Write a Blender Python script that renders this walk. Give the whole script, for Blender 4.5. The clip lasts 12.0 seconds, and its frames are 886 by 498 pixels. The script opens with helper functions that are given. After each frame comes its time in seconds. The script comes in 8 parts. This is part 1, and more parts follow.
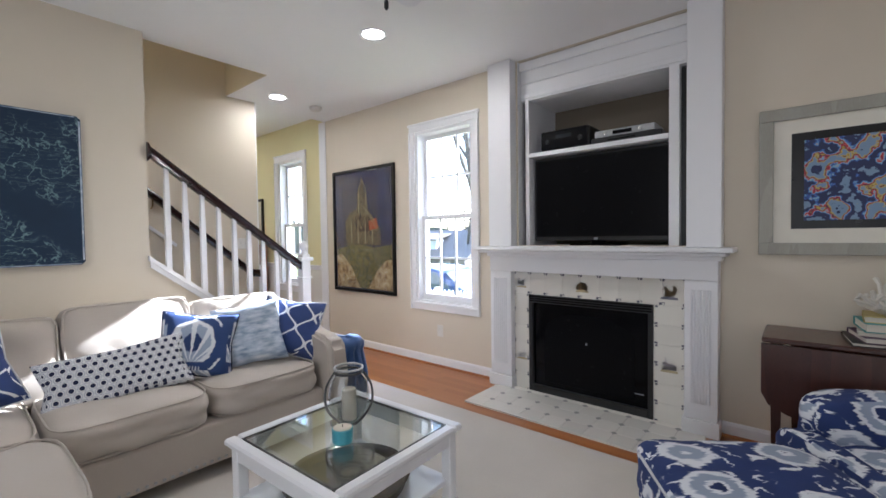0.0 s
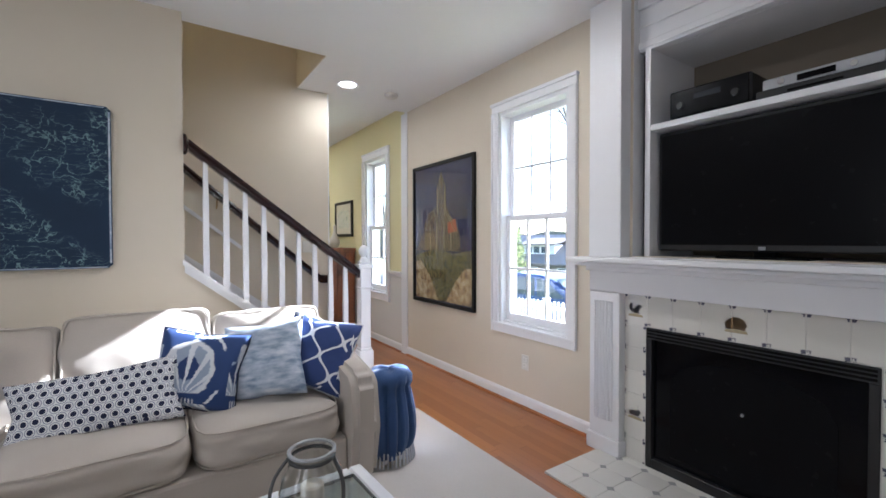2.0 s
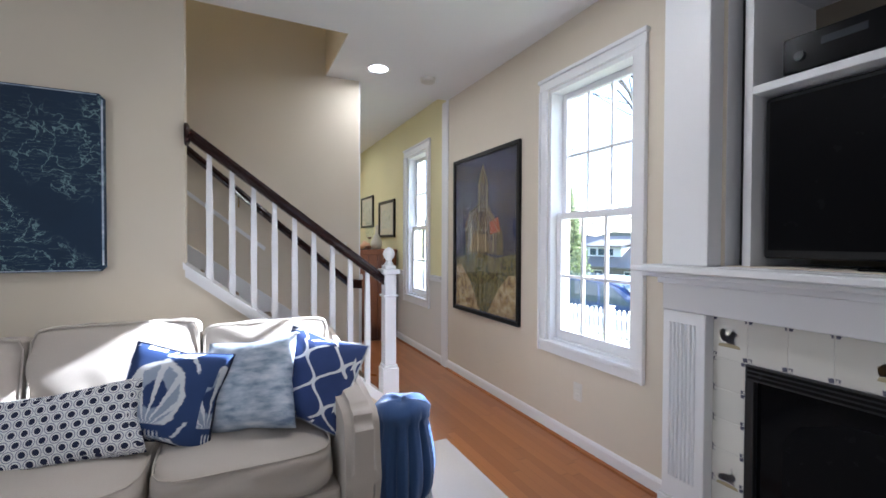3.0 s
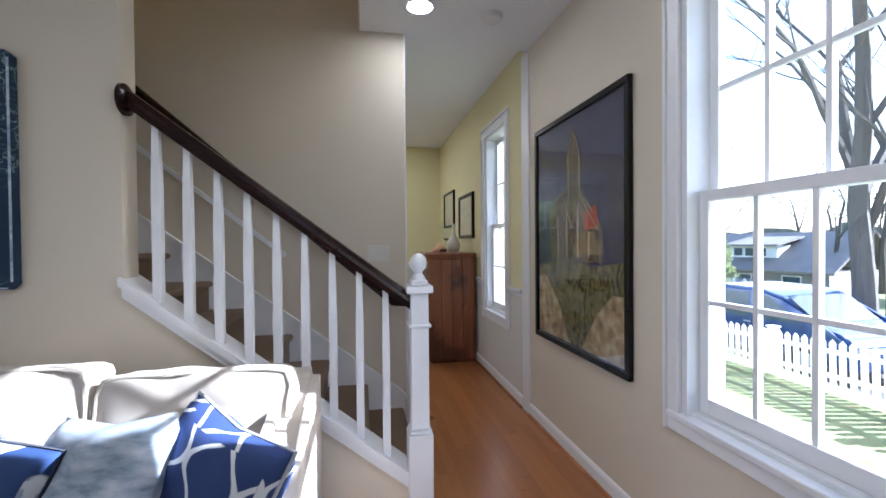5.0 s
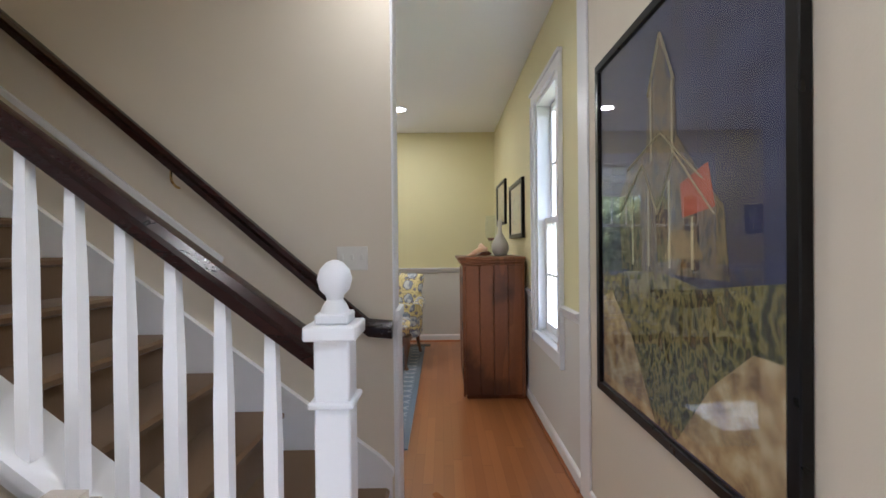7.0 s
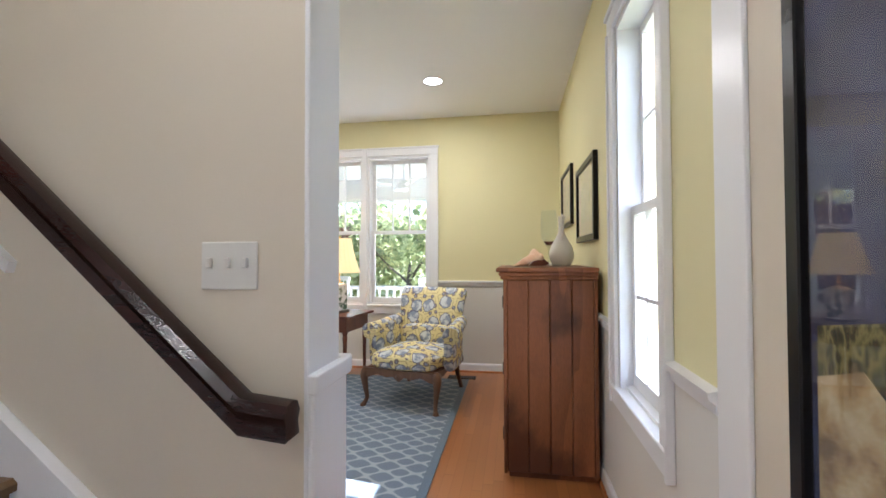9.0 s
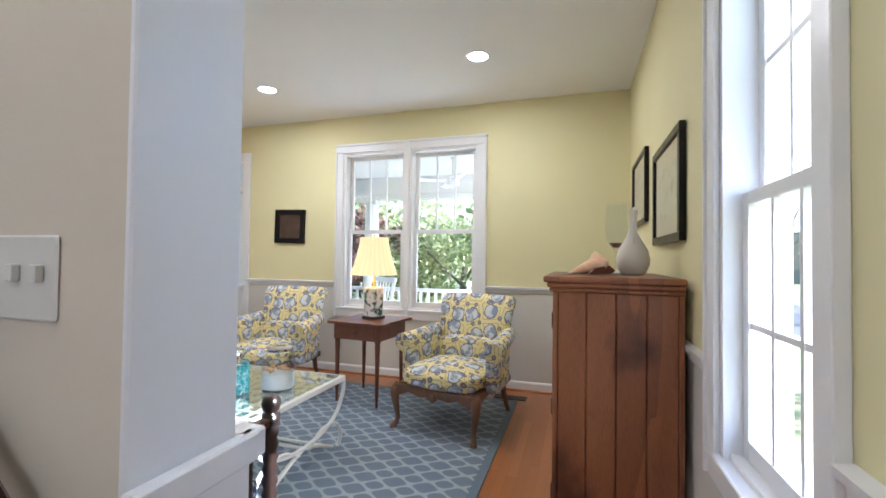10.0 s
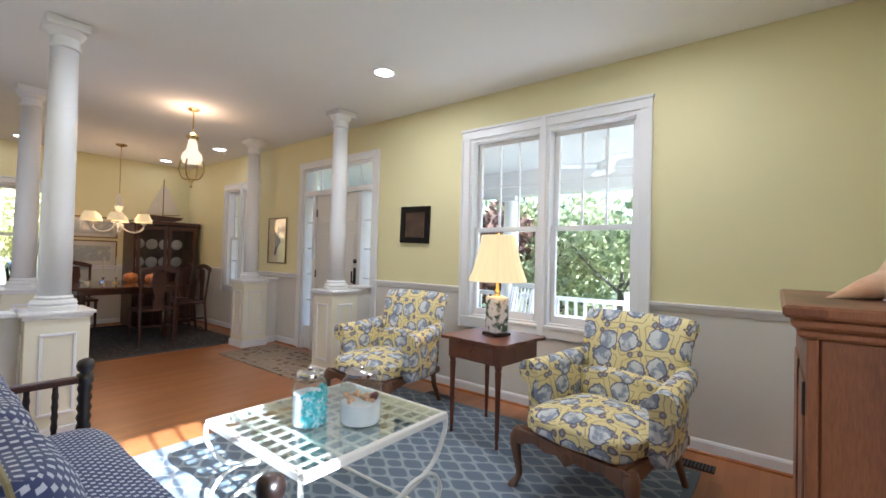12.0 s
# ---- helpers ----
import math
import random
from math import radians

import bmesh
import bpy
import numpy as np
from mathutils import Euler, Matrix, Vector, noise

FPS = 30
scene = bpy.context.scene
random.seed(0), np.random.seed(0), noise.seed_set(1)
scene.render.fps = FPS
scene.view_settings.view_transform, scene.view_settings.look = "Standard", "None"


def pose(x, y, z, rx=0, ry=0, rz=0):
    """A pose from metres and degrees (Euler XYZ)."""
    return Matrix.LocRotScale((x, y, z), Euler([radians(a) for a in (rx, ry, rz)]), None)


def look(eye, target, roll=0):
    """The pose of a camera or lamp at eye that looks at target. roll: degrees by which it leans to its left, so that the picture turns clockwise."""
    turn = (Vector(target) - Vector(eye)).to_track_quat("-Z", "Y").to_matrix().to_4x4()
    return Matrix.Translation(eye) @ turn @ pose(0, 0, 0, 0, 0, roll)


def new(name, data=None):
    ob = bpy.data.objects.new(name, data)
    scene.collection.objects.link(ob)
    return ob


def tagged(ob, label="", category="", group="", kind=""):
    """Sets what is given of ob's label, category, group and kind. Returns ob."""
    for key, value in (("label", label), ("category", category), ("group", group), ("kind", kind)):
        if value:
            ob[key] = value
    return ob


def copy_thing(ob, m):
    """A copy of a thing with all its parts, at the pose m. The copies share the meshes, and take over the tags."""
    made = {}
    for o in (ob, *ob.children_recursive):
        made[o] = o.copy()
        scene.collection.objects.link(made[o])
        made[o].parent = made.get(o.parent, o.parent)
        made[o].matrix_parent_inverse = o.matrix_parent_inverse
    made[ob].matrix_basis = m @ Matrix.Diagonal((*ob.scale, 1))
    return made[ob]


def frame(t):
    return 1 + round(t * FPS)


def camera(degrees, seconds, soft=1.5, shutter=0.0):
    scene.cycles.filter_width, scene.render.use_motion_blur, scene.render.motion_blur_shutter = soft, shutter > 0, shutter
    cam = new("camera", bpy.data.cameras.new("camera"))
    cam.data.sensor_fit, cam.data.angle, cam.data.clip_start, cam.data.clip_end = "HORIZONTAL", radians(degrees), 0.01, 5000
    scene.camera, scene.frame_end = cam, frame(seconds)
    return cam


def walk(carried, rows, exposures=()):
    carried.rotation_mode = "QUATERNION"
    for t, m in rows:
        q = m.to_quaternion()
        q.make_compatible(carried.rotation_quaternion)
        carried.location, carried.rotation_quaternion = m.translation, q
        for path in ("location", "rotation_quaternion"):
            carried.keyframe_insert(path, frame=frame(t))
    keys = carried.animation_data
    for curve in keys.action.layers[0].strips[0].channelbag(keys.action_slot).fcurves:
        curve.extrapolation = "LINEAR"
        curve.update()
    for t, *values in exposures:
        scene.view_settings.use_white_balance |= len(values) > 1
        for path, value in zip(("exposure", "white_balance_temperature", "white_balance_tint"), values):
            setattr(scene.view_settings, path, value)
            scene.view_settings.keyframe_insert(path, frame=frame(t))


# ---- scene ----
cam = camera(92.4, 12.0, soft=1.6)
PATH = [
    (0, (-0.51, 0.807, 1.287), (-1.797, 2.337, 1.227), -0.8),
    (0.5, (-0.564, 0.986, 1.29), (-1.947, 2.43, 1.239), -0.8),
    (1, (-0.625, 1.196, 1.292), (-2.125, 2.518, 1.254), -0.3),
    (1.5, (-0.728, 1.409, 1.286), (-2.313, 2.629, 1.256), 0.1),
    (2, (-0.866, 1.626, 1.294), (-2.525, 2.742, 1.256), -0.1),
    (2.5, (-1.009, 1.85, 1.3), (-2.75, 2.834, 1.264), -0.4),
    (3, (-1.191, 2.04, 1.301), (-2.991, 2.911, 1.267), 0.2),
    (3.2, (-1.285, 2.102, 1.313), (-3.1, 2.942, 1.269), 0.1),
    (5, (-2.058, 2.745, 1.307), (-4.023, 3.115, 1.279), -0.5),
    (5.5, (-2.29, 2.908, 1.314), (-4.274, 3.158, 1.286), -1.3),
    (6, (-2.528, 3.046, 1.321), (-4.522, 3.19, 1.287), -1.3),
    (6.5, (-2.776, 3.17, 1.311), (-4.775, 3.223, 1.284), -0.8),
    (8.3, (-3.68, 3.437, 1.252), (-5.672, 3.262, 1.274), -0.9),
    (8.5, (-3.801, 3.465, 1.251), (-5.787, 3.229, 1.277), -0.8),
    (9, (-4.099, 3.491, 1.257), (-6.071, 3.163, 1.297), -0.2),
    (9.5, (-4.374, 3.52, 1.255), (-6.321, 3.065, 1.295), 0.3),
    (10, (-4.622, 3.536, 1.272), (-6.527, 2.929, 1.314), 0.7),
    (10.5, (-4.845, 3.534, 1.279), (-6.679, 2.737, 1.324), 0.9),
    (11, (-5.035, 3.497, 1.275), (-6.784, 2.527, 1.313), 1.3),
    (11.5, (-5.24, 3.446, 1.28), (-6.907, 2.342, 1.315), 1.4),
    (12, (-5.4, 3.379, 1.277), (-6.974, 2.145, 1.316), 1.5),
]
walk(cam, [(t, look(eye, target, roll)) for t, eye, target, roll in PATH], exposures=[(0.0, 2.72, 5520, 10), (3.0, 2.47, 5330, 10), (5.0, 2.12, 5230, 10), (6.0, 2.07, 5280, 10), (6.5, 2.2, 5400, 10), (8.5, 2.86, 5650, 10), (10.5, 2.7, 5300, 10), (12.0, 2.6, 5300, 10)])

# ---- light ----
SUN_DIR = Vector((-0.16, -1.0, -0.555)).normalized()
world = bpy.data.worlds.new("world")
scene.world = world
world.use_nodes = True
wn = world.node_tree.nodes
sky = wn.new("ShaderNodeTexSky")
sky.sky_type = "NISHITA"
sky.sun_disc = False
sky.sun_elevation = math.asin(-SUN_DIR.z)
sky.sun_rotation = math.atan2(-SUN_DIR.x, -SUN_DIR.y)
sky.air_density, sky.dust_density = 1.0, 1.5
world.node_tree.links.new(sky.outputs[0], wn["Background"].inputs["Color"])
wn["Background"].inputs["Strength"].default_value = 0.15

sun_data = bpy.data.lights.new("sun", "SUN")
sun_data.energy, sun_data.angle, sun_data.color = 5.0, radians(0.5), (1.0, 0.97, 0.93)
new("sun", sun_data).matrix_world = look((0, 20, 12), Vector((0, 20, 12)) + SUN_DIR)

CAN_POWER = 2.6


def can_lamp(x, y, z, power=CAN_POWER, size=0.13):
    data = bpy.data.lights.new("recessed_lamp", "AREA")
    data.shape, data.size, data.energy, data.color = "DISK", size, power, (1.0, 0.90, 0.78)
    data.spread = radians(180)
    new("recessed_lamp", data).matrix_world = look((x, y, z), (x, y, z - 1))


# wide soft lamp added as fill, without a window behind it
def fill_lamp(eye, target, w, h, power):
    data = bpy.data.lights.new("window_daylight", "AREA")
    data.shape, data.size, data.size_y, data.energy, data.color = "RECTANGLE", w, h, power, (1.0, 0.97, 0.93)
    new("window_daylight", data).matrix_world = look(eye, target)


# added daylight fill before the closed east and south walls, no openings there
fill_lamp((2.55, 0.6, 1.35), (0, 0.9, 1.2), 3.0, 2.0, 1.8)
fill_lamp((-0.8, -1.95, 1.35), (-1.0, 3, 1.2), 3.0, 2.0, 6.5)
# unseen warm lamp added above the stairs to brighten their walls
stair_fill = bpy.data.lights.new("landing_lamp", "POINT")
stair_fill.energy, stair_fill.color, stair_fill.shadow_soft_size = 3.4, (1.0, 0.78, 0.40), 0.15
new("landing_lamp", stair_fill).matrix_world = pose(-4.5, 0.8, 4.9)
# added fill across the hall towards the front door, no source there
fill_lamp((-5.0, -1.15, 1.35), (-8, -1.15, 1.3), 1.4, 1.8, 1.6)

# ---- helpers of this scene ----
EMPTY_BASE = {}


def thing(name, base=(0, 0, 0), label="", category="", group="", kind="", rz=0.0, local=False):
    ob = new(name)
    ob.empty_display_size = 0.1
    ob.matrix_world = pose(*base, 0, 0, rz)
    EMPTY_BASE[ob.name] = None if local else pose(*base, 0, 0, rz).inverted()
    return tagged(ob, label, category, group, kind)


def part(name, bm, material, parent=None, label="", smooth=False, uv=False, kind="", category=""):
    inv = EMPTY_BASE.get(parent.name) if parent is not None else None
    if inv is not None:
        bm.transform(inv)
    bmesh.ops.recalc_face_normals(bm, faces=bm.faces[:])
    if uv:
        layer = bm.loops.layers.uv.new("UVMap")
        for f in bm.faces:
            n = f.normal
            a = max(range(3), key=lambda k: abs(n[k]))
            i, j = ((1, 2), (0, 2), (0, 1))[a]
            for l in f.loops:
                l[layer].uv = (l.vert.co[i], l.vert.co[j])
    me = bpy.data.meshes.new(name)
    bm.to_mesh(me)
    bm.free()
    me.materials.append(material)
    if smooth:
        me.shade_smooth()
        if smooth != "all":
            me.set_sharp_from_angle(angle=radians(40))
    ob = new(name, me)
    if parent is not None:
        ob.parent = parent
        EMPTY_BASE[ob.name] = inv
    return tagged(ob, label, category, "", kind)


def add_box(bm, x0, x1, y0, y1, z0, z1, bevel=0.0, seg=1):
    m = Matrix.Translation(((x0 + x1) / 2, (y0 + y1) / 2, (z0 + z1) / 2)) @ Matrix.Diagonal((x1 - x0, y1 - y0, z1 - z0, 1))
    if not bevel:
        bmesh.ops.create_cube(bm, size=1, matrix=m)
        return bm
    tmp = bmesh.new()
    bmesh.ops.create_cube(tmp, size=1, matrix=m)
    bmesh.ops.bevel(tmp, geom=tmp.edges[:], offset=bevel, segments=seg, affect="EDGES", profile=0.5)
    merge(bm, tmp)
    return bm


def merge(bm, tmp, m=None):
    if m is not None:
        tmp.transform(m)
    vs = [bm.verts.new(v.co) for v in tmp.verts]
    tmp.verts.index_update()
    for f in tmp.faces:
        try:
            bm.faces.new([vs[v.index] for v in f.verts])
        except ValueError:
            pass
    tmp.free()
    return bm


def box(x0, x1, y0, y1, z0, z1, bevel=0.0, seg=1):
    return add_box(bmesh.new(), min(x0, x1), max(x0, x1), min(y0, y1), max(y0, y1), min(z0, z1), max(z0, z1), bevel, seg)


def boxes(rows, bevel=0.0):
    bm = bmesh.new()
    for r in rows:
        add_box(bm, *r, bevel)
    return bm


def lathe(profile, seg=20, m=None, flutes=0, depth=0.0, cap=True):
    """profile: (radius, z) from the bottom to the top."""
    bm = bmesh.new()
    rings = []
    for r, z in profile:
        ring = []
        for k in range(seg):
            a = 2 * math.pi * k / seg
            rr = r * (1 - depth * (0.5 + 0.5 * math.cos(a * flutes))) if flutes else r
            ring.append(bm.verts.new((max(rr, 0.0004) * math.cos(a), max(rr, 0.0004) * math.sin(a), z)))
        rings.append(ring)
    for a, b in zip(rings, rings[1:]):
        for k in range(seg):
            bm.faces.new((a[k], a[(k + 1) % seg], b[(k + 1) % seg], b[k]))
    if cap:
        bm.faces.new(rings[0][::-1])
        bm.faces.new(rings[-1])
    if m is not None:
        bm.transform(m)
    return bm


def at(x, y, z):
    return Matrix.Translation((x, y, z))


def tube(points, radius, seg=8, flat=1.0, closed=False):
    """A round bar along points; radius may be a list."""
    pts = [Vector(p) for p in points]
    n = len(pts)
    rad = radius if isinstance(radius, (list, tuple)) else [radius] * n
    bm = bmesh.new()
    rings = []
    side = None
    for i, p in enumerate(pts):
        if closed:
            d = pts[(i + 1) % n] - pts[i - 1]
        else:
            d = pts[min(i + 1, n - 1)] - pts[max(i - 1, 0)]
        d = d.normalized() if d.length > 1e-9 else Vector((0, 0, 1))
        if side is None:
            side = d.cross(Vector((0, 0, 1)))
            if side.length < 1e-3:
                side = d.cross(Vector((0, 1, 0)))
        side = (side - d * side.dot(d)).normalized()
        up = side.cross(d)
        rings.append([bm.verts.new(p + rad[i] * (math.cos(a) * side + flat * math.sin(a) * up)) for a in [2 * math.pi * (k + 0.5) / seg for k in range(seg)]])
    pairs = list(zip(rings, rings[1:])) + ([(rings[-1], rings[0])] if closed else [])
    for a, b in pairs:
        for k in range(seg):
            bm.faces.new((a[k], a[(k + 1) % seg], b[(k + 1) % seg], b[k]))
    if not closed:
        bm.faces.new(rings[0][::-1])
        bm.faces.new(rings[-1])
    return bm


def prism(poly, axis, lo, hi):
    """A polygon of (a, b) pairs pushed along an axis: x -> (y, z), y -> (x, z), z -> (x, y)."""
    bm = bmesh.new()
    def co(p, h):
        return (h, p[0], p[1]) if axis == "x" else (p[0], h, p[1]) if axis == "y" else (p[0], p[1], h)
    a = [bm.verts.new(co(p, lo)) for p in poly]
    b = [bm.verts.new(co(p, hi)) for p in poly]
    n = len(poly)
    for k in range(n):
        bm.faces.new((a[k], a[(k + 1) % n], b[(k + 1) % n], b[k]))
    bm.faces.new(a[::-1])
    bm.faces.new(b)
    return bm


def smooth_path(points, steps=6):
    pts = [Vector(p) for p in points]
    out = []
    for i in range(len(pts) - 1):
        p0, p1, p2, p3 = pts[max(i - 1, 0)], pts[i], pts[i + 1], pts[min(i + 2, len(pts) - 1)]
        for s in range(steps):
            t = s / steps
            out.append(0.5 * ((2 * p1) + (p2 - p0) * t + (2 * p0 - 5 * p1 + 4 * p2 - p3) * t * t + (3 * p1 - p0 - 3 * p2 + p3) * t ** 3))
    out.append(pts[-1])
    return out


def cushion(w, d, h, n=14, power=5.0, crown=0.25, seed=0, sag=0.0, rough=0.006):
    """A soft box, w by d by h, centred, its top and bottom domed."""
    bm = bmesh.new()
    bmesh.ops.create_cube(bm, size=2)
    bmesh.ops.subdivide_edges(bm, edges=bm.edges[:], cuts=n, use_grid_fill=True)
    for v in bm.verts:
        x, y, z = v.co
        s = (abs(x) ** power + abs(y) ** power + abs(z) ** power) ** (1 / power)
        x, y, z = x / s, y / s, z / s
        dome = 1 + crown * (1 - x * x) * (1 - y * y) - crown * 0.5
        nz = noise.noise(Vector((x * 2.3 + seed, y * 2.3, z * 1.7))) * rough * 2
        v.co = Vector((x * w / 2, y * d / 2, z * h / 2 * dome - sag * (1 - x * x) * (1 - y * y))) + Vector((x, y, z)).normalized() * nz
    return bm


def pillow(w, h, t, n=20, seed=0):
    """A scatter cushion in its own xz plane, thick along y, with pinched corners."""
    bm = bmesh.new()
    for side in (-1, 1):
        grid = []
        for i in range(n + 1):
            row = []
            for j in range(n + 1):
                u, v = 2 * i / n - 1, 2 * j / n - 1
                puff = ((1 - u ** 4) * (1 - v ** 4)) ** 0.55
                pull = 1 - 0.12 * (1 - abs(u)) * (abs(v) ** 3) * 1.0
                pull2 = 1 - 0.12 * (1 - abs(v)) * (abs(u) ** 3) * 1.0
                wr = noise.noise(Vector((u * 2.2 + seed, v * 2.2, side + seed))) * 0.014 * puff
                row.append(bm.verts.new((u * w / 2 * pull2, side * (t / 2 * puff + 0.004) + wr, v * h / 2 * pull)))
            grid.append(row)
        for i in range(n):
            for j in range(n):
                bm.faces.new((grid[i][j], grid[i + 1][j], grid[i + 1][j + 1], grid[i][j + 1]))
    bmesh.ops.remove_doubles(bm, verts=bm.verts[:], dist=0.0)
    rim = []
    bm.verts.ensure_lookup_table()
    m = (n + 1) * (n + 1)
    idx = [i * (n + 1) for i in range(n)] + [n * (n + 1) + j for j in range(n)] + [i * (n + 1) + n for i in range(n, 0, -1)] + [j for j in range(n, 0, -1)]
    for a, b in zip(idx, idx[1:] + idx[:1]):
        va, vb, vc, vd = bm.verts[a], bm.verts[b], bm.verts[b + m], bm.verts[a + m]
        bm.faces.new((va, vb, vc, vd))
    return bm


def rim_points(w, h, n=12):
    pts = []
    def f(u, v):
        return (u * w / 2 * (1 - 0.12 * (1 - abs(v)) * abs(u) ** 3), 0, v * h / 2 * (1 - 0.12 * (1 - abs(u)) * abs(v) ** 3))
    for k in range(n):
        pts.append(f(-1 + 2 * k / n, -1))
    for k in range(n):
        pts.append(f(1, -1 + 2 * k / n))
    for k in range(n):
        pts.append(f(1 - 2 * k / n, 1))
    for k in range(n):
        pts.append(f(-1, 1 - 2 * k / n))
    return pts

# ---- materials ----
class Net:
    """Short hand for node arithmetic."""
    def __init__(self, name):
        self.mat = bpy.data.materials.new(name)
        self.mat.use_nodes = True
        self.nt = self.mat.node_tree
        self.b = self.nt.nodes["Principled BSDF"]
        self.out = self.nt.nodes["Material Output"]

    def put(self, socket, v):
        if isinstance(v, bpy.types.NodeSocket):
            self.nt.links.new(v, socket)
        else:
            socket.default_value = (*v, 1.0) if isinstance(v, (tuple, list)) and len(v) == 3 and socket.type == "RGBA" else v

    def node(self, kind, out=0, props=(), **ins):
        n = self.nt.nodes.new(kind)
        for k, v in props:
            setattr(n, k, v)
        for k, v in ins.items():
            self.put(n.inputs[k.replace("_", " ")], v)
        return n.outputs[out]

    def m(self, op, a, b=0.0, c=0.0):
        n = self.nt.nodes.new("ShaderNodeMath")
        n.operation = op
        self.put(n.inputs[0], a)
        self.put(n.inputs[1], b)
        self.put(n.inputs[2], c)
        return n.outputs[0]

    def mix(self, f, a, b):
        n = self.nt.nodes.new("ShaderNodeMix")
        n.data_type = "RGBA"
        self.put(n.inputs[0], f)
        self.put(n.inputs[6], a)
        self.put(n.inputs[7], b)
        return n.outputs[2]

    def coord(self, which="Object", scale=(1, 1, 1), rot=(0, 0, 0)):
        c = self.nt.nodes.new("ShaderNodeTexCoord").outputs[which]
        n = self.nt.nodes.new("ShaderNodeMapping")
        self.put(n.inputs["Vector"], c)
        n.inputs["Scale"].default_value = scale
        n.inputs["Rotation"].default_value = rot
        return n.outputs[0]

    def xyz(self, v):
        n = self.nt.nodes.new("ShaderNodeSeparateXYZ")
        self.put(n.inputs[0], v)
        return n.outputs

    def noise(self, v, scale, detail=4.0, out=0):
        return self.node("ShaderNodeTexNoise", out, Vector=v, Scale=scale, Detail=detail)

    def voro(self, v, scale, rnd=1.0, feature="F1", out=0, flat=False):
        return self.node("ShaderNodeTexVoronoi", out, (("feature", feature), ("voronoi_dimensions", "2D" if flat else "3D")), Vector=v, Scale=scale, Randomness=rnd)

    def step(self, v, lo, hi):
        return self.node("ShaderNodeMapRange", 0, (("interpolation_type", "SMOOTHSTEP"),), Value=v, From_Min=lo, From_Max=hi)

    def bump(self, h, strength=0.3, distance=0.004):
        n = self.nt.nodes.new("ShaderNodeBump")
        n.inputs["Strength"].default_value = strength
        n.inputs["Distance"].default_value = distance
        self.put(n.inputs["Height"], h)
        self.put(self.b.inputs["Normal"], n.outputs[0])

    def done(self, color, rough=0.6, metal=0.0, **more):
        self.put(self.b.inputs["Base Color"], color)
        self.put(self.b.inputs["Roughness"], rough)
        self.put(self.b.inputs["Metallic"], metal)
        for k, v in more.items():
            self.put(self.b.inputs[k.replace("_", " ")], v)
        return self.mat


def paint(name, color, rough=0.6, vary=0.05, grain=0.15, scale=1.0):
    n = Net(name)
    p = n.coord()
    big = n.noise(p, 1.3 * scale, 3)
    small = n.noise(p, 140 * scale, 2)
    dark = tuple(c * (1 - vary * 2) for c in color)
    n.bump(small, grain, 0.002)
    return n.done(n.mix(big, dark, color), n.m("MULTIPLY_ADD", n.noise(p, 7, 3), 0.15, rough - 0.07))


def fabric(name, color, weave=420, rough=0.9, vary=0.08, sheen=0.2):
    n = Net(name)
    p = n.coord()
    w = n.m("ADD", n.noise(p, weave, 1), n.noise(n.coord(scale=(1, 1, 0.15)), weave * 1.5, 1))
    n.bump(w, 0.5, 0.0015)
    c = n.mix(n.noise(p, 3, 4), tuple(k * (1 - vary * 2) for k in color), color)
    c = n.mix(n.m("MULTIPLY", n.noise(p, weave * 0.6, 1), 0.35), c, tuple(k * 0.7 for k in color))
    return n.done(c, rough, Sheen_Weight=sheen)


def wood(name, dark, light, rough=0.35, axis=(1, 1, 0.12), scale=9.0, coat=0.2, knots=0.0):
    n = Net(name)
    p = n.coord(scale=axis)
    warp = n.noise(p, scale * 0.35, 3)
    ring = n.m("FRACT", n.m("MULTIPLY_ADD", warp, 7.0, n.m("MULTIPLY", n.noise(p, scale, 2), 0.6)))
    grain = n.noise(n.coord(scale=tuple(a * 12 for a in axis)), scale * 3, 5)
    f = n.m("ADD", n.m("MULTIPLY", ring, 0.35), n.m("MULTIPLY", grain, 0.75))
    c = n.mix(f, dark, light)
    if knots:
        k = n.step(n.voro(n.coord(scale=(1, 1, 0.6)), 4.6), 0.05, 0.20)
        c = n.mix(k, tuple(v * 0.35 for v in dark), c)
        c = n.mix(n.m("MULTIPLY", n.step(n.noise(n.coord(scale=(1, 1, 0.7)), 4.2, 4), 0.47, 0.66), 0.8), c, tuple(v * 0.55 for v in dark))
    n.bump(grain, 0.15, 0.001)
    return n.done(c, n.m("MULTIPLY_ADD", grain, 0.2, rough - 0.08), Coat_Weight=coat, Coat_Roughness=0.15)


def plain(name, color, rough=0.5, metal=0.0, bump=0.1, scale=60, **more):
    n = Net(name)
    p = n.coord()
    n.bump(n.noise(p, scale, 3), bump, 0.001)
    c = n.mix(n.noise(p, 9, 3), tuple(k * 0.85 for k in color), color)
    return n.done(c, n.m("MULTIPLY_ADD", n.noise(p, 20, 2), 0.12, max(rough - 0.06, 0.0)), metal, **more)


def glow(name, color, strength):
    n = Net(name)
    return n.done(color, 0.6, Emission_Color=(*color, 1.0), Emission_Strength=strength)


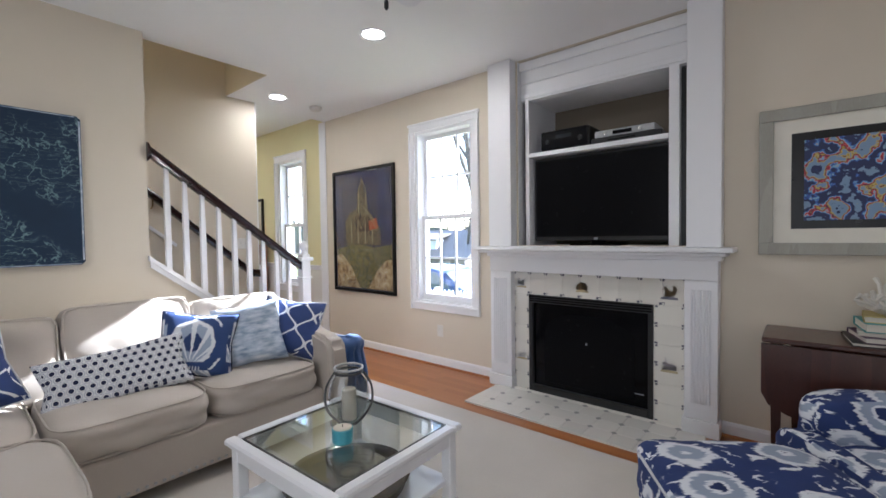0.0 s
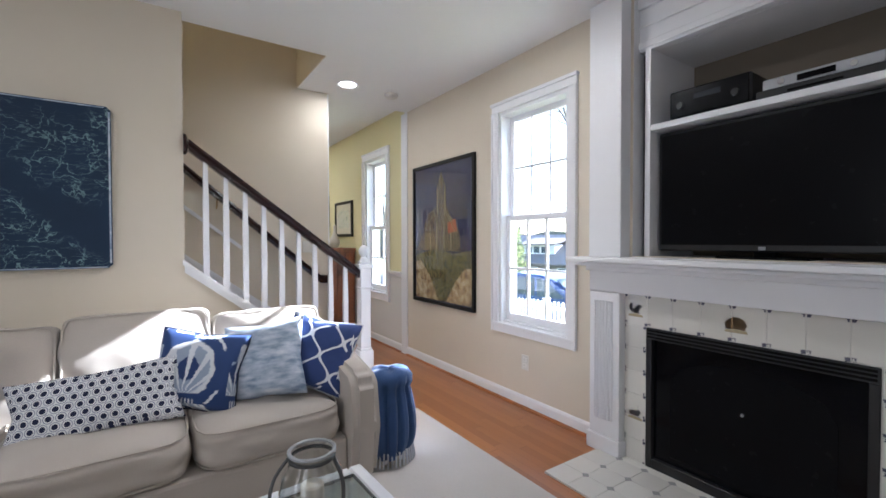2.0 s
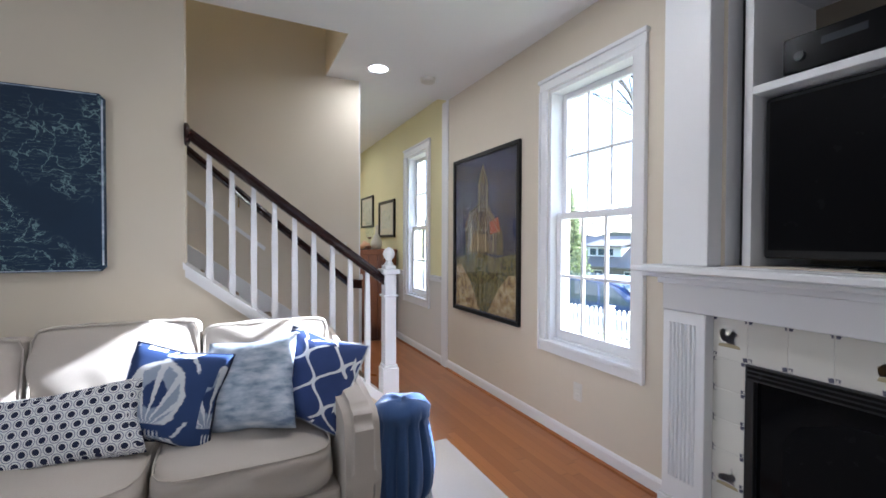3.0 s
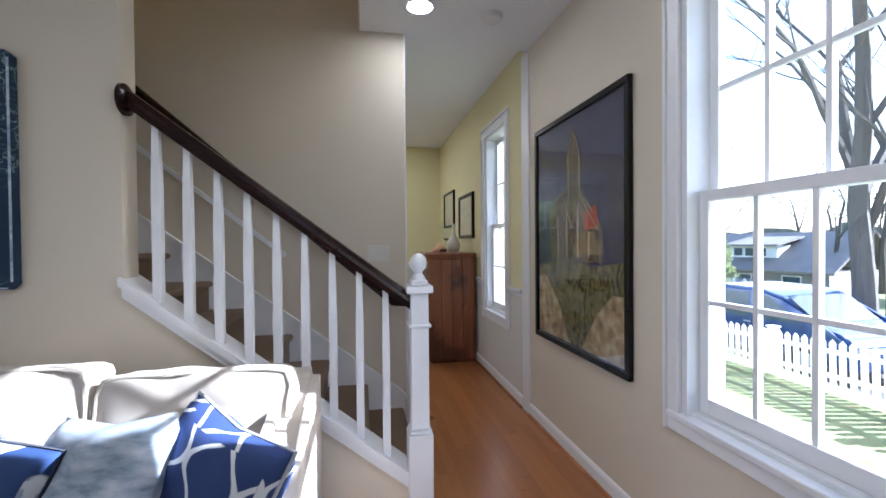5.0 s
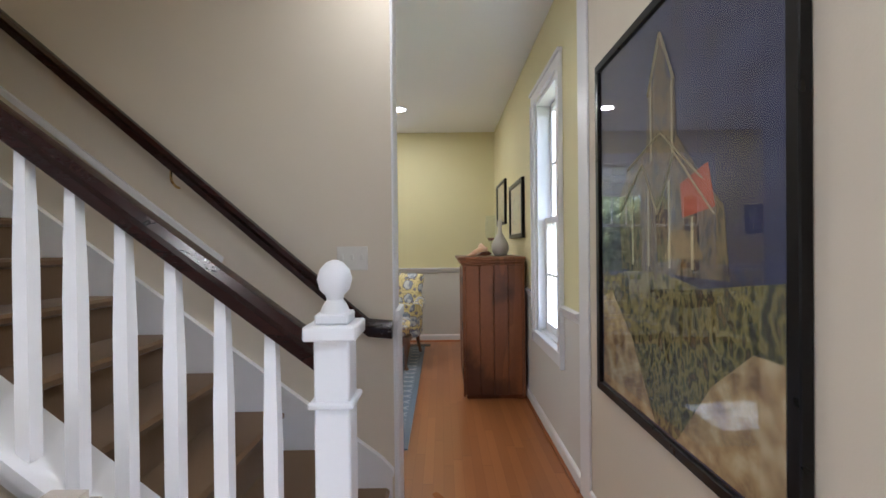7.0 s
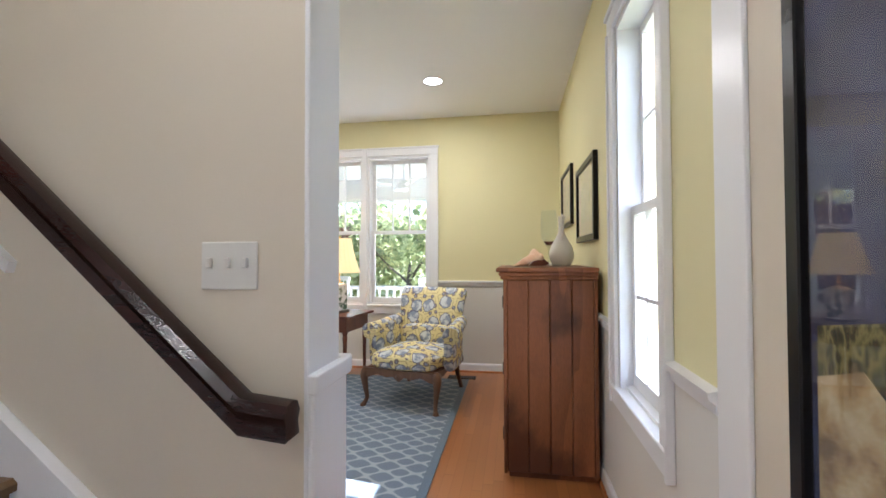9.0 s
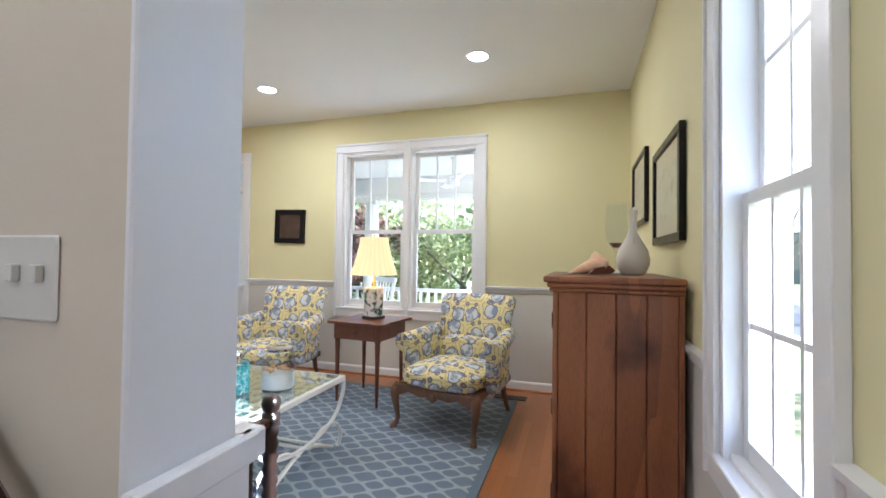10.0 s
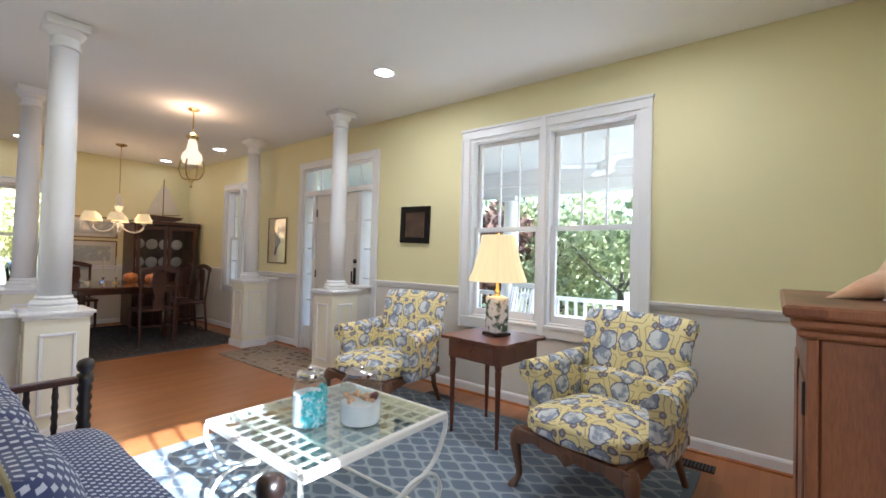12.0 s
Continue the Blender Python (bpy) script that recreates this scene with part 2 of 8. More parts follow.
def pane_glass(name, tint=(1, 1, 1), gloss=1.0):
    n = Net(name)
    f = n.node("ShaderNodeLayerWeight", 1, Blend=0.5)
    f = n.m("MULTIPLY_ADD", n.m("POWER", f, 5.0), 0.5, 0.022)
    t = n.node("ShaderNodeBsdfTransparent", 0, Color=(*tint, 1.0))
    g = n.node("ShaderNodeBsdfGlossy", 0, Color=(1, 1, 1, 1), Roughness=0.01)
    mx = n.nt.nodes.new("ShaderNodeMixShader")
    n.put(mx.inputs[0], n.m("MULTIPLY", f, gloss))
    n.put(mx.inputs[1], t)
    n.put(mx.inputs[2], g)
    n.nt.links.new(mx.outputs[0], n.out.inputs["Surface"])
    return n.mat


def floor_wood():
    n = Net("oak_floor")
    p = n.coord()
    x, y, z = n.xyz(p)
    row = n.m("FLOOR", n.m("MULTIPLY", y, 17.5))
    off = n.node("ShaderNodeTexWhiteNoise", 0, (("noise_dimensions", "1D"),), W=row)
    lx = n.m("ADD", n.m("MULTIPLY", x, 1.1), n.m("MULTIPLY", off, 7.0))
    board = n.node("ShaderNodeTexWhiteNoise", 0, (("noise_dimensions", "1D"),), W=n.m("ADD", n.m("MULTIPLY", row, 31.7), n.m("FLOOR", lx)))
    grain = n.noise(n.coord(scale=(1.2, 22, 1)), 7, 6)
    joint = n.m("MINIMUM", n.m("ABSOLUTE", n.m("SUBTRACT", n.m("FRACT", n.m("MULTIPLY", y, 17.5)), 0.5)), 0.5)
    line = n.step(joint, 0.47, 0.495)
    end = n.step(n.m("ABSOLUTE", n.m("SUBTRACT", n.m("FRACT", lx), 0.5)), 0.494, 0.499)
    line = n.m("MAXIMUM", line, end)
    c = n.mix(board, (0.33, 0.118, 0.036), (0.42, 0.165, 0.053))
    c = n.mix(n.m("MULTIPLY", grain, 0.22), c, (0.26, 0.10, 0.032))
    c = n.mix(n.m("MULTIPLY", line, 0.38), c, (0.10, 0.04, 0.02))
    n.bump(n.noise(p, 2.0, 2), 0.05, 0.002)
    return n.done(c, n.m("MULTIPLY_ADD", n.noise(p, 3, 2), 0.06, 0.26), Coat_Weight=0.2, Coat_Roughness=0.22)


def trellis(name, base, line, k=9.0, width=0.16, grey=None, which="UV", sheen=0.1):
    """Curved diamond lattice."""
    n = Net(name)
    p = n.coord(which, rot=(0, 0, 0.0))
    x, y, z = n.xyz(p)
    tau = 2 * math.pi
    s = n.m("ADD", n.m("COSINE", n.m("MULTIPLY", x, tau * k)), n.m("COSINE", n.m("MULTIPLY", y, tau * k * 0.72)))
    f = n.m("SUBTRACT", 1.0, n.step(n.m("ABSOLUTE", n.m("ADD", s, 0.25)), width * 0.6, width * 1.4))
    c = n.mix(n.noise(p, 6, 4), base, grey or tuple(v * 0.75 for v in base))
    c = n.mix(f, c, line)
    n.bump(n.noise(p, 500, 1), 0.5, 0.002)
    return n.done(c, 0.9, Sheen_Weight=sheen)


def ogee(name, base, line, k=11.0):
    """Thin pale curves that swing to and fro and touch, making a chain of ogee cells."""
    n = Net(name)
    wob = n.m("MULTIPLY", n.m("SUBTRACT", n.noise(n.coord("UV"), 12, 2), 0.5), 0.3)
    x, y, z = n.xyz(n.coord("UV", rot=(0, 0, 0.12)))
    tau = 2 * math.pi
    gx = n.m("ADD", n.m("MULTIPLY", x, k), wob)
    near = n.m("FLOOR", n.m("ADD", gx, 0.5))
    frac = n.m("SUBTRACT", gx, near)
    sway = n.m("MULTIPLY", n.m("COSINE", n.m("ADD", n.m("MULTIPLY", y, tau * k * 0.48), n.m("MULTIPLY", near, math.pi))), 0.46)
    d = n.m("ABSOLUTE", n.m("SUBTRACT", frac, sway))
    for side in (-1.0, 1.0):
        d = n.m("MINIMUM", d, n.m("ABSOLUTE", n.m("ADD", n.m("ADD", frac, side), sway)))
    f = n.m("SUBTRACT", 1.0, n.step(d, 0.07, 0.12))
    c = n.mix(n.noise(n.coord("UV"), 8, 4), base, tuple(v * 1.8 for v in base))
    c = n.mix(f, c, line)
    n.bump(n.noise(n.coord("UV"), 500, 1), 0.4, 0.0015)
    return n.done(c, 0.85)


def ikat(name):
    n = Net(name)
    p = n.coord("UV")
    wob = n.noise(n.coord("UV", scale=(1, 6, 1)), 14, 3, 1)
    v = n.node("ShaderNodeVectorMath", 0, (("operation", "MULTIPLY_ADD"),))
    vn = n.nt.nodes[-1]
    n.put(vn.inputs[0], wob)
    vn.inputs[1].default_value = (0.055, 0.035, 0.0)
    n.put(vn.inputs[2], p)
    d = n.voro(v, 3.9, 0.9, "F1", 0, True)
    e = n.voro(v, 3.9, 0.9, "DISTANCE_TO_EDGE", 0, True)
    blue, white, grey = (0.012, 0.026, 0.11), (0.72, 0.74, 0.78), (0.30, 0.35, 0.46)
    small = n.voro(v, 15, 0.9, "F1")
    curl = n.m("SINE", n.m("MULTIPLY", n.noise(v, 7, 1), 30))
    d = n.m("ADD", d, n.m("MULTIPLY", n.m("SUBTRACT", n.noise(v, 5, 2), 0.5), 0.5))
    c = n.mix(n.noise(p, 9, 3), blue, (0.025, 0.05, 0.18))
    c = n.mix(n.m("MULTIPLY", n.step(curl, 0.80, 0.92), n.step(e, 0.03, 0.09)), c, white)
    c = n.mix(n.m("SUBTRACT", 1.0, n.step(d, 0.36, 0.40)), c, white)
    c = n.mix(n.m("SUBTRACT", 1.0, n.step(d, 0.26, 0.30)), c, grey)
    c = n.mix(n.m("SUBTRACT", 1.0, n.step(d, 0.12, 0.15)), c, white)
    c = n.mix(n.m("SUBTRACT", 1.0, n.step(d, 0.06, 0.08)), c, blue)
    n.bump(n.noise(p, 500, 1), 0.4, 0.0015)
    return n.done(c, 0.85)


def palmette(name):
    """Dark blue cloth with one large pale shell on a stem and soft leaves round it."""
    n = Net(name)
    wob = n.noise(n.coord("UV", scale=(1, 5, 1)), 16, 3, 1)
    v = n.node("ShaderNodeVectorMath", 0, (("operation", "MULTIPLY_ADD"),))
    vn = n.nt.nodes[-1]
    n.put(vn.inputs[0], wob)
    vn.inputs[1].default_value = (0.018, 0.018, 0.0)
    n.put(vn.inputs[2], n.coord("UV"))
    x, y, z = n.xyz(v)
    ax = n.m("ADD", x, 0.015)
    ay = n.m("SUBTRACT", y, 0.012)
    rx = n.m("DIVIDE", ax, 0.118)
    ry = n.m("DIVIDE", ay, 0.135)
    r = n.m("SQRT", n.m("ADD", n.m("MULTIPLY", rx, rx), n.m("MULTIPLY", ry, ry)))
    ang = n.m("ARCTAN2", ax, n.m("ADD", ay, 0.125))
    scallop = n.m("MULTIPLY", n.m("ABSOLUTE", n.m("SINE", n.m("MULTIPLY", ang, 8.0))), 0.06)
    rr = n.m("ADD", r, scallop)
    low = n.step(y, -0.10, -0.09)
    blue, white, grey = (0.020, 0.045, 0.15), (0.72, 0.74, 0.78), (0.34, 0.40, 0.52)
    c = n.mix(n.noise(n.coord("UV"), 9, 3), blue, (0.03, 0.065, 0.19))
    tuft = n.m("MULTIPLY", n.step(n.m("SINE", n.m("MULTIPLY", x, 420.0)), -0.3, 0.3), n.m("SUBTRACT", 1.0, n.step(n.m("ABSOLUTE", n.m("ADD", y, 0.155)), 0.025, 0.04)))
    tuft = n.m("MULTIPLY", tuft, n.m("SUBTRACT", 1.0, n.step(n.m("ABSOLUTE", ax), 0.04, 0.06)))
    c = n.mix(tuft, c, white)
    side = n.m("SUBTRACT", 1.0, n.step(n.m("ABSOLUTE", n.m("SUBTRACT", r, 1.42)), 0.03, 0.07))
    c = n.mix(n.m("MULTIPLY", side, n.step(n.m("SINE", n.m("MULTIPLY", ang, 5.0)), 0.2, 0.5)), c, white)
    inside = n.m("MULTIPLY", n.m("SUBTRACT", 1.0, n.step(rr, 1.0, 1.06)), low)
    c = n.mix(inside, c, white)
    core = n.m("MULTIPLY", n.m("SUBTRACT", 1.0, n.step(rr, 0.84, 0.90)), low)
    rib = n.step(n.m("COSINE", n.m("MULTIPLY", ang, 16.0)), 0.35, 0.7)
    c = n.mix(core, c, n.mix(rib, grey, white))
    heart = n.m("MULTIPLY", n.m("SUBTRACT", 1.0, n.step(rr, 0.42, 0.48)), n.m("SUBTRACT", 1.0, rib))
    c = n.mix(heart, c, blue)
    n.bump(n.noise(n.coord("UV"), 500, 1), 0.4, 0.0015)
    return n.done(c, 0.85)


def floral(name):
    n = Net(name)
    p = n.coord("UV")
    warp = n.noise(p, 9, 2, 1)
    v = n.node("ShaderNodeVectorMath", 0, (("operation", "MULTIPLY_ADD"),))
    vn = n.nt.nodes[-1]
    n.put(vn.inputs[0], warp)
    vn.inputs[1].default_value = (0.03, 0.03, 0.0)
    n.put(vn.inputs[2], p)
    d = n.voro(v, 6.3, 0.42, "F1", 0, True)
    e = n.voro(v, 6.3, 0.42, "DISTANCE_TO_EDGE", 0, True)
    petal = n.noise(v, 26, 4)
    dd = n.m("ADD", d, n.m("MULTIPLY", petal, 0.26))
    yellow, blue, white, brown, navy = (0.74, 0.63, 0.27), (0.27, 0.31, 0.42), (0.66, 0.68, 0.70), (0.20, 0.12, 0.07), (0.14, 0.15, 0.24)
    c = n.mix(n.noise(p, 12, 3), yellow, (0.80, 0.72, 0.42))
    small = n.m("ADD", n.voro(v, 12.6, 0.85, "F1", 0, True), n.m("MULTIPLY", petal, 0.24))
    c = n.mix(n.m("SUBTRACT", 1.0, n.step(small, 0.34, 0.37)), c, (0.22, 0.18, 0.18))
    c = n.mix(n.m("SUBTRACT", 1.0, n.step(small, 0.20, 0.24)), c, (0.33, 0.36, 0.46))
    vine = n.m("MULTIPLY", n.m("SUBTRACT", 1.0, n.step(n.m("ABSOLUTE", n.m("SUBTRACT", e, 0.10)), 0.008, 0.02)), 0.6)
    c = n.mix(vine, c, brown)
    c = n.mix(n.m("SUBTRACT", 1.0, n.step(dd, 0.50, 0.52)), c, navy)
    c = n.mix(n.m("SUBTRACT", 1.0, n.step(dd, 0.45, 0.47)), c, n.mix(n.step(n.noise(v, 17, 4), 0.42, 0.56), blue, white))
    c = n.mix(n.m("MULTIPLY", n.m("SUBTRACT", 1.0, n.step(dd, 0.14, 0.22)), 0.8), c, (0.40, 0.45, 0.55))
    n.bump(n.noise(p, 500, 1), 0.4, 0.0015)
    return n.done(c, 0.85)


def dots(name):
    """White cloth with a honeycomb of navy dots."""
    n = Net(name)
    p = n.coord("UV")
    x, y, z = n.xyz(p)
    k = 24.0
    def cell(ox, oy):
        a = n.m("SUBTRACT", n.m("FRACT", n.m("ADD", n.m("MULTIPLY", x, k), ox)), 0.5)
        b = n.m("MULTIPLY", n.m("SUBTRACT", n.m("FRACT", n.m("ADD", n.m("MULTIPLY", y, k / 1.732), oy)), 0.5), 1.732)
        return n.m("SQRT", n.m("ADD", n.m("MULTIPLY", a, a), n.m("MULTIPLY", b, b)))
    d = n.m("MINIMUM", cell(0, 0), cell(0.5, 0.5))
    navy = (0.012, 0.018, 0.06)
    c = n.mix(n.step(d, 0.25, 0.28), navy, (0.78, 0.78, 0.78))
    ring = n.m("SUBTRACT", 1.0, n.step(n.m("ABSOLUTE", n.m("SUBTRACT", d, 0.42)), 0.02, 0.05))
    c = n.mix(n.m("MULTIPLY", ring, 0.75), c, (0.10, 0.13, 0.25))
    n.bump(n.noise(p, 500, 1), 0.4, 0.0015)
    return n.done(c, 0.85)


def checks(name):
    """Navy cloth with small pale lozenges."""
    n = Net(name)
    p = n.coord("UV")
    x, y, z = n.xyz(p)
    k = 27.0
    def cell(off):
        a = n.m("ABSOLUTE", n.m("SUBTRACT", n.m("FRACT", n.m("ADD", n.m("MULTIPLY", x, k), off)), 0.5))
        b = n.m("ABSOLUTE", n.m("SUBTRACT", n.m("FRACT", n.m("ADD", n.m("MULTIPLY", y, k), off)), 0.5))
        return n.m("MAXIMUM", a, b)
    f = n.m("SUBTRACT", 1.0, n.step(n.m("ADD", n.m("MINIMUM", cell(0.0), cell(0.5)), n.m("MULTIPLY", n.noise(p, 90, 2), 0.06)), 0.185, 0.235))
    c = n.mix(n.noise(p, 6, 3), (0.035, 0.05, 0.14), (0.05, 0.07, 0.19))
    c = n.mix(f, c, (0.55, 0.58, 0.66))
    n.bump(n.m("ADD", f, n.noise(p, 400, 1)), 0.5, 0.002)
    return n.done(c, 0.9, Sheen_Weight=0.15)


def wash(name, colors, scale, seed=0.0, stretch=(1, 1, 1), coat=0.0, which="Object"):
    """Brushed patches of several colours."""
    n = Net(name)
    p = n.coord(which, scale=stretch)
    f = n.noise(p, scale, 5)
    r = n.nt.nodes.new("ShaderNodeValToRGB")
    n.put(r.inputs[0], n.m("FRACT", n.m("ADD", n.m("MULTIPLY", f, 4.0), seed)) if seed else f)
    while len(r.color_ramp.elements) < len(colors):
        r.color_ramp.elements.new(0.5)
    for k, (e, c) in enumerate(zip(r.color_ramp.elements, colors)):
        e.position = 0.3 + 0.4 * k / max(1, len(colors) - 1)
        e.color = (*c, 1)
    n.bump(n.noise(p, scale * 4, 4), 0.4, 0.002)
    return n.done(r.outputs[0], 0.6, Coat_Weight=coat, Coat_Roughness=0.03)


def tile_mat(name, color, marks=True):
    n = Net(name)
    g = n.coord("Generated")
    x, y, z = n.xyz(g)
    rnd = n.node("ShaderNodeObjectInfo", 5)
    c = n.mix(rnd, color, tuple(v * 0.86 for v in color))
    c = n.mix(n.m("MULTIPLY", n.noise(n.coord(), 12, 3), 0.3), c, tuple(v * 0.8 for v in color))
    if marks:
        ax = n.m("ABSOLUTE", n.m("SUBTRACT", x, 0.5))
        az = n.m("ABSOLUTE", n.m("SUBTRACT", z, 0.5))
        f = n.m("MULTIPLY", n.step(ax, 0.36, 0.40), n.step(az, 0.37, 0.41))
        f = n.m("MULTIPLY", f, n.step(n.noise(n.coord(), 90, 2), 0.42, 0.5))
        c = n.mix(f, c, (0.10, 0.10, 0.14))
    return n.done(c, 0.18, Coat_Weight=0.3)


def rug_mat(name, colors, scale):
    n = Net(name)
    p = n.coord()
    d = n.voro(p, scale, 0.55)
    e = n.voro(p, scale * 2.7, 0.8)
    c = n.mix(n.step(d, 0.25, 0.33), colors[0], colors[1])
    c = n.mix(n.m("MULTIPLY", n.m("SUBTRACT", 1.0, n.step(e, 0.2, 0.28)), 0.8), c, colors[2])
    n.bump(n.noise(p, 300, 2), 0.7, 0.004)
    return n.done(c, 0.95)


MAT = {}
MAT["beige"] = paint("beige_wall_paint", (0.68, 0.61, 0.50), 0.7)
MAT["yellow"] = paint("yellow_wall_paint", (0.77, 0.71, 0.42), 0.7)
MAT["lower"] = paint("pale_grey_wall_paint", (0.70, 0.68, 0.64), 0.6)
MAT["ceiling"] = paint("ceiling_paint", (0.86, 0.86, 0.86), 0.85, 0.02)
MAT["white"] = paint("white_gloss_paint", (0.80, 0.80, 0.82), 0.35, 0.02, 0.05)
MAT["cream"] = paint("cream_panel_paint", (0.80, 0.77, 0.64), 0.45, 0.02, 0.05)
MAT["door"] = paint("door_paint", (0.70, 0.68, 0.64), 0.45, 0.02, 0.05)
MAT["floor"] = floor_wood()
MAT["dark_wood"] = wood("dark_mahogany", (0.018, 0.005, 0.003), (0.075, 0.021, 0.012), 0.3, coat=0.4)
MAT["rail_wood"] = wood("dark_stained_handrail", (0.006, 0.003, 0.003), (0.028, 0.009, 0.007), 0.20, axis=(1, 0.15, 1), coat=0.0)
MAT["rail_wood"].node_tree.nodes["Principled BSDF"].inputs["Specular IOR Level"].default_value = 0.28
MAT["cherry"] = wood("cherry_table_wood", (0.06, 0.016, 0.008), (0.19, 0.055, 0.025), 0.3, coat=0.4)
MAT["pine"] = wood("stained_pine", (0.095, 0.027, 0.011), (0.34, 0.125, 0.048), 0.42, knots=1.0, coat=0.1)
MAT["walnut"] = wood("carved_walnut", (0.07, 0.028, 0.014), (0.20, 0.09, 0.045), 0.35, coat=0.3)
MAT["black_wood"] = wood("black_brown_turned_wood", (0.006, 0.004, 0.004), (0.022, 0.012, 0.009), 0.3, coat=0.5)
MAT["sofa"] = fabric("oatmeal_linen", (0.56, 0.50, 0.435))
MAT["sofa_pipe"] = fabric("oatmeal_piping", (0.55, 0.49, 0.42))
MAT["carpet"] = fabric("cream_carpet", (0.64, 0.59, 0.53), 160)
MAT["stair_carpet"] = fabric("brown_stair_carpet", (0.17, 0.098, 0.042), 200)
MAT["black"] = plain("black_metal", (0.012, 0.012, 0.013), 0.4)
MAT["screen"] = plain("tv_screen", (0.004, 0.004, 0.005), 0.25, bump=0.0, Specular_IOR_Level=0.10)
MAT["fire_glass"] = plain("firebox_glass", (0.003, 0.003, 0.004), 0.12, bump=0.0, Specular_IOR_Level=0.15)
# dark brown carries the shade at the back of the niche
MAT["inside"] = paint("shaded_niche_back", (0.16, 0.13, 0.095), 0.7)
MAT["chrome"] = plain("chrome", (0.75, 0.75, 0.76), 0.12, 1.0, 0.02)
MAT["brass"] = plain("brass", (0.65, 0.47, 0.2), 0.25, 1.0, 0.02)
MAT["silver"] = plain("silver_plastic", (0.45, 0.46, 0.48), 0.35, 0.3)
MAT["glass"] = pane_glass("window_glass")
MAT["table_glass"] = pane_glass("table_glass", (0.93, 0.97, 0.95), 3.5)
MAT["jar"] = pane_glass("clear_jar_glass", (0.93, 0.96, 0.96), 2.2)
MAT["white_iron"] = paint("chipped_white_iron_paint", (0.78, 0.77, 0.72), 0.4, 0.05, 0.4)
MAT["ikat"] = ikat("blue_ikat_print")
MAT["palmette"] = palmette("blue_palmette_print")
MAT["floral"] = floral("yellow_floral_print")
MAT["dots"] = dots("navy_dot_print")
MAT["checks"] = checks("navy_lozenge_weave")
MAT["lattice"] = ogee("navy_lattice_print", (0.022, 0.040, 0.13), (0.78, 0.79, 0.82))
MAT["bluegrey"] = wash("blue_grey_cloth", [(0.17, 0.23, 0.34), (0.33, 0.40, 0.51), (0.48, 0.54, 0.63), (0.66, 0.69, 0.74)], 12, stretch=(1, 1, 3.0))
MAT["throw"] = fabric("blue_throw_knit", (0.035, 0.085, 0.23), 260)
MAT["rug_blue"] = trellis("grey_blue_trellis_rug", (0.17, 0.215, 0.28), (0.34, 0.385, 0.44), 7.6, 0.45, (0.13, 0.17, 0.23), "Object")
MAT["rug_foyer"] = rug_mat("olive_patterned_rug", [(0.15, 0.11, 0.07), (0.36, 0.28, 0.21), (0.09, 0.07, 0.055)], 8)
MAT["rug_dark"] = rug_mat("dark_floral_rug", [(0.009, 0.010, 0.014), (0.028, 0.024, 0.024), (0.20, 0.16, 0.12)], 7)
MAT["tile"] = tile_mat("painted_glazed_tile", (0.76, 0.74, 0.68))
MAT["hearth"] = tile_mat("hearth_tile", (0.72, 0.70, 0.66), False)
MAT["hearth_dot"] = plain("hearth_dot_glaze", (0.36, 0.36, 0.36), 0.25)
MAT["grout"] = plain("tile_grout", (0.70, 0.68, 0.63), 0.9)
MAT["shade"] = glow("lit_cloth_shade", (1.0, 0.74, 0.38), 0.08)
MAT["bulb"] = glow("lamp_glow", (1.0, 0.84, 0.62), 1.0)
MAT["can"] = glow("recessed_lamp_glow", (1.0, 0.95, 0.88), 2.0)
MAT["porcelain"] = wash("porcelain_with_leaves", [(0.03, 0.10, 0.05), (0.05, 0.12, 0.08), (0.80, 0.82, 0.85), (0.82, 0.84, 0.88), (0.80, 0.82, 0.86)], 20)
MAT["ceramic"] = plain("crackled_white_ceramic", (0.76, 0.73, 0.66), 0.3)
MAT["shell"] = wash("conch_shell", [(0.72, 0.36, 0.19), (0.80, 0.52, 0.32), (0.84, 0.66, 0.50)], 9)
MAT["shell_dark"] = plain("conch_mouth", (0.16, 0.045, 0.03), 0.3)
MAT["plastic"] = plain("ivory_plastic", (0.72, 0.70, 0.65), 0.4)
MAT["candle_blue"] = plain("turquoise_candle", (0.08, 0.42, 0.52), 0.45)
MAT["candle"] = plain("ivory_wax", (0.72, 0.66, 0.55), 0.5)
MAT["tray"] = wood("dark_round_tray", (0.03, 0.02, 0.014), (0.10, 0.07, 0.05), 0.4)
MAT["salt"] = plain("white_sand", (0.80, 0.82, 0.86), 0.9, bump=0.8, scale=300)
MAT["aqua"] = wash("aqua_sea_glass", [(0.04, 0.36, 0.44), (0.10, 0.50, 0.58), (0.45, 0.74, 0.78)], 60)

# ---- structure ----
XW, XE, YN, YS, YD = -8.785, 2.6, 3.98, -2.0, -5.5
ZL, ZS = 2.74, 2.83
XB, XH0, XH1, YP = -4.03, -4.985, -5.145, 3.03


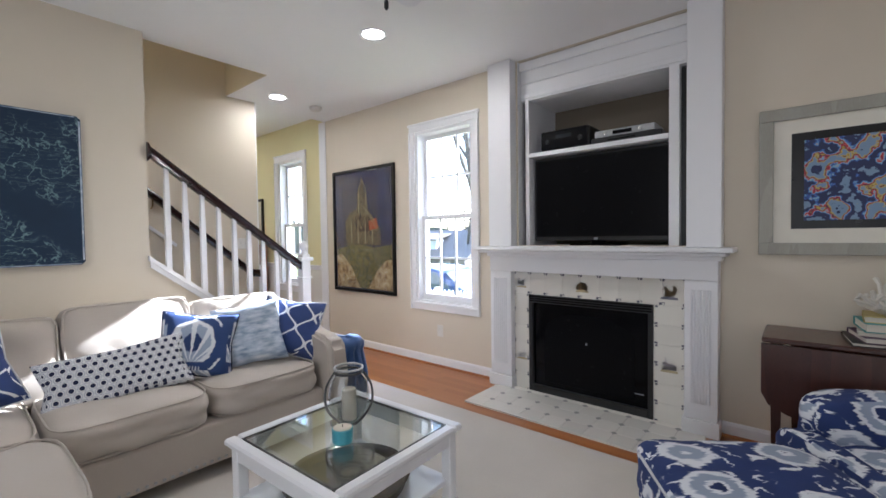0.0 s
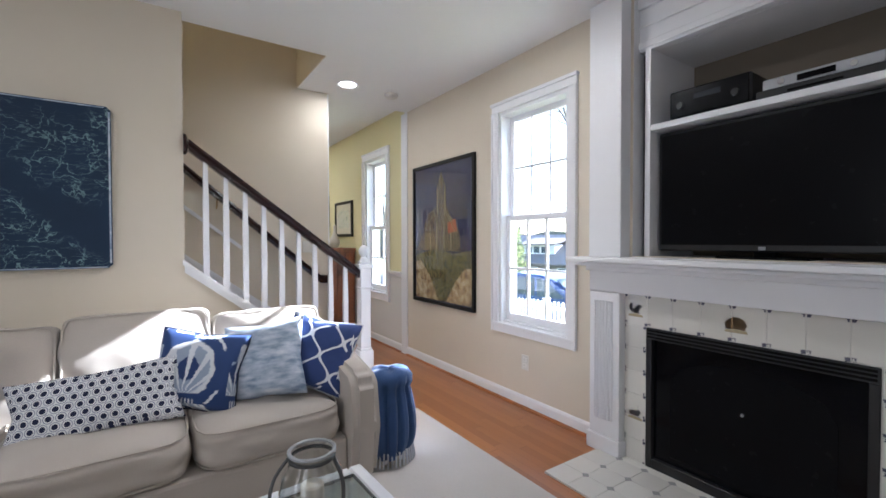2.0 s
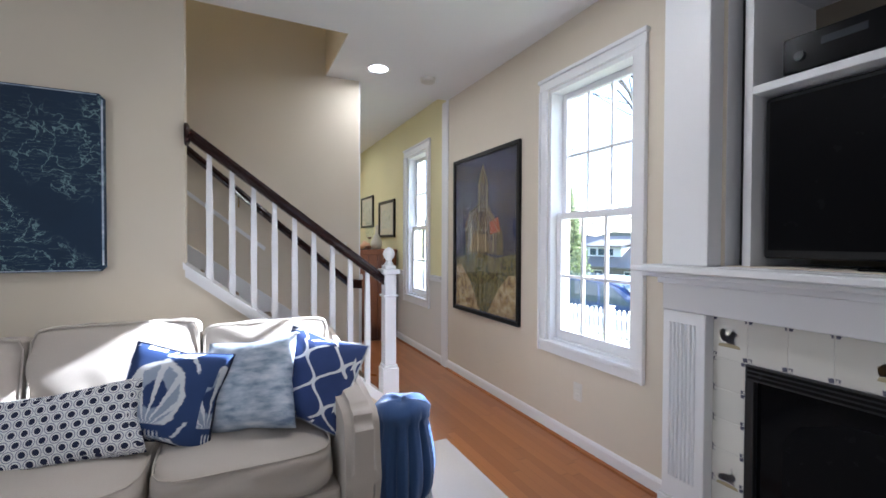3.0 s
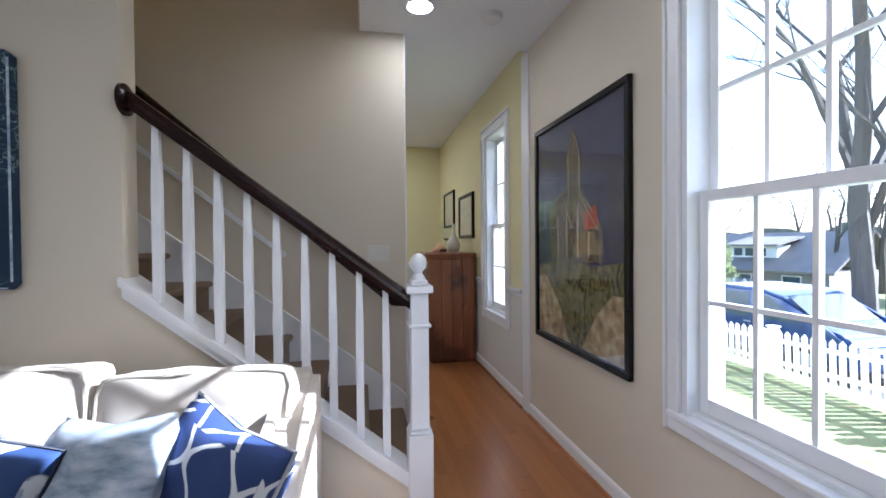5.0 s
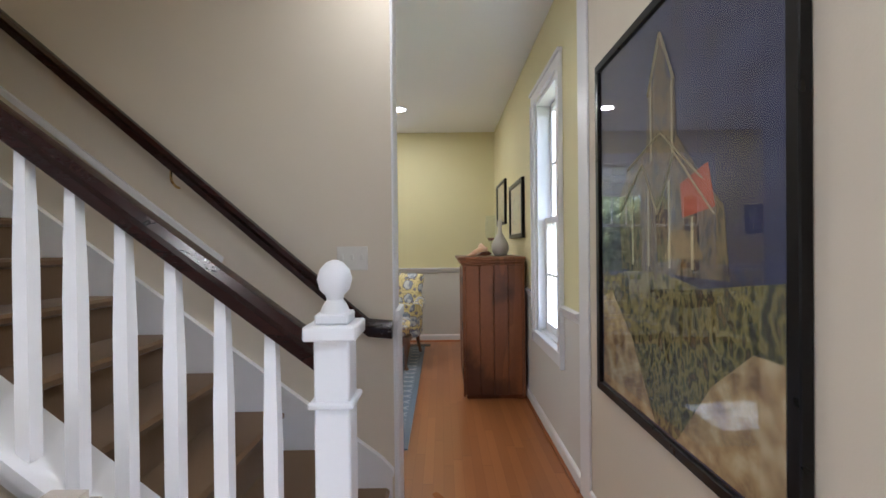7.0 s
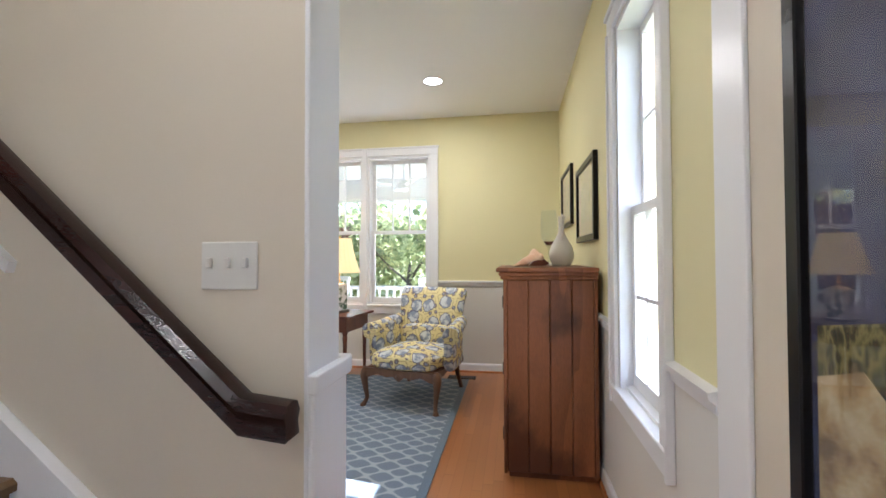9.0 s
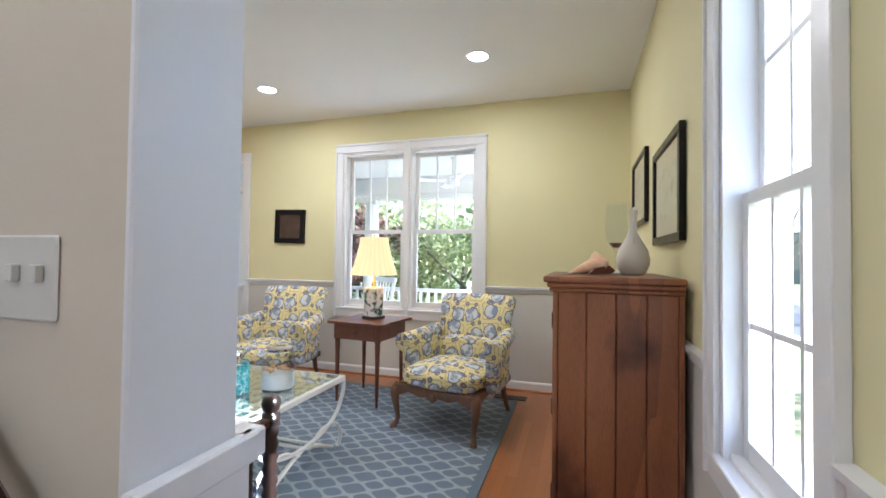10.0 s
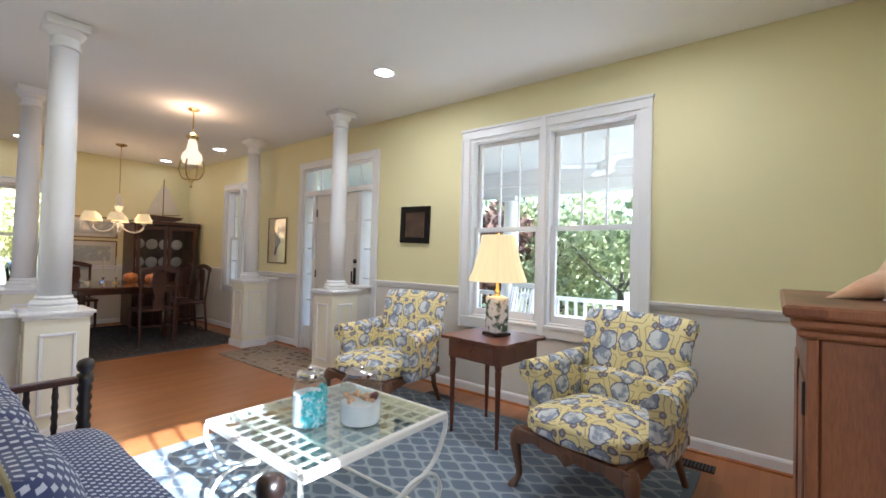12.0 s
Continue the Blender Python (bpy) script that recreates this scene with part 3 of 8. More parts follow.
def wall(name, axis, a0, a1, t0, t1, z0, z1, holes, material, label="", parent=None):
    """A wall along an axis from a0 to a1, t0 to t1 thick, with holes (a0, a1, z0, z1)."""
    holes = [h for h in holes if h[1] > a0 and h[0] < a1 and h[3] > z0 and h[2] < z1]
    cuts = sorted({a0, a1, *[min(max(v, a0), a1) for h in holes for v in h[:2]]})
    rows = []
    for lo, hi in zip(cuts, cuts[1:]):
        mid = (lo + hi) / 2
        spans = sorted((max(h[2], z0), min(h[3], z1)) for h in holes if h[0] < mid < h[1])
        z = z0
        for s0, s1 in spans:
            if s0 > z:
                rows.append((lo, hi, z, s0))
            z = max(z, s1)
        if z < z1:
            rows.append((lo, hi, z, z1))
    bm = boxes([(a, b, t0, t1, c, d) if axis == "x" else (t0, t1, a, b, c, d) for a, b, c, d in rows])
    return part(name, bm, material, parent, label, kind="structure")


FX = lambda x: -0.51 + 0.978 * (x + 0.51)
N_HOLES = [(-3.53, -2.81, 0.62, 2.345), (-6.23, -5.61, 0.64, 2.36), (FX(-2.38), FX(-1.08), 1.20, ZL), (FX(-2.26), FX(-1.29), 0.0, 0.80)]
W_HOLES = [(1.04, 2.57, 0.72, 2.42), (-1.72, -0.32, 0.0, 2.42), (-3.92, -2.95, 0.72, 2.30)]
D_HOLES = [(-6.9, -5.7, 0.62, 2.20)]

wall("wall_north", "x", -5.145, XE, YN, YN + 0.2, 0, 2.95, N_HOLES, MAT["beige"])
wall("wall_north_yellow", "x", XW, -5.145, YN, YN + 0.2, 0.90, 2.95, N_HOLES, MAT["yellow"])
wall("wall_north_lower", "x", XW, -5.145, YN, YN + 0.2, 0, 0.90, N_HOLES, MAT["lower"])
wall("wall_west", "y", YD - 0.2, YN + 0.2, XW - 0.2, XW, 0.97, 2.95, W_HOLES, MAT["yellow"])
wall("wall_west_lower", "y", YD - 0.2, YN + 0.2, XW - 0.2, XW, 0, 0.97, W_HOLES, MAT["lower"])
wall("wall_dining", "x", XW, -4.8, YD - 0.2, YD, 0.97, 2.95, D_HOLES, MAT["yellow"])
wall("wall_dining_lower", "x", XW, -4.8, YD - 0.2, YD, 0, 0.97, D_HOLES, MAT["lower"])
wall("wall_dining_east", "y", YD, -2.3, -4.9, -4.7, 0, 2.95, [], MAT["yellow"])
wall("wall_hall_south", "x", -4.9, -3.95, -2.3, -2.1, 0, 2.95, [], MAT["beige"])
wall("wall_south", "x", XB, XE, YS - 0.2, YS, 0, 2.95, [], MAT["beige"])
wall("wall_east", "y", YS, YN, XE, XE + 0.2, 0, 2.95, [], MAT["beige"])
# wall behind the sofa, and the walls of the stairs
wall("wall_sofa", "y", -2.3, 1.77, XB - 0.12, XB, 0, ZL, [], MAT["beige"])
part("wall_stairs_knee", prism([(1.77, 0), (2.95, 0), (2.95, 0.20), (1.77, 1.13)], "x", XB - 0.12, XB), MAT["beige"], kind="structure")
wall("wall_stairs_far", "y", -0.4, YP, XH1 + 0.02, XH0, 0, 5.3, [], MAT["beige"])
wall("wall_stairs_back", "y", -0.4, YP, XH1, XH1 + 0.02, 0.97, 2.95, [], MAT["yellow"])
wall("wall_stairs_back_lower", "y", -0.4, YP, XH1, XH1 + 0.02, 0, 0.97, [], MAT["lower"])
wall("wall_stair_end", "x", XH1, XB, -0.6, -0.4, 0, 5.3, [], MAT["beige"])
wall("wall_upper_north", "x", XH1, XB, 2.74, 2.95, 2.95, 5.3, [], MAT["beige"])
wall("wall_upper_east", "y", -0.4, 2.95, XB - 0.12, XB, 2.95, 5.3, [], MAT["beige"])
part("wall_upper_trim", boxes([(XH0, XB - 0.126, 2.734, 2.74, ZL, 3.0), (XB - 0.126, XB - 0.12, -0.4, 2.734, ZL, 3.0)]), MAT["beige"], kind="structure")
part("ceiling_upper", box(XH1, XB, -0.6, 2.95, 5.3, 5.4), MAT["ceiling"], kind="structure")

bmf = box(XW - 0.2, XE + 0.2, YD - 0.2, YN + 0.2, -0.15, 0.0)
part("floor", bmf, MAT["floor"], kind="structure")
part("ceiling", boxes([(XB - 0.12, XE, YS, YN, ZL, 3.0), (-5.10, XB - 0.12, 2.74, YN, ZL, 3.0), (XH0, XB - 0.12, -2.1, -0.6, ZL, 3.0)]), MAT["ceiling"], kind="structure")
part("ceiling_sitting", boxes([(XW, -5.10, YD, YN, ZS, 3.0), (-5.10, -4.9, YD, -0.6, ZS, 3.0)]), MAT["ceiling"], kind="structure")
part("roof", box(XW - 0.3, XE + 0.3, YD - 0.3, YN + 0.25, 5.45, 5.55), MAT["ceiling"], kind="structure")
part("ceiling_deck", boxes([(XW - 0.2, XH1, YD - 0.2, YN + 0.2, 3.0, 3.1), (XB, XE + 0.2, YS - 0.2, YN + 0.2, 3.0, 3.1), (XH1, XB, 2.95, YN + 0.2, 3.0, 3.1), (XH1, XB, YD, -0.6, 3.0, 3.1)]), MAT["ceiling"], kind="structure")

# white casing between the two rooms
part("trim", boxes([(-5.215, -5.075, YN - 0.012, YN, 0, ZL)], 0.003), MAT["white"], kind="structure")
part("trim", boxes([(XH1 - 0.004, XH0 + 0.004, YP, YP + 0.012, 0, ZL)], 0.003), MAT["white"], kind="structure")
part("trim", boxes([(XH1 - 0.03, XH0 + 0.012, YP + 0.012, YP + 0.035, 0.955, 1.0), (XH1 - 0.05, XH1 - 0.004, YP - 0.02, YP + 0.03, 0.955, 1.0),
                    (XH1 - 0.02, XH0 + 0.006, YP + 0.012, YP + 0.026, 0, 0.955)], 0.004), MAT["white"], kind="structure")


def base_run(axis, a0, a1, t, side, shoe=True):
    """Baseboard with a rounded head and a wooden shoe."""
    prof = [(0, 0), (0.016, 0), (0.016, 0.075), (0.010, 0.088), (0.0, 0.094)]
    poly = [(t + side * p, z) for p, z in prof]
    swap = (lambda pts: pts)
    part("baseboard", prism(poly, "y" if axis == "y" else "x", a0, a1), MAT["white"], kind="structure")
    if shoe:
        poly = [(t + side * p, z) for p, z in [(0.016, 0), (0.032, 0), (0.030, 0.012), (0.016, 0.019)]]
        part("trim", prism(poly, "y" if axis == "y" else "x", a0, a1), MAT["floor"], kind="structure")


base_run("x", -5.075, FX(-2.61), YN, -1)
base_run("x", FX(-0.89), XE, YN, -1)
base_run("x", XW, -5.215, YN, -1)
base_run("y", -0.28, YN, XW, 1)
base_run("y", YD, -1.76, XW, 1)
base_run("x", XW, -4.9, YD, 1)
base_run("y", -0.4, YP, XH1, -1)
base_run("y", -2.0, 2.92, XB, 1)


def rail_run(axis, a0, a1, t, side, drop=0.0):
    prof = [(0, 0.935), (0.012, 0.94), (0.014, 0.965), (0.03, 0.975), (0.034, 0.995), (0.0, 1.0)]
    part("trim", prism([(t + side * p, z - drop) for p, z in prof], axis, a0, a1), MAT["white"], kind="structure", label="white chair rail moulding")


rail_run("x", XW + 0.035, -6.32, YN, -1, 0.065)
rail_run("x", -5.52, -5.215, YN, -1, 0.065)
rail_run("y", 2.66, YN, XW, 1)
rail_run("y", -0.27, 0.95, XW, 1)
rail_run("y", -2.86, -1.76, XW, 1)
rail_run("y", YD, -4.02, XW, 1)
rail_run("x", XW, -7.0, YD, 1)
rail_run("y", -0.4, YP, XH1, -1)


def window(name, axis, a0, a1, z0, z1, t, out, mid, upper=(3, 2), lower=(3, 2), casing=0.09, apron=0.09, label="white painted double-hung sash window", trim_sides=(1, 1)):
    """A double-hung window in a hole; t is the wall's inner face, out the way outdoors."""
    def c(a, b, d0, d1, e, f):
        lo, hi = sorted((t + out * d0, t + out * d1))
        return (a, b, lo, hi, e, f) if axis == "x" else (lo, hi, a, b, e, f)
    w = new(name)
    tagged(w, label, "window", "", "structure")
    k = casing
    q0, q1 = k * trim_sides[0], k * trim_sides[1]
    ca = [c(a0 - q0, a1 + q1, -0.022, 0.0, z1, z1 + k - 0.018), c(a0 - q0 * 1.1, a1 + q1 * 1.1, -0.034, 0.0, z1 + k - 0.018, z1 + k + 0.006)]
    if trim_sides[0]:
        ca += [c(a0 - k + 0.016, a0, -0.020, 0.0, z0, z1), c(a0 - k, a0 - k + 0.016, -0.030, 0.0, z0 - apron, z1)]
    if trim_sides[1]:
        ca += [c(a1, a1 + k - 0.016, -0.020, 0.0, z0, z1), c(a1 + k - 0.016, a1 + k, -0.030, 0.0, z0 - apron, z1)]
    part("window_casing", boxes(ca, 0.003), MAT["white"], w)
    part("window_sill", boxes([c(a0 - max(q0 - 0.016, 0), a1 + max(q1 - 0.016, 0), -0.028, 0.06, z0 - 0.022, z0 + 0.004)], 0.004), MAT["white"], w)
    part("window_apron", boxes([c(a0 - max(q0 - 0.016, 0), a1 + max(q1 - 0.016, 0), -0.018, 0.0, z0 - apron, z0 - 0.022)], 0.003), MAT["white"], w)
    f = 0.028
    part("window_frame", boxes([c(a0, a0 + f, 0.0, 0.16, z0, z1), c(a1 - f, a1, 0.0, 0.16, z0, z1), c(a0 + f, a1 - f, 0.0, 0.16, z1 - f, z1), c(a0 + f, a1 - f, 0.02, 0.20, z0 + 0.004, z0 + 0.02)]), MAT["white"], w)
    for nm, zz0, zz1, d, grid in (("upper_sash", mid - 0.02, z1 - f, 0.10, upper), ("lower_sash", z0 + 0.02, mid + 0.02, 0.055, lower)):
        s = 0.042
        x0, x1 = a0 + f, a1 - f
        rows = [c(x0, x0 + s, d, d + 0.035, zz0, zz1), c(x1 - s, x1, d, d + 0.035, zz0, zz1), c(x0 + s, x1 - s, d, d + 0.035, zz1 - s, zz1), c(x0 + s, x1 - s, d, d + 0.035, zz0, zz0 + s + (0.02 if nm == "lower_sash" else 0))]
        g0, g1, gz0, gz1 = x0 + s, x1 - s, zz0 + s, zz1 - s
        sash = part(nm, boxes(rows, 0.003), MAT["white"], w)
        if grid:
            nx, nz = grid
            mu = [c(g0 + (g1 - g0) * i / nx - 0.009, g0 + (g1 - g0) * i / nx + 0.009, d + 0.006, d + 0.028, gz0, gz1) for i in range(1, nx)]
            mu += [c(g0, g1, d + 0.008, d + 0.026, gz0 + (gz1 - gz0) * i / nz - 0.009, gz0 + (gz1 - gz0) * i / nz + 0.009) for i in range(1, nz)]
            part("muntin", boxes(mu), MAT["white"], sash)
        g = part("pane", boxes([c(g0 - 0.005, g1 + 0.005, d + 0.016, d + 0.019, gz0 - 0.005, gz1 + 0.005)]), MAT["glass"], sash)
        g.visible_shadow = False
    return w


window("window_1", "x", -3.53, -2.81, 0.62, 2.345, YN, 1, 1.48, casing=0.075, apron=0.075)
window("window_2", "x", -6.23, -5.61, 0.64, 2.36, YN, 1, 1.47)
window("window_3", "y", 1.04, 1.78, 0.72, 2.42, XW, -1, 1.55, lower=None, trim_sides=(1, 0), apron=0.1)
window("window_4", "y", 1.83, 2.57, 0.72, 2.42, XW, -1, 1.55, lower=None, trim_sides=(0, 1), apron=0.1)
part("trim", box(XW - 0.16, XW + 0.03, 1.78, 1.83, 0.62, 2.515, 0.003), MAT["white"], kind="structure")
window("window_5", "y", -3.92, -3.46, 0.72, 2.30, XW, -1, 1.50, lower=(2, 2), upper=(2, 2), trim_sides=(1, 0))
window("window_6", "y", -3.41, -2.95, 0.72, 2.30, XW, -1, 1.50, lower=(2, 2), upper=(2, 2), trim_sides=(0, 1))
part("trim", box(XW - 0.16, XW + 0.03, -3.46, -3.41, 0.63, 2.40, 0.003), MAT["white"], kind="structure")
window("window_7", "x", -6.9, -5.7, 0.62, 2.20, YD, -1, 1.45, lower=None, upper=None)

# front door with side lights and a transom
door = tagged(new("door_1"), "pale grey panelled front door with side lights and transom", "door", "", "structure")
X0 = XW
part("door_casing", boxes([(X0, X0 + 0.022, -1.81, -1.72, 0, 2.51), (X0, X0 + 0.022, -0.32, -0.23, 0, 2.51), (X0, X0 + 0.024, -1.72, -0.32, 2.42, 2.51)], 0.003), MAT["white"], door)
part("door_frame", boxes([(X0 - 0.16, X0, -1.72, -1.685, 0, 2.42), (X0 - 0.16, X0, -0.355, -0.32, 0, 2.42), (X0 - 0.16, X0, -1.685, -0.355, 2.385, 2.42), (X0 - 0.16, X0 + 0.006, -1.685, -0.355, 2.05, 2.115),
                          (X0 - 0.16, X0 + 0.002, -1.50, -1.45, 0, 2.05), (X0 - 0.16, X0 + 0.002, -0.58, -0.53, 0, 2.05),
                          (X0 - 0.10, X0 - 0.05, -1.685, -1.50, 0, 0.30), (X0 - 0.10, X0 - 0.05, -0.53, -0.355, 0, 0.30)], 0.002), MAT["white"], door)
leaf = part("door_leaf", boxes([(X0 - 0.075, X0 - 0.03, -1.45, -0.58, 0.01, 2.05)], 0.002), MAT["door"], door)
for y0, y1, z0, z1 in ((-1.36, -1.06, 0.25, 0.85), (-0.97, -0.67, 0.25, 0.85), (-1.36, -1.06, 1.05, 1.55), (-0.97, -0.67, 1.05, 1.55), (-1.36, -1.06, 1.68, 1.93), (-0.97, -0.67, 1.68, 1.93)):
    part("door_panel", boxes([(X0 - 0.032, X0 - 0.022, y0, y1, z0, z1)], 0.008), MAT["door"], leaf)
for z in (0.28, 1.02, 1.82):
    part("hinge", box(X0 - 0.034, X0 - 0.02, -1.47, -1.435, z - 0.05, z + 0.05, 0.003), MAT["black"], door)
part("door_handle", boxes([(X0 - 0.03, X0 - 0.015, -0.67, -0.63, 0.92, 1.12), (X0 - 0.015, X0 + 0.03, -0.66, -0.64, 0.94, 0.96), (X0 + 0.015, X0 + 0.03, -0.66, -0.64, 0.94, 1.08)], 0.004), MAT["black"], door)
part("deadbolt", lathe([(0.028, 0), (0.028, 0.012), (0.02, 0.02)], 14, at(X0 - 0.03, -0.65, 1.2) @ pose(0, 0, 0, 0, 90, 0)), MAT["black"], door)
for y0, y1 in ((-1.685, -1.50), (-0.53, -0.355)):
    mu = [(X0 - 0.09, X0 - 0.06, y0, y1, z - 0.01, z + 0.01) for z in (0.65, 1.0, 1.35, 1.70)]
    part("muntin", boxes(mu), MAT["white"], door)
    g = part("pane", box(X0 - 0.078, X0 - 0.074, y0, y1, 0.30, 2.05), MAT["glass"], door)
    g.visible_shadow = False
part("muntin", boxes([(X0 - 0.09, X0 - 0.06, y - 0.01, y + 0.01, 2.115, 2.385) for y in (-1.42, -1.153, -0.887, -0.62)]), MAT["white"], door)
g = part("pane", box(X0 - 0.078, X0 - 0.074, -1.685, -0.355, 2.115, 2.385), MAT["glass"], door)
g.visible_shadow = False

# stairs, climbing towards the back of the house
RISE, RUN, Y1 = 0.18, 0.24, 2.985
stairs = tagged(new("stairs"), "carpeted stairs with white stringers", "stairs", "", "structure")
for k in range(13):
    y1, z1 = Y1 - RUN * k, RISE * (k + 1)
    tread = prism([(y1 + 0.0, z1 - 0.04), (y1 + 0.022, z1 - 0.03), (y1 + 0.024, z1 - 0.012), (y1 + 0.01, z1), (y1 - RUN, z1), (y1 - RUN, z1 - 0.04)], "x", XH0 + 0.02, XB - 0.125)
    riser = prism([(y1, z1 - RISE), (y1, z1 - 0.04), (y1 - 0.03, z1 - 0.04), (y1 - 0.03, z1 - RISE)], "x", XH0 + 0.02, XB - 0.125)
    st = part("step", tread, MAT["stair_carpet"], stairs, smooth=True)
    part("riser", riser, MAT["stair_carpet"], st)
def sl(y, off):
    return RISE + (Y1 - y) * RISE / RUN + off
part("stringer_far", prism([(3.02, 0.0), (3.02, 0.235), (2.96, 0.31), (-0.3, sl(-0.3, 0.10)), (-0.3, sl(-0.3, -0.3)), (2.6, 0)], "x", XH0, XH0 + 0.018), MAT["white"], stairs)
part("stringer_cap", prism([(3.028, 0.236), (3.028, 0.265), (2.97, 0.325), (-0.3, sl(-0.3, 0.125)), (-0.3, sl(-0.3, 0.095)), (2.96, 0.30)], "x", XH0, XH0 + 0.03), MAT["white"], stairs)
part("stringer_near", prism([(2.90, 0.0), (2.90, sl(2.90, -0.01)), (1.77, sl(1.77, -0.01)), (1.77, sl(1.77, -0.3)), (2.5, 0)], "x", XB - 0.138, XB - 0.1205), MAT["white"], stairs)
cap_z = lambda y: 2.565 - 0.788 * y
part("knee_wall_cap", prism([(2.945, cap_z(2.945)), (1.76, cap_z(1.76)), (1.76, cap_z(1.76) - 0.035), (2.945, cap_z(2.945) - 0.035)], "x", XB - 0.15, XB + 0.03), MAT["white"], stairs)
part("knee_wall_trim", prism([(2.945, cap_z(2.945) - 0.035), (1.77, cap_z(1.77) - 0.035), (1.77, cap_z(1.77) - 0.075), (2.945, cap_z(2.945) - 0.075)], "x", XB, XB + 0.018), MAT["white"], stairs)

# handrail, balusters and newel
bal = thing("stair_balustrade", (XB, 2.92, 0.3), "white square balusters and newel under a dark mahogany handrail", "balustrade")
rail_z = lambda y: 3.20 - 0.735 * y
XR = XB - 0.02
def rail_bar(x, pts, w=0.030, h=0.034):
    out = []
    bm = bmesh.new()
    prof = [(-w, -h), (w, -h), (w * 0.8, -h * 0.2), (w * 1.08, h * 0.35), (w * 0.7, h * 0.95), (0, h * 1.1), (-w * 0.7, h * 0.95), (-w * 1.08, h * 0.35), (-w * 0.8, -h * 0.2)]
    rings = [[bm.verts.new((x + a, y, z + b)) for a, b in prof] for y, z in pts]
    for r0, r1 in zip(rings, rings[1:]):
        for k in range(len(prof)):
            bm.faces.new((r0[k], r0[(k + 1) % len(prof)], r1[(k + 1) % len(prof)], r1[k]))
    bm.faces.new(rings[0])
    bm.faces.new(rings[-1][::-1])
    return bm
part("handrail", rail_bar(XR, [(1.80, 1.912), (2.96, 1.035)], 0.030, 0.038), MAT["rail_wood"], bal, "dark mahogany handrail", smooth=True)
part("rosette", lathe([(0.066, 0), (0.066, 0.014), (0.05, 0.024), (0.02, 0.028)], 24, at(XR, 1.77, 1.915) @ pose(0, 0, 0, -90, 0, 0)), MAT["rail_wood"], bal, "round dark wooden wall rosette", smooth=True)
for k in range(9):
    y = 1.893 + 0.119 * k
    zt = 1.912 + (y - 1.80) * (1.035 - 1.912) / 1.16 - 0.02
    zb = cap_z(y) - 0.01
    bm = bmesh.new()
    s0, s1 = 0.0175, 0.0125
    q = []
    for z, s in ((zb, s0), (zt - 0.28, s0), (zt, s1)):
        q.append([bm.verts.new((XR + a * s, y + b * s, z)) for a, b in ((-1, -1), (1, -1), (1, 1), (-1, 1))])
    for a, b in zip(q, q[1:]):
        for i in range(4):
            bm.faces.new((a[i], a[(i + 1) % 4], b[(i + 1) % 4], b[i]))
    bm.faces.new(q[0]); bm.faces.new(q[-1])
    part("baluster", bm, MAT["white"], bal)
NX, NY = XR, 3.0
for nm, hw, z0, z1 in (("newel_shaft", 0.042, 0.44, 1.075), ("newel_base", 0.058, 0.0, 0.42), ("newel_step", 0.05, 0.42, 0.44), ("newel_collar", 0.054, 0.915, 0.93), ("newel_cap", 0.062, 1.075, 1.11), ("newel_block", 0.04, 1.11, 1.135)):
    part(nm, box(NX - hw, NX + hw, NY - hw, NY + hw, z0, z1, 0.004), MAT["white"], bal)
part("finial", lathe([(0.038, 1.13), (0.03, 1.15), (0.02, 1.165), (0.022, 1.175), (0.036, 1.19), (0.042, 1.215), (0.036, 1.238), (0.02, 1.256), (0.004, 1.262)], 20, at(NX, NY, 0)), MAT["white"], bal, smooth=True)

wr = thing("wall_handrail", (XH0, 2.9, 0.9), "dark mahogany handrail on the stair wall", "handrail")
XQ = XH0 + 0.06
part("rail", rail_bar(XQ, [(0.4, 3.11), (2.88, 0.972), (2.93, 0.930), (3.035, 0.920)], 0.030, 0.037), MAT["rail_wood"], wr, smooth=True)
for y in (1.15, 2.05):
    z = 3.11 - (y - 0.4) * 0.862 - 0.034
    part("bracket", tube(smooth_path([(XQ, y, z), (XQ, y, z - 0.05), (XQ - 0.03, y, z - 0.075), (XH0 + 0.002, y, z - 0.08)]), 0.006), MAT["brass"], wr, smooth=True)
gb = thing("stair_bar", (XH0, 1.6, 1.5), "thin white bar fixed along the stair wall", "bar")
part("bar", prism([(1.1, 2.16), (2.25, 1.25), (2.24, 1.222), (1.1, 2.125)], "x", XH0, XH0 + 0.02), MAT["white"], gb)

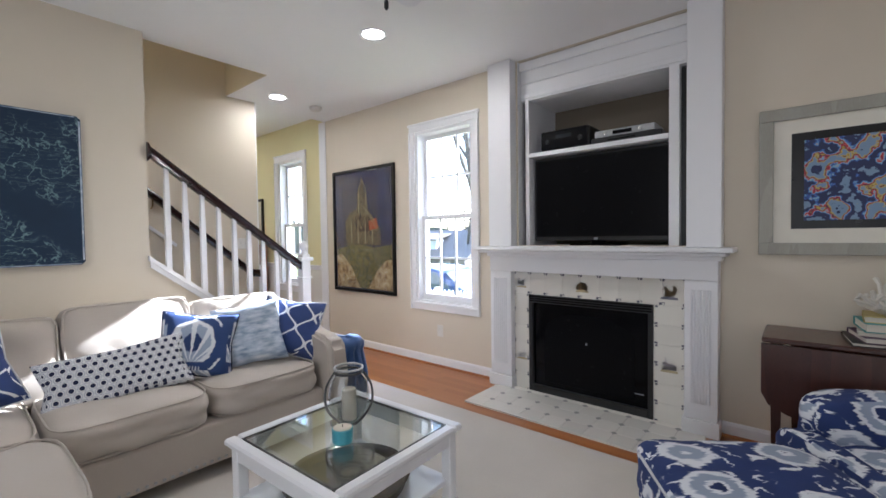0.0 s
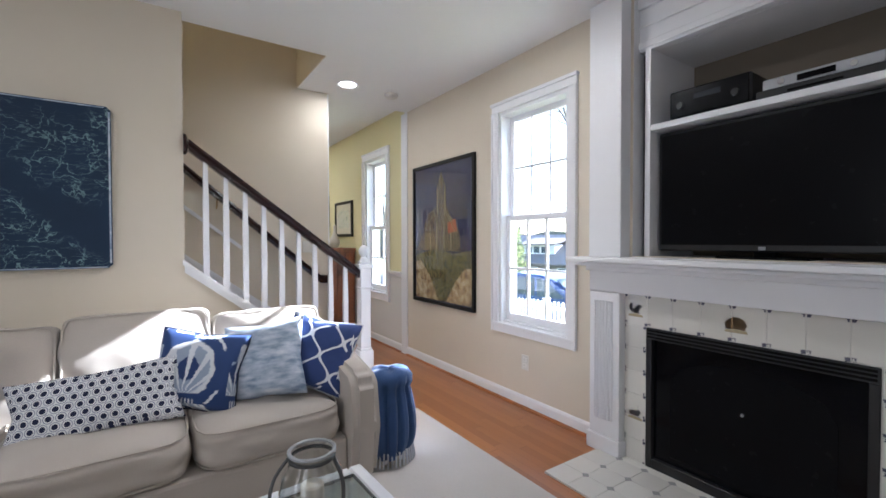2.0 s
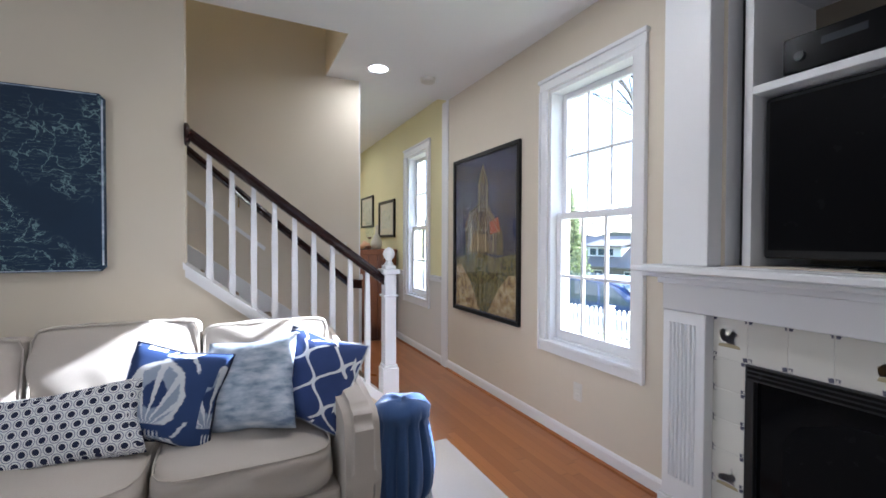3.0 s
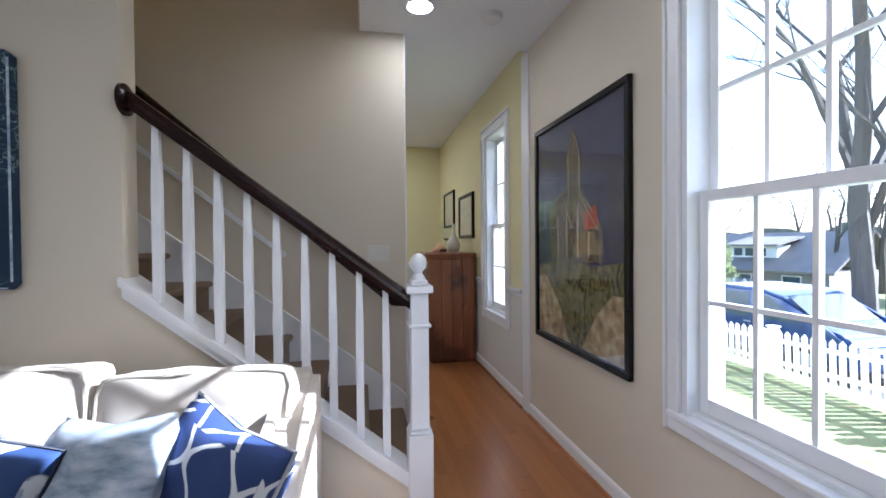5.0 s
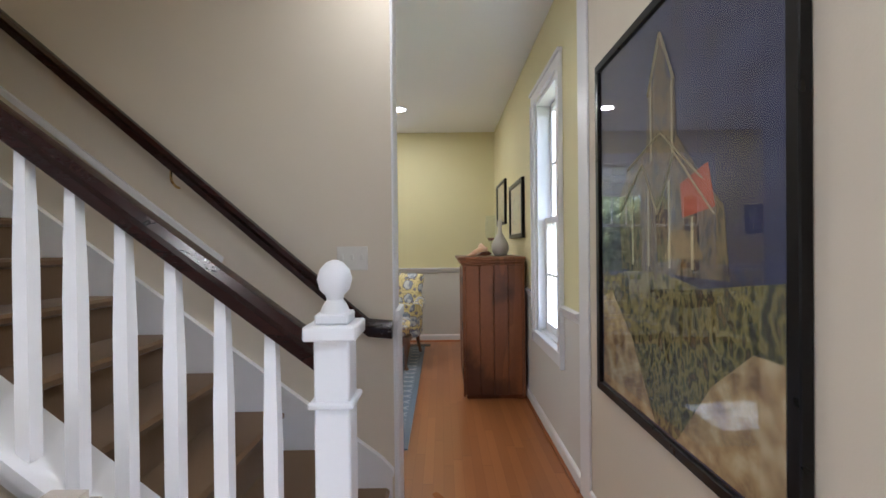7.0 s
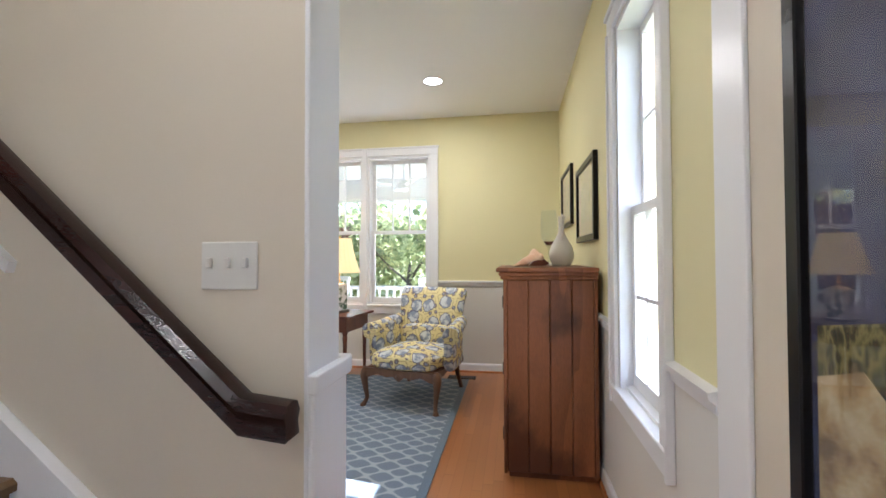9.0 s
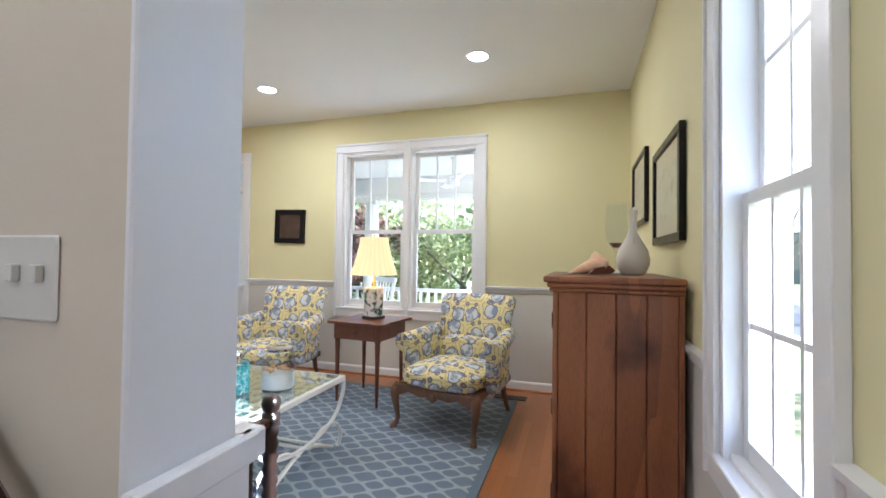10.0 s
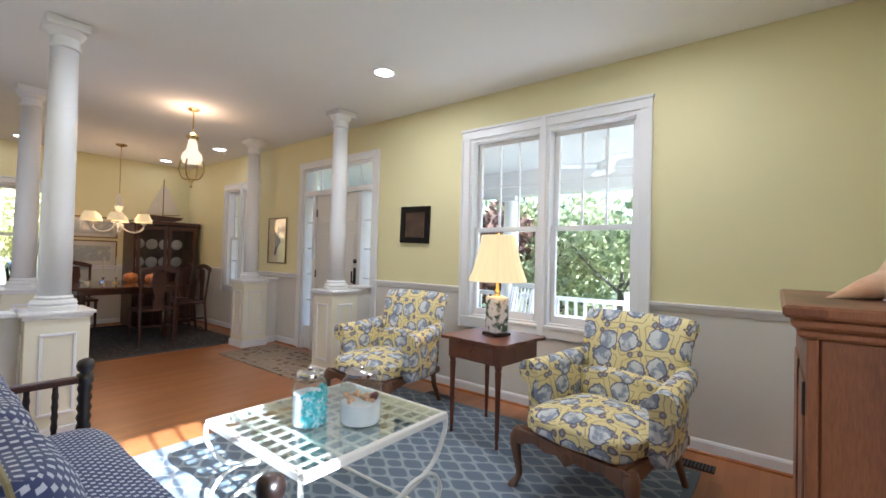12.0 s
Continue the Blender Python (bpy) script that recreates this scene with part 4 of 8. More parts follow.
# columns and half walls
def column(name, x, y, zc=0.90, s=0.165):
    th = thing(name, (x, y, 0), "smooth white round column on a cream panelled pedestal", "column", "columns of the hall")
    part("pedestal", boxes([(x - s, x + s, y - s, y + s, 0.09, zc - 0.04)], 0.003), MAT["cream"], th, "cream painted pedestal")
    part("plinth", boxes([(x - s - 0.016, x + s + 0.016, y - s - 0.016, y + s + 0.016, 0, 0.09)], 0.005), MAT["white"], th)
    part("pedestal_cap", boxes([(x - s - 0.03, x + s + 0.03, y - s - 0.03, y + s + 0.03, zc - 0.02, zc), (x - s - 0.014, x + s + 0.014, y - s - 0.014, y + s + 0.014, zc - 0.045, zc - 0.02)], 0.004), MAT["white"], th)
    for ax, sg in (("x", 1), ("y", 1), ("x", -1), ("y", -1)):
        q = s - 0.07
        rows = []
        for a0, a1, z0, z1 in ((-q, q, 0.17, 0.19), (-q, q, zc - 0.16, zc - 0.14), (-q, -q + 0.02, 0.19, zc - 0.16), (q - 0.02, q, 0.19, zc - 0.16)):
            d0, d1 = sg * s, sg * (s + 0.012)
            rows.append((x + min(d0, d1), x + max(d0, d1), y + a0, y + a1, z0, z1) if ax == "x" else (x + a0, x + a1, y + min(d0, d1), y + max(d0, d1), z0, z1))
        part("panel_moulding", boxes(rows, 0.004), MAT["white"], th)
    part("column_base", lathe([(0.128, zc), (0.128, zc + 0.028), (0.120, zc + 0.033), (0.126, zc + 0.048), (0.116, zc + 0.066), (0.098, zc + 0.072), (0.104, zc + 0.086), (0.092, zc + 0.10)], 32, at(x, y, 0)), MAT["white"], th, smooth=True)
    part("shaft", lathe([(0.090, zc + 0.10), (0.088, zc + 0.6), (0.084, 2.0), (0.076, ZS - 0.19)], 40, at(x, y, 0)), MAT["white"], th, smooth="all")
    part("capital", lathe([(0.076, ZS - 0.19), (0.088, ZS - 0.18), (0.088, ZS - 0.165), (0.079, ZS - 0.16), (0.079, ZS - 0.11), (0.092, ZS - 0.10), (0.104, ZS - 0.075), (0.114, ZS - 0.06)], 32, at(x, y, 0)), MAT["white"], th, smooth=True)
    part("abacus", box(x - 0.118, x + 0.118, y - 0.118, y + 0.118, ZS - 0.06, ZS - 0.001, 0.004), MAT["white"], th)
    return th
column("column", -8.32, -0.37)
column("column", -8.40, -2.36)
column("column", -6.06, -0.52, 0.85)
column("column", -6.15, -2.4, 0.87)
def half_wall(x0, x1, y, zc=0.97):
    part("half_wall", box(x0, x1, y - 0.05, y + 0.05, 0, zc - 0.03), MAT["lower"], kind="structure")
    part("half_wall_cap", box(x0, x1, y - 0.09, y + 0.09, zc - 0.03, zc, 0.004), MAT["white"], kind="structure")
    part("baseboard", boxes([(x0, x1, y + 0.05, y + 0.065, 0, 0.09), (x0, x1, y - 0.065, y - 0.05, 0, 0.09)], 0.004), MAT["white"], kind="structure")
half_wall(XW, -8.49, -0.37, 0.93)
half_wall(XW, -8.57, -2.36, 0.93)
half_wall(-5.89, XH1, -0.52, 0.85)
half_wall(-5.98, -4.9, -2.4, 0.87)

# recessed lamps; those at (-0.9, 0.6) and (0.9, 2.6) are unseen, added for light
for k, (x, y, z) in enumerate([(-2.86, 2.86, ZL), (-4.63, 3.10, ZL), (-0.9, 0.6, ZL), (-2.86, 0.6, ZL), (0.9, 2.6, ZL), (-7.79, 2.79, ZS), (-7.88, 0.75, ZS), (-6.35, 0.55, ZS), (-8.35, -3.3, ZS), (-8.2, -5.0, ZS), (-6.4, -5.0, ZS)]):
    th = thing("recessed_ceiling_lamp", (x, y, z), "white recessed ceiling lamp, lit", "ceiling lamp", "recessed ceiling lamps")
    part("trim_ring", lathe([(0.098, z - 0.006), (0.098, z - 0.001), (0.078, z - 0.001), (0.078, z - 0.004)], 28, at(x, y, 0), cap=False), MAT["white"], th)
    part("lens", lathe([(0.076, z - 0.0045), (0.076, z - 0.0025)], 28, at(x, y, 0)), MAT["can"], th)
    can_lamp(x, y, z - 0.012, CAN_POWER * (0.12 if y < -2 else 0.4 if k == 1 else 0.15 if k == 3 else 0.3 if k in (2, 4) else 1.0))

# ---- fireplace and media niche ----
Y0 = 4.05
fp = tagged(new("fireplace"), "white fluted fireplace surround with a tiled frame and black firebox", "fireplace", "", "structure")
LEG = ((-2.61, -2.40), (-1.09, -0.90))
rows = []
for a, b in LEG:
    rows += [(a, b, 3.95, Y0, 0.10, 0.985), (a - 0.012, b + 0.012, 3.935, Y0, 0.0, 0.10)]
part("surround_leg", boxes(rows[:2], 0.004), MAT["white"], fp)
part("surround_leg", boxes(rows[2:], 0.004), MAT["white"], fp)
for a, b in LEG:
    n = 7
    part("fluting", boxes([(a + 0.035 + (b - a - 0.07) * k / n, a + 0.035 + (b - a - 0.07) * (k + 0.55) / n, 3.942, 3.952, 0.20, 0.93) for k in range(n)], 0.004), MAT["white"], fp)
part("frieze", boxes([(-2.61, -0.90, 3.945, Y0, 0.985, 1.135), (-2.63, -0.88, 3.93, Y0, 1.11, 1.14)], 0.004), MAT["white"], fp)
part("mantel_shelf", boxes([(-2.71, -0.81, 3.83, Y0, 1.165, 1.195), (-2.675, -0.85, 3.87, Y0, 1.14, 1.165)], 0.006), MAT["white"], fp)
part("tile_bed", boxes([(-2.40, -2.26, 4.0095, Y0, 0, 0.985), (-1.29, -1.09, 4.0095, Y0, 0, 0.985), (-2.26, -1.29, 4.0095, Y0, 0.80, 0.985)]), MAT["grout"], fp)

up = tagged(new("media_niche"), "white built-in niche above the mantel with a shelf", "niche", "", "structure")
part("upper_pilaster", box(-2.62, -2.395, 3.95, Y0 + 0.001, 1.195, ZL, 0.004), MAT["white"], up)
part("upper_pilaster", box(-1.08, -0.885, 3.95, Y0 + 0.001, 1.195, ZL, 0.004), MAT["white"], up)
part("header", boxes([(-2.38, -1.08, 4.11, 4.17, 2.415, ZL - 0.001), (-2.379, -1.081, 4.098, 4.11, 2.43, 2.47), (-2.379, -1.081, 4.098, 4.11, 2.55, 2.565), (-2.379, -1.081, 4.085, 4.11, 2.66, 2.735)], 0.004), MAT["white"], up)
part("niche_side", boxes([(-2.385, -2.379, Y0 + 0.002, 4.62, 1.197, ZL - 0.002), (-1.081, -1.075, Y0 + 0.002, 4.62, 1.197, ZL - 0.002)]), MAT["white"], up)
part("inner_frame", boxes([(-2.335, -2.30, 4.10, 4.62, 1.199, 2.414), (-1.215, -1.15, 4.10, 4.62, 1.199, 2.414)], 0.002), MAT["white"], up)
# back wall with the niche's shade in its colour
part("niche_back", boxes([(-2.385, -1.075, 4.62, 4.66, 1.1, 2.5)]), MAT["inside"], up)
part("niche_top", boxes([(-2.378, -1.082, 4.17, 4.62, 2.415, 2.44), (-2.385, -1.075, 3.952, 4.66, 1.15, 1.197), (-2.385, -1.075, 3.99, 4.17, ZL + 0.001, ZL + 0.03)]), MAT["white"], up)
part("shelf", box(-2.30, -1.216, 4.10, 4.62, 1.935, 1.97, 0.003), MAT["white"], up)
# black strips stand for the darkness in the gaps beside the inner frame
part("niche_gap", boxes([(-2.378, -2.336, 4.16, 4.20, 1.199, 2.413), (-1.149, -1.082, 4.16, 4.20, 1.199, 2.413)]), MAT["black"], up)

tv = thing("television", (-1.75, 4.2, 1.197), "black flat television standing in the white niche", "television")
part("screen_body", box(-2.285, -1.21, 4.17, 4.24, 1.235, 1.92, 0.008), MAT["black"], tv)
part("screen", box(-2.265, -1.23, 4.166, 4.171, 1.27, 1.90), MAT["screen"], tv)
part("stand", boxes([(-1.95, -1.55, 4.12, 4.32, 1.199, 1.212), (-1.80, -1.70, 4.2, 4.24, 1.21, 1.25)], 0.004), MAT["screen"], tv)
part("badge", box(-1.765, -1.735, 4.162, 4.166, 1.245, 1.262, 0.001), MAT["silver"], tv)
MAT["iron_glass"] = plain("smoked_display", (0.03, 0.035, 0.045), 0.15)
av = thing("receiver", (-1.98, 4.3, 1.97), "black audio receiver on the niche shelf", "receiver")
part("body", box(-2.22, -1.80, 4.16, 4.50, 1.985, 2.14, 0.01), MAT["black"], av)
part("front_panel", box(-2.21, -1.81, 4.15, 4.162, 1.99, 2.135, 0.004), MAT["screen"], av)
for x in (-2.15, -1.87):
    part("knob", lathe([(0.020, 0), (0.018, 0.014)], 16, at(x, 4.15, 2.05) @ pose(0, 0, 0, 90, 0, 0)), MAT["black"], av, smooth=True)
part("display", box(-2.08, -1.94, 4.147, 4.151, 2.07, 2.10, 0.001), MAT["iron_glass"], av)
for x in (-2.19, -1.83):
    part("foot", lathe([(0.018, 1.97), (0.018, 1.986)], 12, at(x, 4.2, 0)), MAT["black"], av)
cb = thing("cable_box", (-1.5, 4.3, 2.0), "silver cable box on a black player", "cable box")
part("body", box(-1.76, -1.32, 4.17, 4.42, 2.022, 2.075, 0.006), MAT["silver"], cb)
part("display", box(-1.62, -1.48, 4.165, 4.171, 2.035, 2.062, 0.002), MAT["screen"], cb)
for x in (-1.68, -1.42):
    part("button", lathe([(0.014, 0), (0.013, 0.006)], 12, at(x, 4.168, 2.048) @ pose(0, 0, 0, 90, 0, 0)), MAT["chrome"], cb)
pl = thing("disc_player", (-1.5, 4.3, 1.97), "slim black disc player on the niche shelf", "player")
part("body", box(-1.78, -1.27, 4.15, 4.46, 1.971, 2.02, 0.005), MAT["black"], pl)
part("tray_slot", box(-1.65, -1.45, 4.146, 4.151, 1.99, 2.0, 0.001), MAT["screen"], pl)

fb = thing("firebox", (-1.775, 4.05, 0), "black glass-fronted gas firebox", "firebox")
part("firebox_frame", boxes([(-2.26, -1.29, 4.0, 4.06, 0.735, 0.80), (-2.26, -2.225, 4.0, 4.06, 0.0, 0.735), (-1.325, -1.29, 4.0, 4.06, 0.0, 0.735), (-2.225, -1.325, 4.0, 4.06, 0.0, 0.06)], 0.003), MAT["black"], fb)
part("louvre", boxes([(-2.25, -1.30, 3.996, 4.002, 0.745 + 0.018 * k, 0.755 + 0.018 * k) for k in range(3)], 0.001), MAT["screen"], fb)
part("glass_panel", box(-2.225, -1.325, 4.03, 4.036, 0.06, 0.735), MAT["fire_glass"], fb)
part("firebox_shell", boxes([(-2.28, -1.27, 4.40, 4.42, -0.02, 0.85), (-2.29, -2.262, 4.06, 4.42, -0.02, 0.85), (-1.288, -1.26, 4.06, 4.42, -0.02, 0.85)]), MAT["black"], fb)
part("arch_trim", prism([(-2.13, 0.10), (-1.42, 0.10), (-1.42, 0.52), (-1.47, 0.60), (-1.60, 0.655), (-1.775, 0.67), (-1.95, 0.655), (-2.08, 0.60), (-2.13, 0.52)], "y", 4.026, 4.031), MAT["screen"], fb)
part("maker_plate", box(-1.42, -1.36, 4.026, 4.03, 0.15, 0.157), MAT["silver"], fb)
part("latch", lathe([(0.008, 0), (0.006, 0.012)], 10, at(-1.775, 4.028, 0.45) @ pose(0, 0, 0, 90, 0, 0)), MAT["silver"], fb)

# paintings on the tiles
def figure(name, polys, x, z, s, colors, flip=1):
    t = thing(name, (x, 4.008, z), "small painted animal on a glazed tile", "tile painting", local=False)
    for k, (poly, col) in enumerate(zip(polys, colors)):
        bm = prism([(x + flip * (px - 0.5) * s, z + (pz - 0.5) * s) for px, pz in poly], "y", 4.0075 - 0.0004 * k, 4.0085)
        part(("body", "ground", "wing")[k], bm, MAT[col], t)
MAT["fur"] = plain("brown_glaze", (0.38, 0.26, 0.13), 0.2)
MAT["grey_fur"] = plain("grey_glaze", (0.44, 0.42, 0.45), 0.2)
MAT["grass_glaze"] = plain("ochre_glaze", (0.42, 0.36, 0.22), 0.2)
MAT["ink"] = plain("ink_glaze", (0.16, 0.16, 0.20), 0.2)
rabbit = [(0.15, 0.2), (0.75, 0.2), (0.88, 0.35), (0.84, 0.5), (0.62, 0.62), (0.45, 0.6), (0.36, 0.66), (0.36, 0.92), (0.28, 0.92), (0.28, 0.7), (0.16, 0.62), (0.14, 0.5), (0.26, 0.44), (0.2, 0.3)]
squirrel = [(0.2, 0.2), (0.6, 0.2), (0.6, 0.35), (0.72, 0.3), (0.85, 0.45), (0.88, 0.7), (0.76, 0.88), (0.64, 0.8), (0.7, 0.6), (0.58, 0.55), (0.46, 0.66), (0.36, 0.8), (0.24, 0.78), (0.12, 0.64), (0.28, 0.56), (0.3, 0.4)]
mound = [(0.05, 0.1), (0.95, 0.1), (0.9, 0.22), (0.5, 0.27), (0.1, 0.22)]
figure("rabbit_painting", [rabbit, mound], -1.19, 0.40, 0.125, ["grey_fur", "grass_glaze"])
figure("rabbit_painting", [rabbit, mound], -2.33, 0.29, 0.105, ["grey_fur", "grass_glaze"], -1)
figure("squirrel_painting", [squirrel, mound], -1.19, 0.893, 0.125, ["fur", "ink"])
figure("rooster_painting", [squirrel, mound], -2.33, 0.893, 0.105, ["ink", "grass_glaze"], -1)
figure("tortoise_painting", [[(0.1, 0.25), (0.8, 0.22), (0.92, 0.45), (0.75, 0.72), (0.4, 0.78), (0.2, 0.62), (0.05, 0.5)], mound], -1.80, 0.893, 0.115, ["fur", "grass_glaze"])

SCALE_N = Matrix.Translation((-0.51, 0.807, 0)) @ Matrix.Diagonal((0.978, 0.978, 1, 1)) @ Matrix.Translation((0.51, -0.807, 0))
for o in [o for o in scene.objects if o.parent is None and o.name.split(".")[0] in ("fireplace", "media_niche", "television", "receiver", "cable_box", "disc_player", "firebox", "rabbit_painting", "squirrel_painting", "rooster_painting", "tortoise_painting")]:
    o.matrix_world = SCALE_N @ o.matrix_world

# ---- sofa ----
SF = MAT["sofa"]
sofa = thing("sectional_sofa", (-3.3, 1.2, 0), "oatmeal linen sectional sofa with piped cushions and nailhead trim", "sofa")
XF = -2.93
part("base", box(-3.90, XF + 0.02, -0.75, 2.42, 0.075, 0.30, 0.02, 2), SF, sofa)
part("base", box(-3.0, -2.15, -0.75, 1.10, 0.075, 0.30, 0.02, 2), SF, sofa)
bm = cushion(0.16, 2.9, 0.5, 10, 9, 0.0)
bm.transform(at(-3.84, 1.0, 0.52))
part("back_frame", bm, SF, sofa, smooth=True)
arm = prism([(-3.91, 0.075), (-2.86, 0.075), (-2.84, 0.35), (-2.84, 0.58), (-2.90, 0.635), (-3.2, 0.66), (-3.6, 0.70), (-3.83, 0.80), (-3.92, 0.80)], "y", 2.42, 2.565)
bmesh.ops.bevel(arm, geom=arm.edges[:], offset=0.034, segments=5, affect="EDGES")
part("arm", arm, SF, sofa, "sloping linen sofa arm", smooth=True)
def seat(name, x, y, w, d, z, h, crown=0.22, rot=(0, 0, 0), seed=0, label="", power=6):
    bm = cushion(w, d, h, 16, power, crown, seed, rough=0.009)
    bm.transform(pose(x, y, z, *rot))
    p = part(name, bm, SF, sofa, label, smooth=True)
    e = 0.97
    for zz in (-h * 0.36, h * 0.40):
        pts = []
        for k in range(48):
            a = 2 * math.pi * k / 48
            c, s = math.cos(a), math.sin(a)
            r = (abs(c) ** power + abs(s) ** power) ** (-1 / power)
            pts.append(pose(x, y, z, *rot) @ Vector((c * r * w / 2 * e, s * r * d / 2 * e, zz)))
        part("piping", tube(pts, 0.005, 5, closed=True), MAT["sofa_pipe"], p, smooth=True)
seat("seat_cushion", -3.25, 2.075, 0.72, 0.66, 0.385, 0.20, seed=1)
seat("seat_cushion", -3.25, 1.41, 0.72, 0.66, 0.385, 0.20, seed=2)
seat("seat_cushion", -3.30, 0.68, 0.82, 0.78, 0.385, 0.20, seed=3)
seat("seat_cushion", -2.56, 0.72, 0.82, 0.80, 0.385, 0.20, 0.15, seed=4)
seat("seat_cushion", -3.30, -0.15, 0.80, 0.84, 0.385, 0.20, seed=5)
for y, w, top, seed_ in ((2.19, 0.62, 0.88, 6), (1.55, 0.65, 0.92, 7), (0.90, 0.64, 0.89, 8), (0.25, 0.64, 0.89, 9)):
    seat("back_cushion", -3.655, y, 0.47, w, top - 0.245, 0.19, 0.35, (0, 79, 0), seed_, power=11)
nails = bmesh.new()
for k in range(34):
    merge(nails, lathe([(0.009, 0), (0.007, 0.004), (0.002, 0.006)], 8, at(XF + 0.02, 1.16 + k * 0.037, 0.10) @ pose(0, 0, 0, 0, 90, 0)))
for k in range(26):
    merge(nails, lathe([(0.009, 0), (0.007, 0.004), (0.002, 0.006)], 8, at(-2.15, 1.07 - k * 0.05, 0.10) @ pose(0, 0, 0, 0, 90, 0)))
part("nailhead_trim", nails, MAT["silver"], sofa, "row of pewter nailheads", kind="stuff")
for x, y in ((-3.82, 2.5), (-2.93, 2.5), (-3.82, -0.6), (-2.25, 1.0), (-2.25, -0.6)):
    part("leg", lathe([(0.02, 0), (0.028, 0.08)], 10, at(x, y, 0)), MAT["dark_wood"], sofa)


def scatter(name, mat, x, y, z, w, h, t, rx, ry, rz, label, pipe=None, seed=0):
    th = thing(name, (0, 0, 0), label, "cushion", local=True)
    th.matrix_world = pose(x, y, z, rx, ry, rz)
    part("cover", pillow(w, h, t, 22, seed), MAT[mat], th, smooth="all", uv=True)
    if pipe:
        part("piping", tube([Vector(p) for p in rim_points(w, h)], 0.006, 6, closed=True), MAT[pipe], th, smooth=True)
    return th
MAT["navy"] = fabric("navy_piping", (0.012, 0.018, 0.05))
MAT["pale"] = fabric("pale_piping", (0.62, 0.64, 0.68))
scatter("lumbar_pillow", "dots", -3.26, 1.40, 0.585, 0.66, 0.29, 0.12, -24, -7, 78, "white lumbar pillow with navy honeycomb dots, on the sofa seat", seed=1)
scatter("throw_pillow", "palmette", -3.27, 1.79, 0.655, 0.41, 0.39, 0.17, -20, 8, 66, "blue pillow with a large pale palmette, leaning on the sofa back", "navy", 2)
scatter("throw_pillow", "bluegrey", -3.24, 2.09, 0.67, 0.42, 0.41, 0.17, -22, -9, 60, "blue-grey woven pillow leaning on other pillows", None, 3)
scatter("throw_pillow", "lattice", -3.20, 2.36, 0.67, 0.41, 0.40, 0.17, -22, 10, 48, "navy pillow with white lattice beside the sofa arm", "pale", 4)
scatter("throw_pillow", "lattice", -3.42, 0.80, 0.68, 0.46, 0.44, 0.16, -24, -14, 88, "navy pillow with white lattice in the sofa corner", "pale", 5)

# throw over the arm's end
ta = thing("throw_blanket", (-3.10, 2.775, 0.0), "blue fringed knit throw hanging over a small stool by the sofa", "throw")
bm = bmesh.new()
CX, CY = -3.11, 2.75
outline = [(0.0, 0.545), (0.07, 0.548), (0.115, 0.535), (0.135, 0.51), (0.132, 0.475), (0.118, 0.45), (0.124, 0.41), (0.136, 0.35), (0.147, 0.28), (0.150, 0.21), (0.144, 0.15), (0.132, 0.10), (0.118, 0.07)]
rings = []
for i, (r, z) in enumerate(outline):
    deep = min(1.0, max(0.0, (i - 3) / 3))
    ring = []
    for k in range(112):
        a = 2 * math.pi * k / 112
        wave = abs(math.sin(a * 5.5 + 0.4 * math.sin(a * 3) + i * 0.03))
        fold = 1 + deep * (0.26 * wave ** 0.7 - 0.17 + 0.03 * math.sin(a * 23)) + (1 - deep) * 0.03 * math.sin(a * 4 + i)
        ring.append(bm.verts.new((CX + 0.98 * r * fold * math.cos(a), CY + 1.02 * r * fold * math.sin(a), z + (0.02 * math.sin(a * 3) if i > 10 else 0.006 * math.sin(a * 4)))))
    rings.append(ring)
for a, b in zip(rings, rings[1:]):
    for k in range(112):
        bm.faces.new((a[k], a[(k + 1) % 112], b[(k + 1) % 112], b[k]))
bm.faces.new(rings[0])
part("blanket", bm, MAT["throw"], ta, smooth="all")
fr = bmesh.new()
for k in range(40):
    a = 2 * math.pi * k / 40
    r = 0.13
    merge(fr, tube([(CX + r * math.cos(a), CY + 1.1 * r * math.sin(a), 0.10), (CX + (r + 0.01) * math.cos(a), CY + (r + 0.01) * 1.1 * math.sin(a), 0.022)], 0.006, 4))
part("fringe", fr, MAT["pale"], ta, kind="stuff")
stl = thing("stool", (CX, CY, 0), "small white round stool under a blue throw", "stool")
part("seat", lathe([(0.07, 0.46), (0.075, 0.48), (0.07, 0.53)], 16, at(CX, CY, 0)), MAT["white"], stl)
for k in range(4):
    a = math.pi / 4 + k * math.pi / 2
    part("leg", tube([(CX + 0.05 * math.cos(a), CY + 0.05 * math.sin(a), 0.46), (CX + 0.07 * math.cos(a), CY + 0.07 * math.sin(a), 0)], 0.011, 8), MAT["white"], stl)

# carpet of the living room
part("carpet_living", box(-3.67, 1.6, -1.6, 3.27, 0.0, 0.012, 0.004), MAT["carpet"], tagged(new("area_rug"), "cream wool area rug on the oak floor", "rug"))

# glass coffee table
MAT["iron_dark"] = plain("dark_wire", (0.10, 0.10, 0.10), 0.4, 0.7)
ct = thing("coffee_table", (-2.0, 1.95, 0), "white painted square coffee table with a glass top and lower shelf", "table")
cx, cy, rz = -1.99, 1.91, 2
M = pose(cx, cy, 0, 0, 0, rz)
def tp(name, bm, mat, parent=ct, **k):
    bm.transform(M)
    return part(name, bm, MAT[mat], parent, **k)
L, W = 0.355, 0.355
H = 0.46
F0 = 0.052
tp("top_frame", boxes([(-L, L, -W, -W + F0, H - 0.03, H), (-L, L, W - F0, W, H - 0.03, H), (-L, -L + F0, -W + F0, W - F0, H - 0.03, H), (L - F0, L, -W + F0, W - F0, H - 0.03, H)], 0.008), "white")
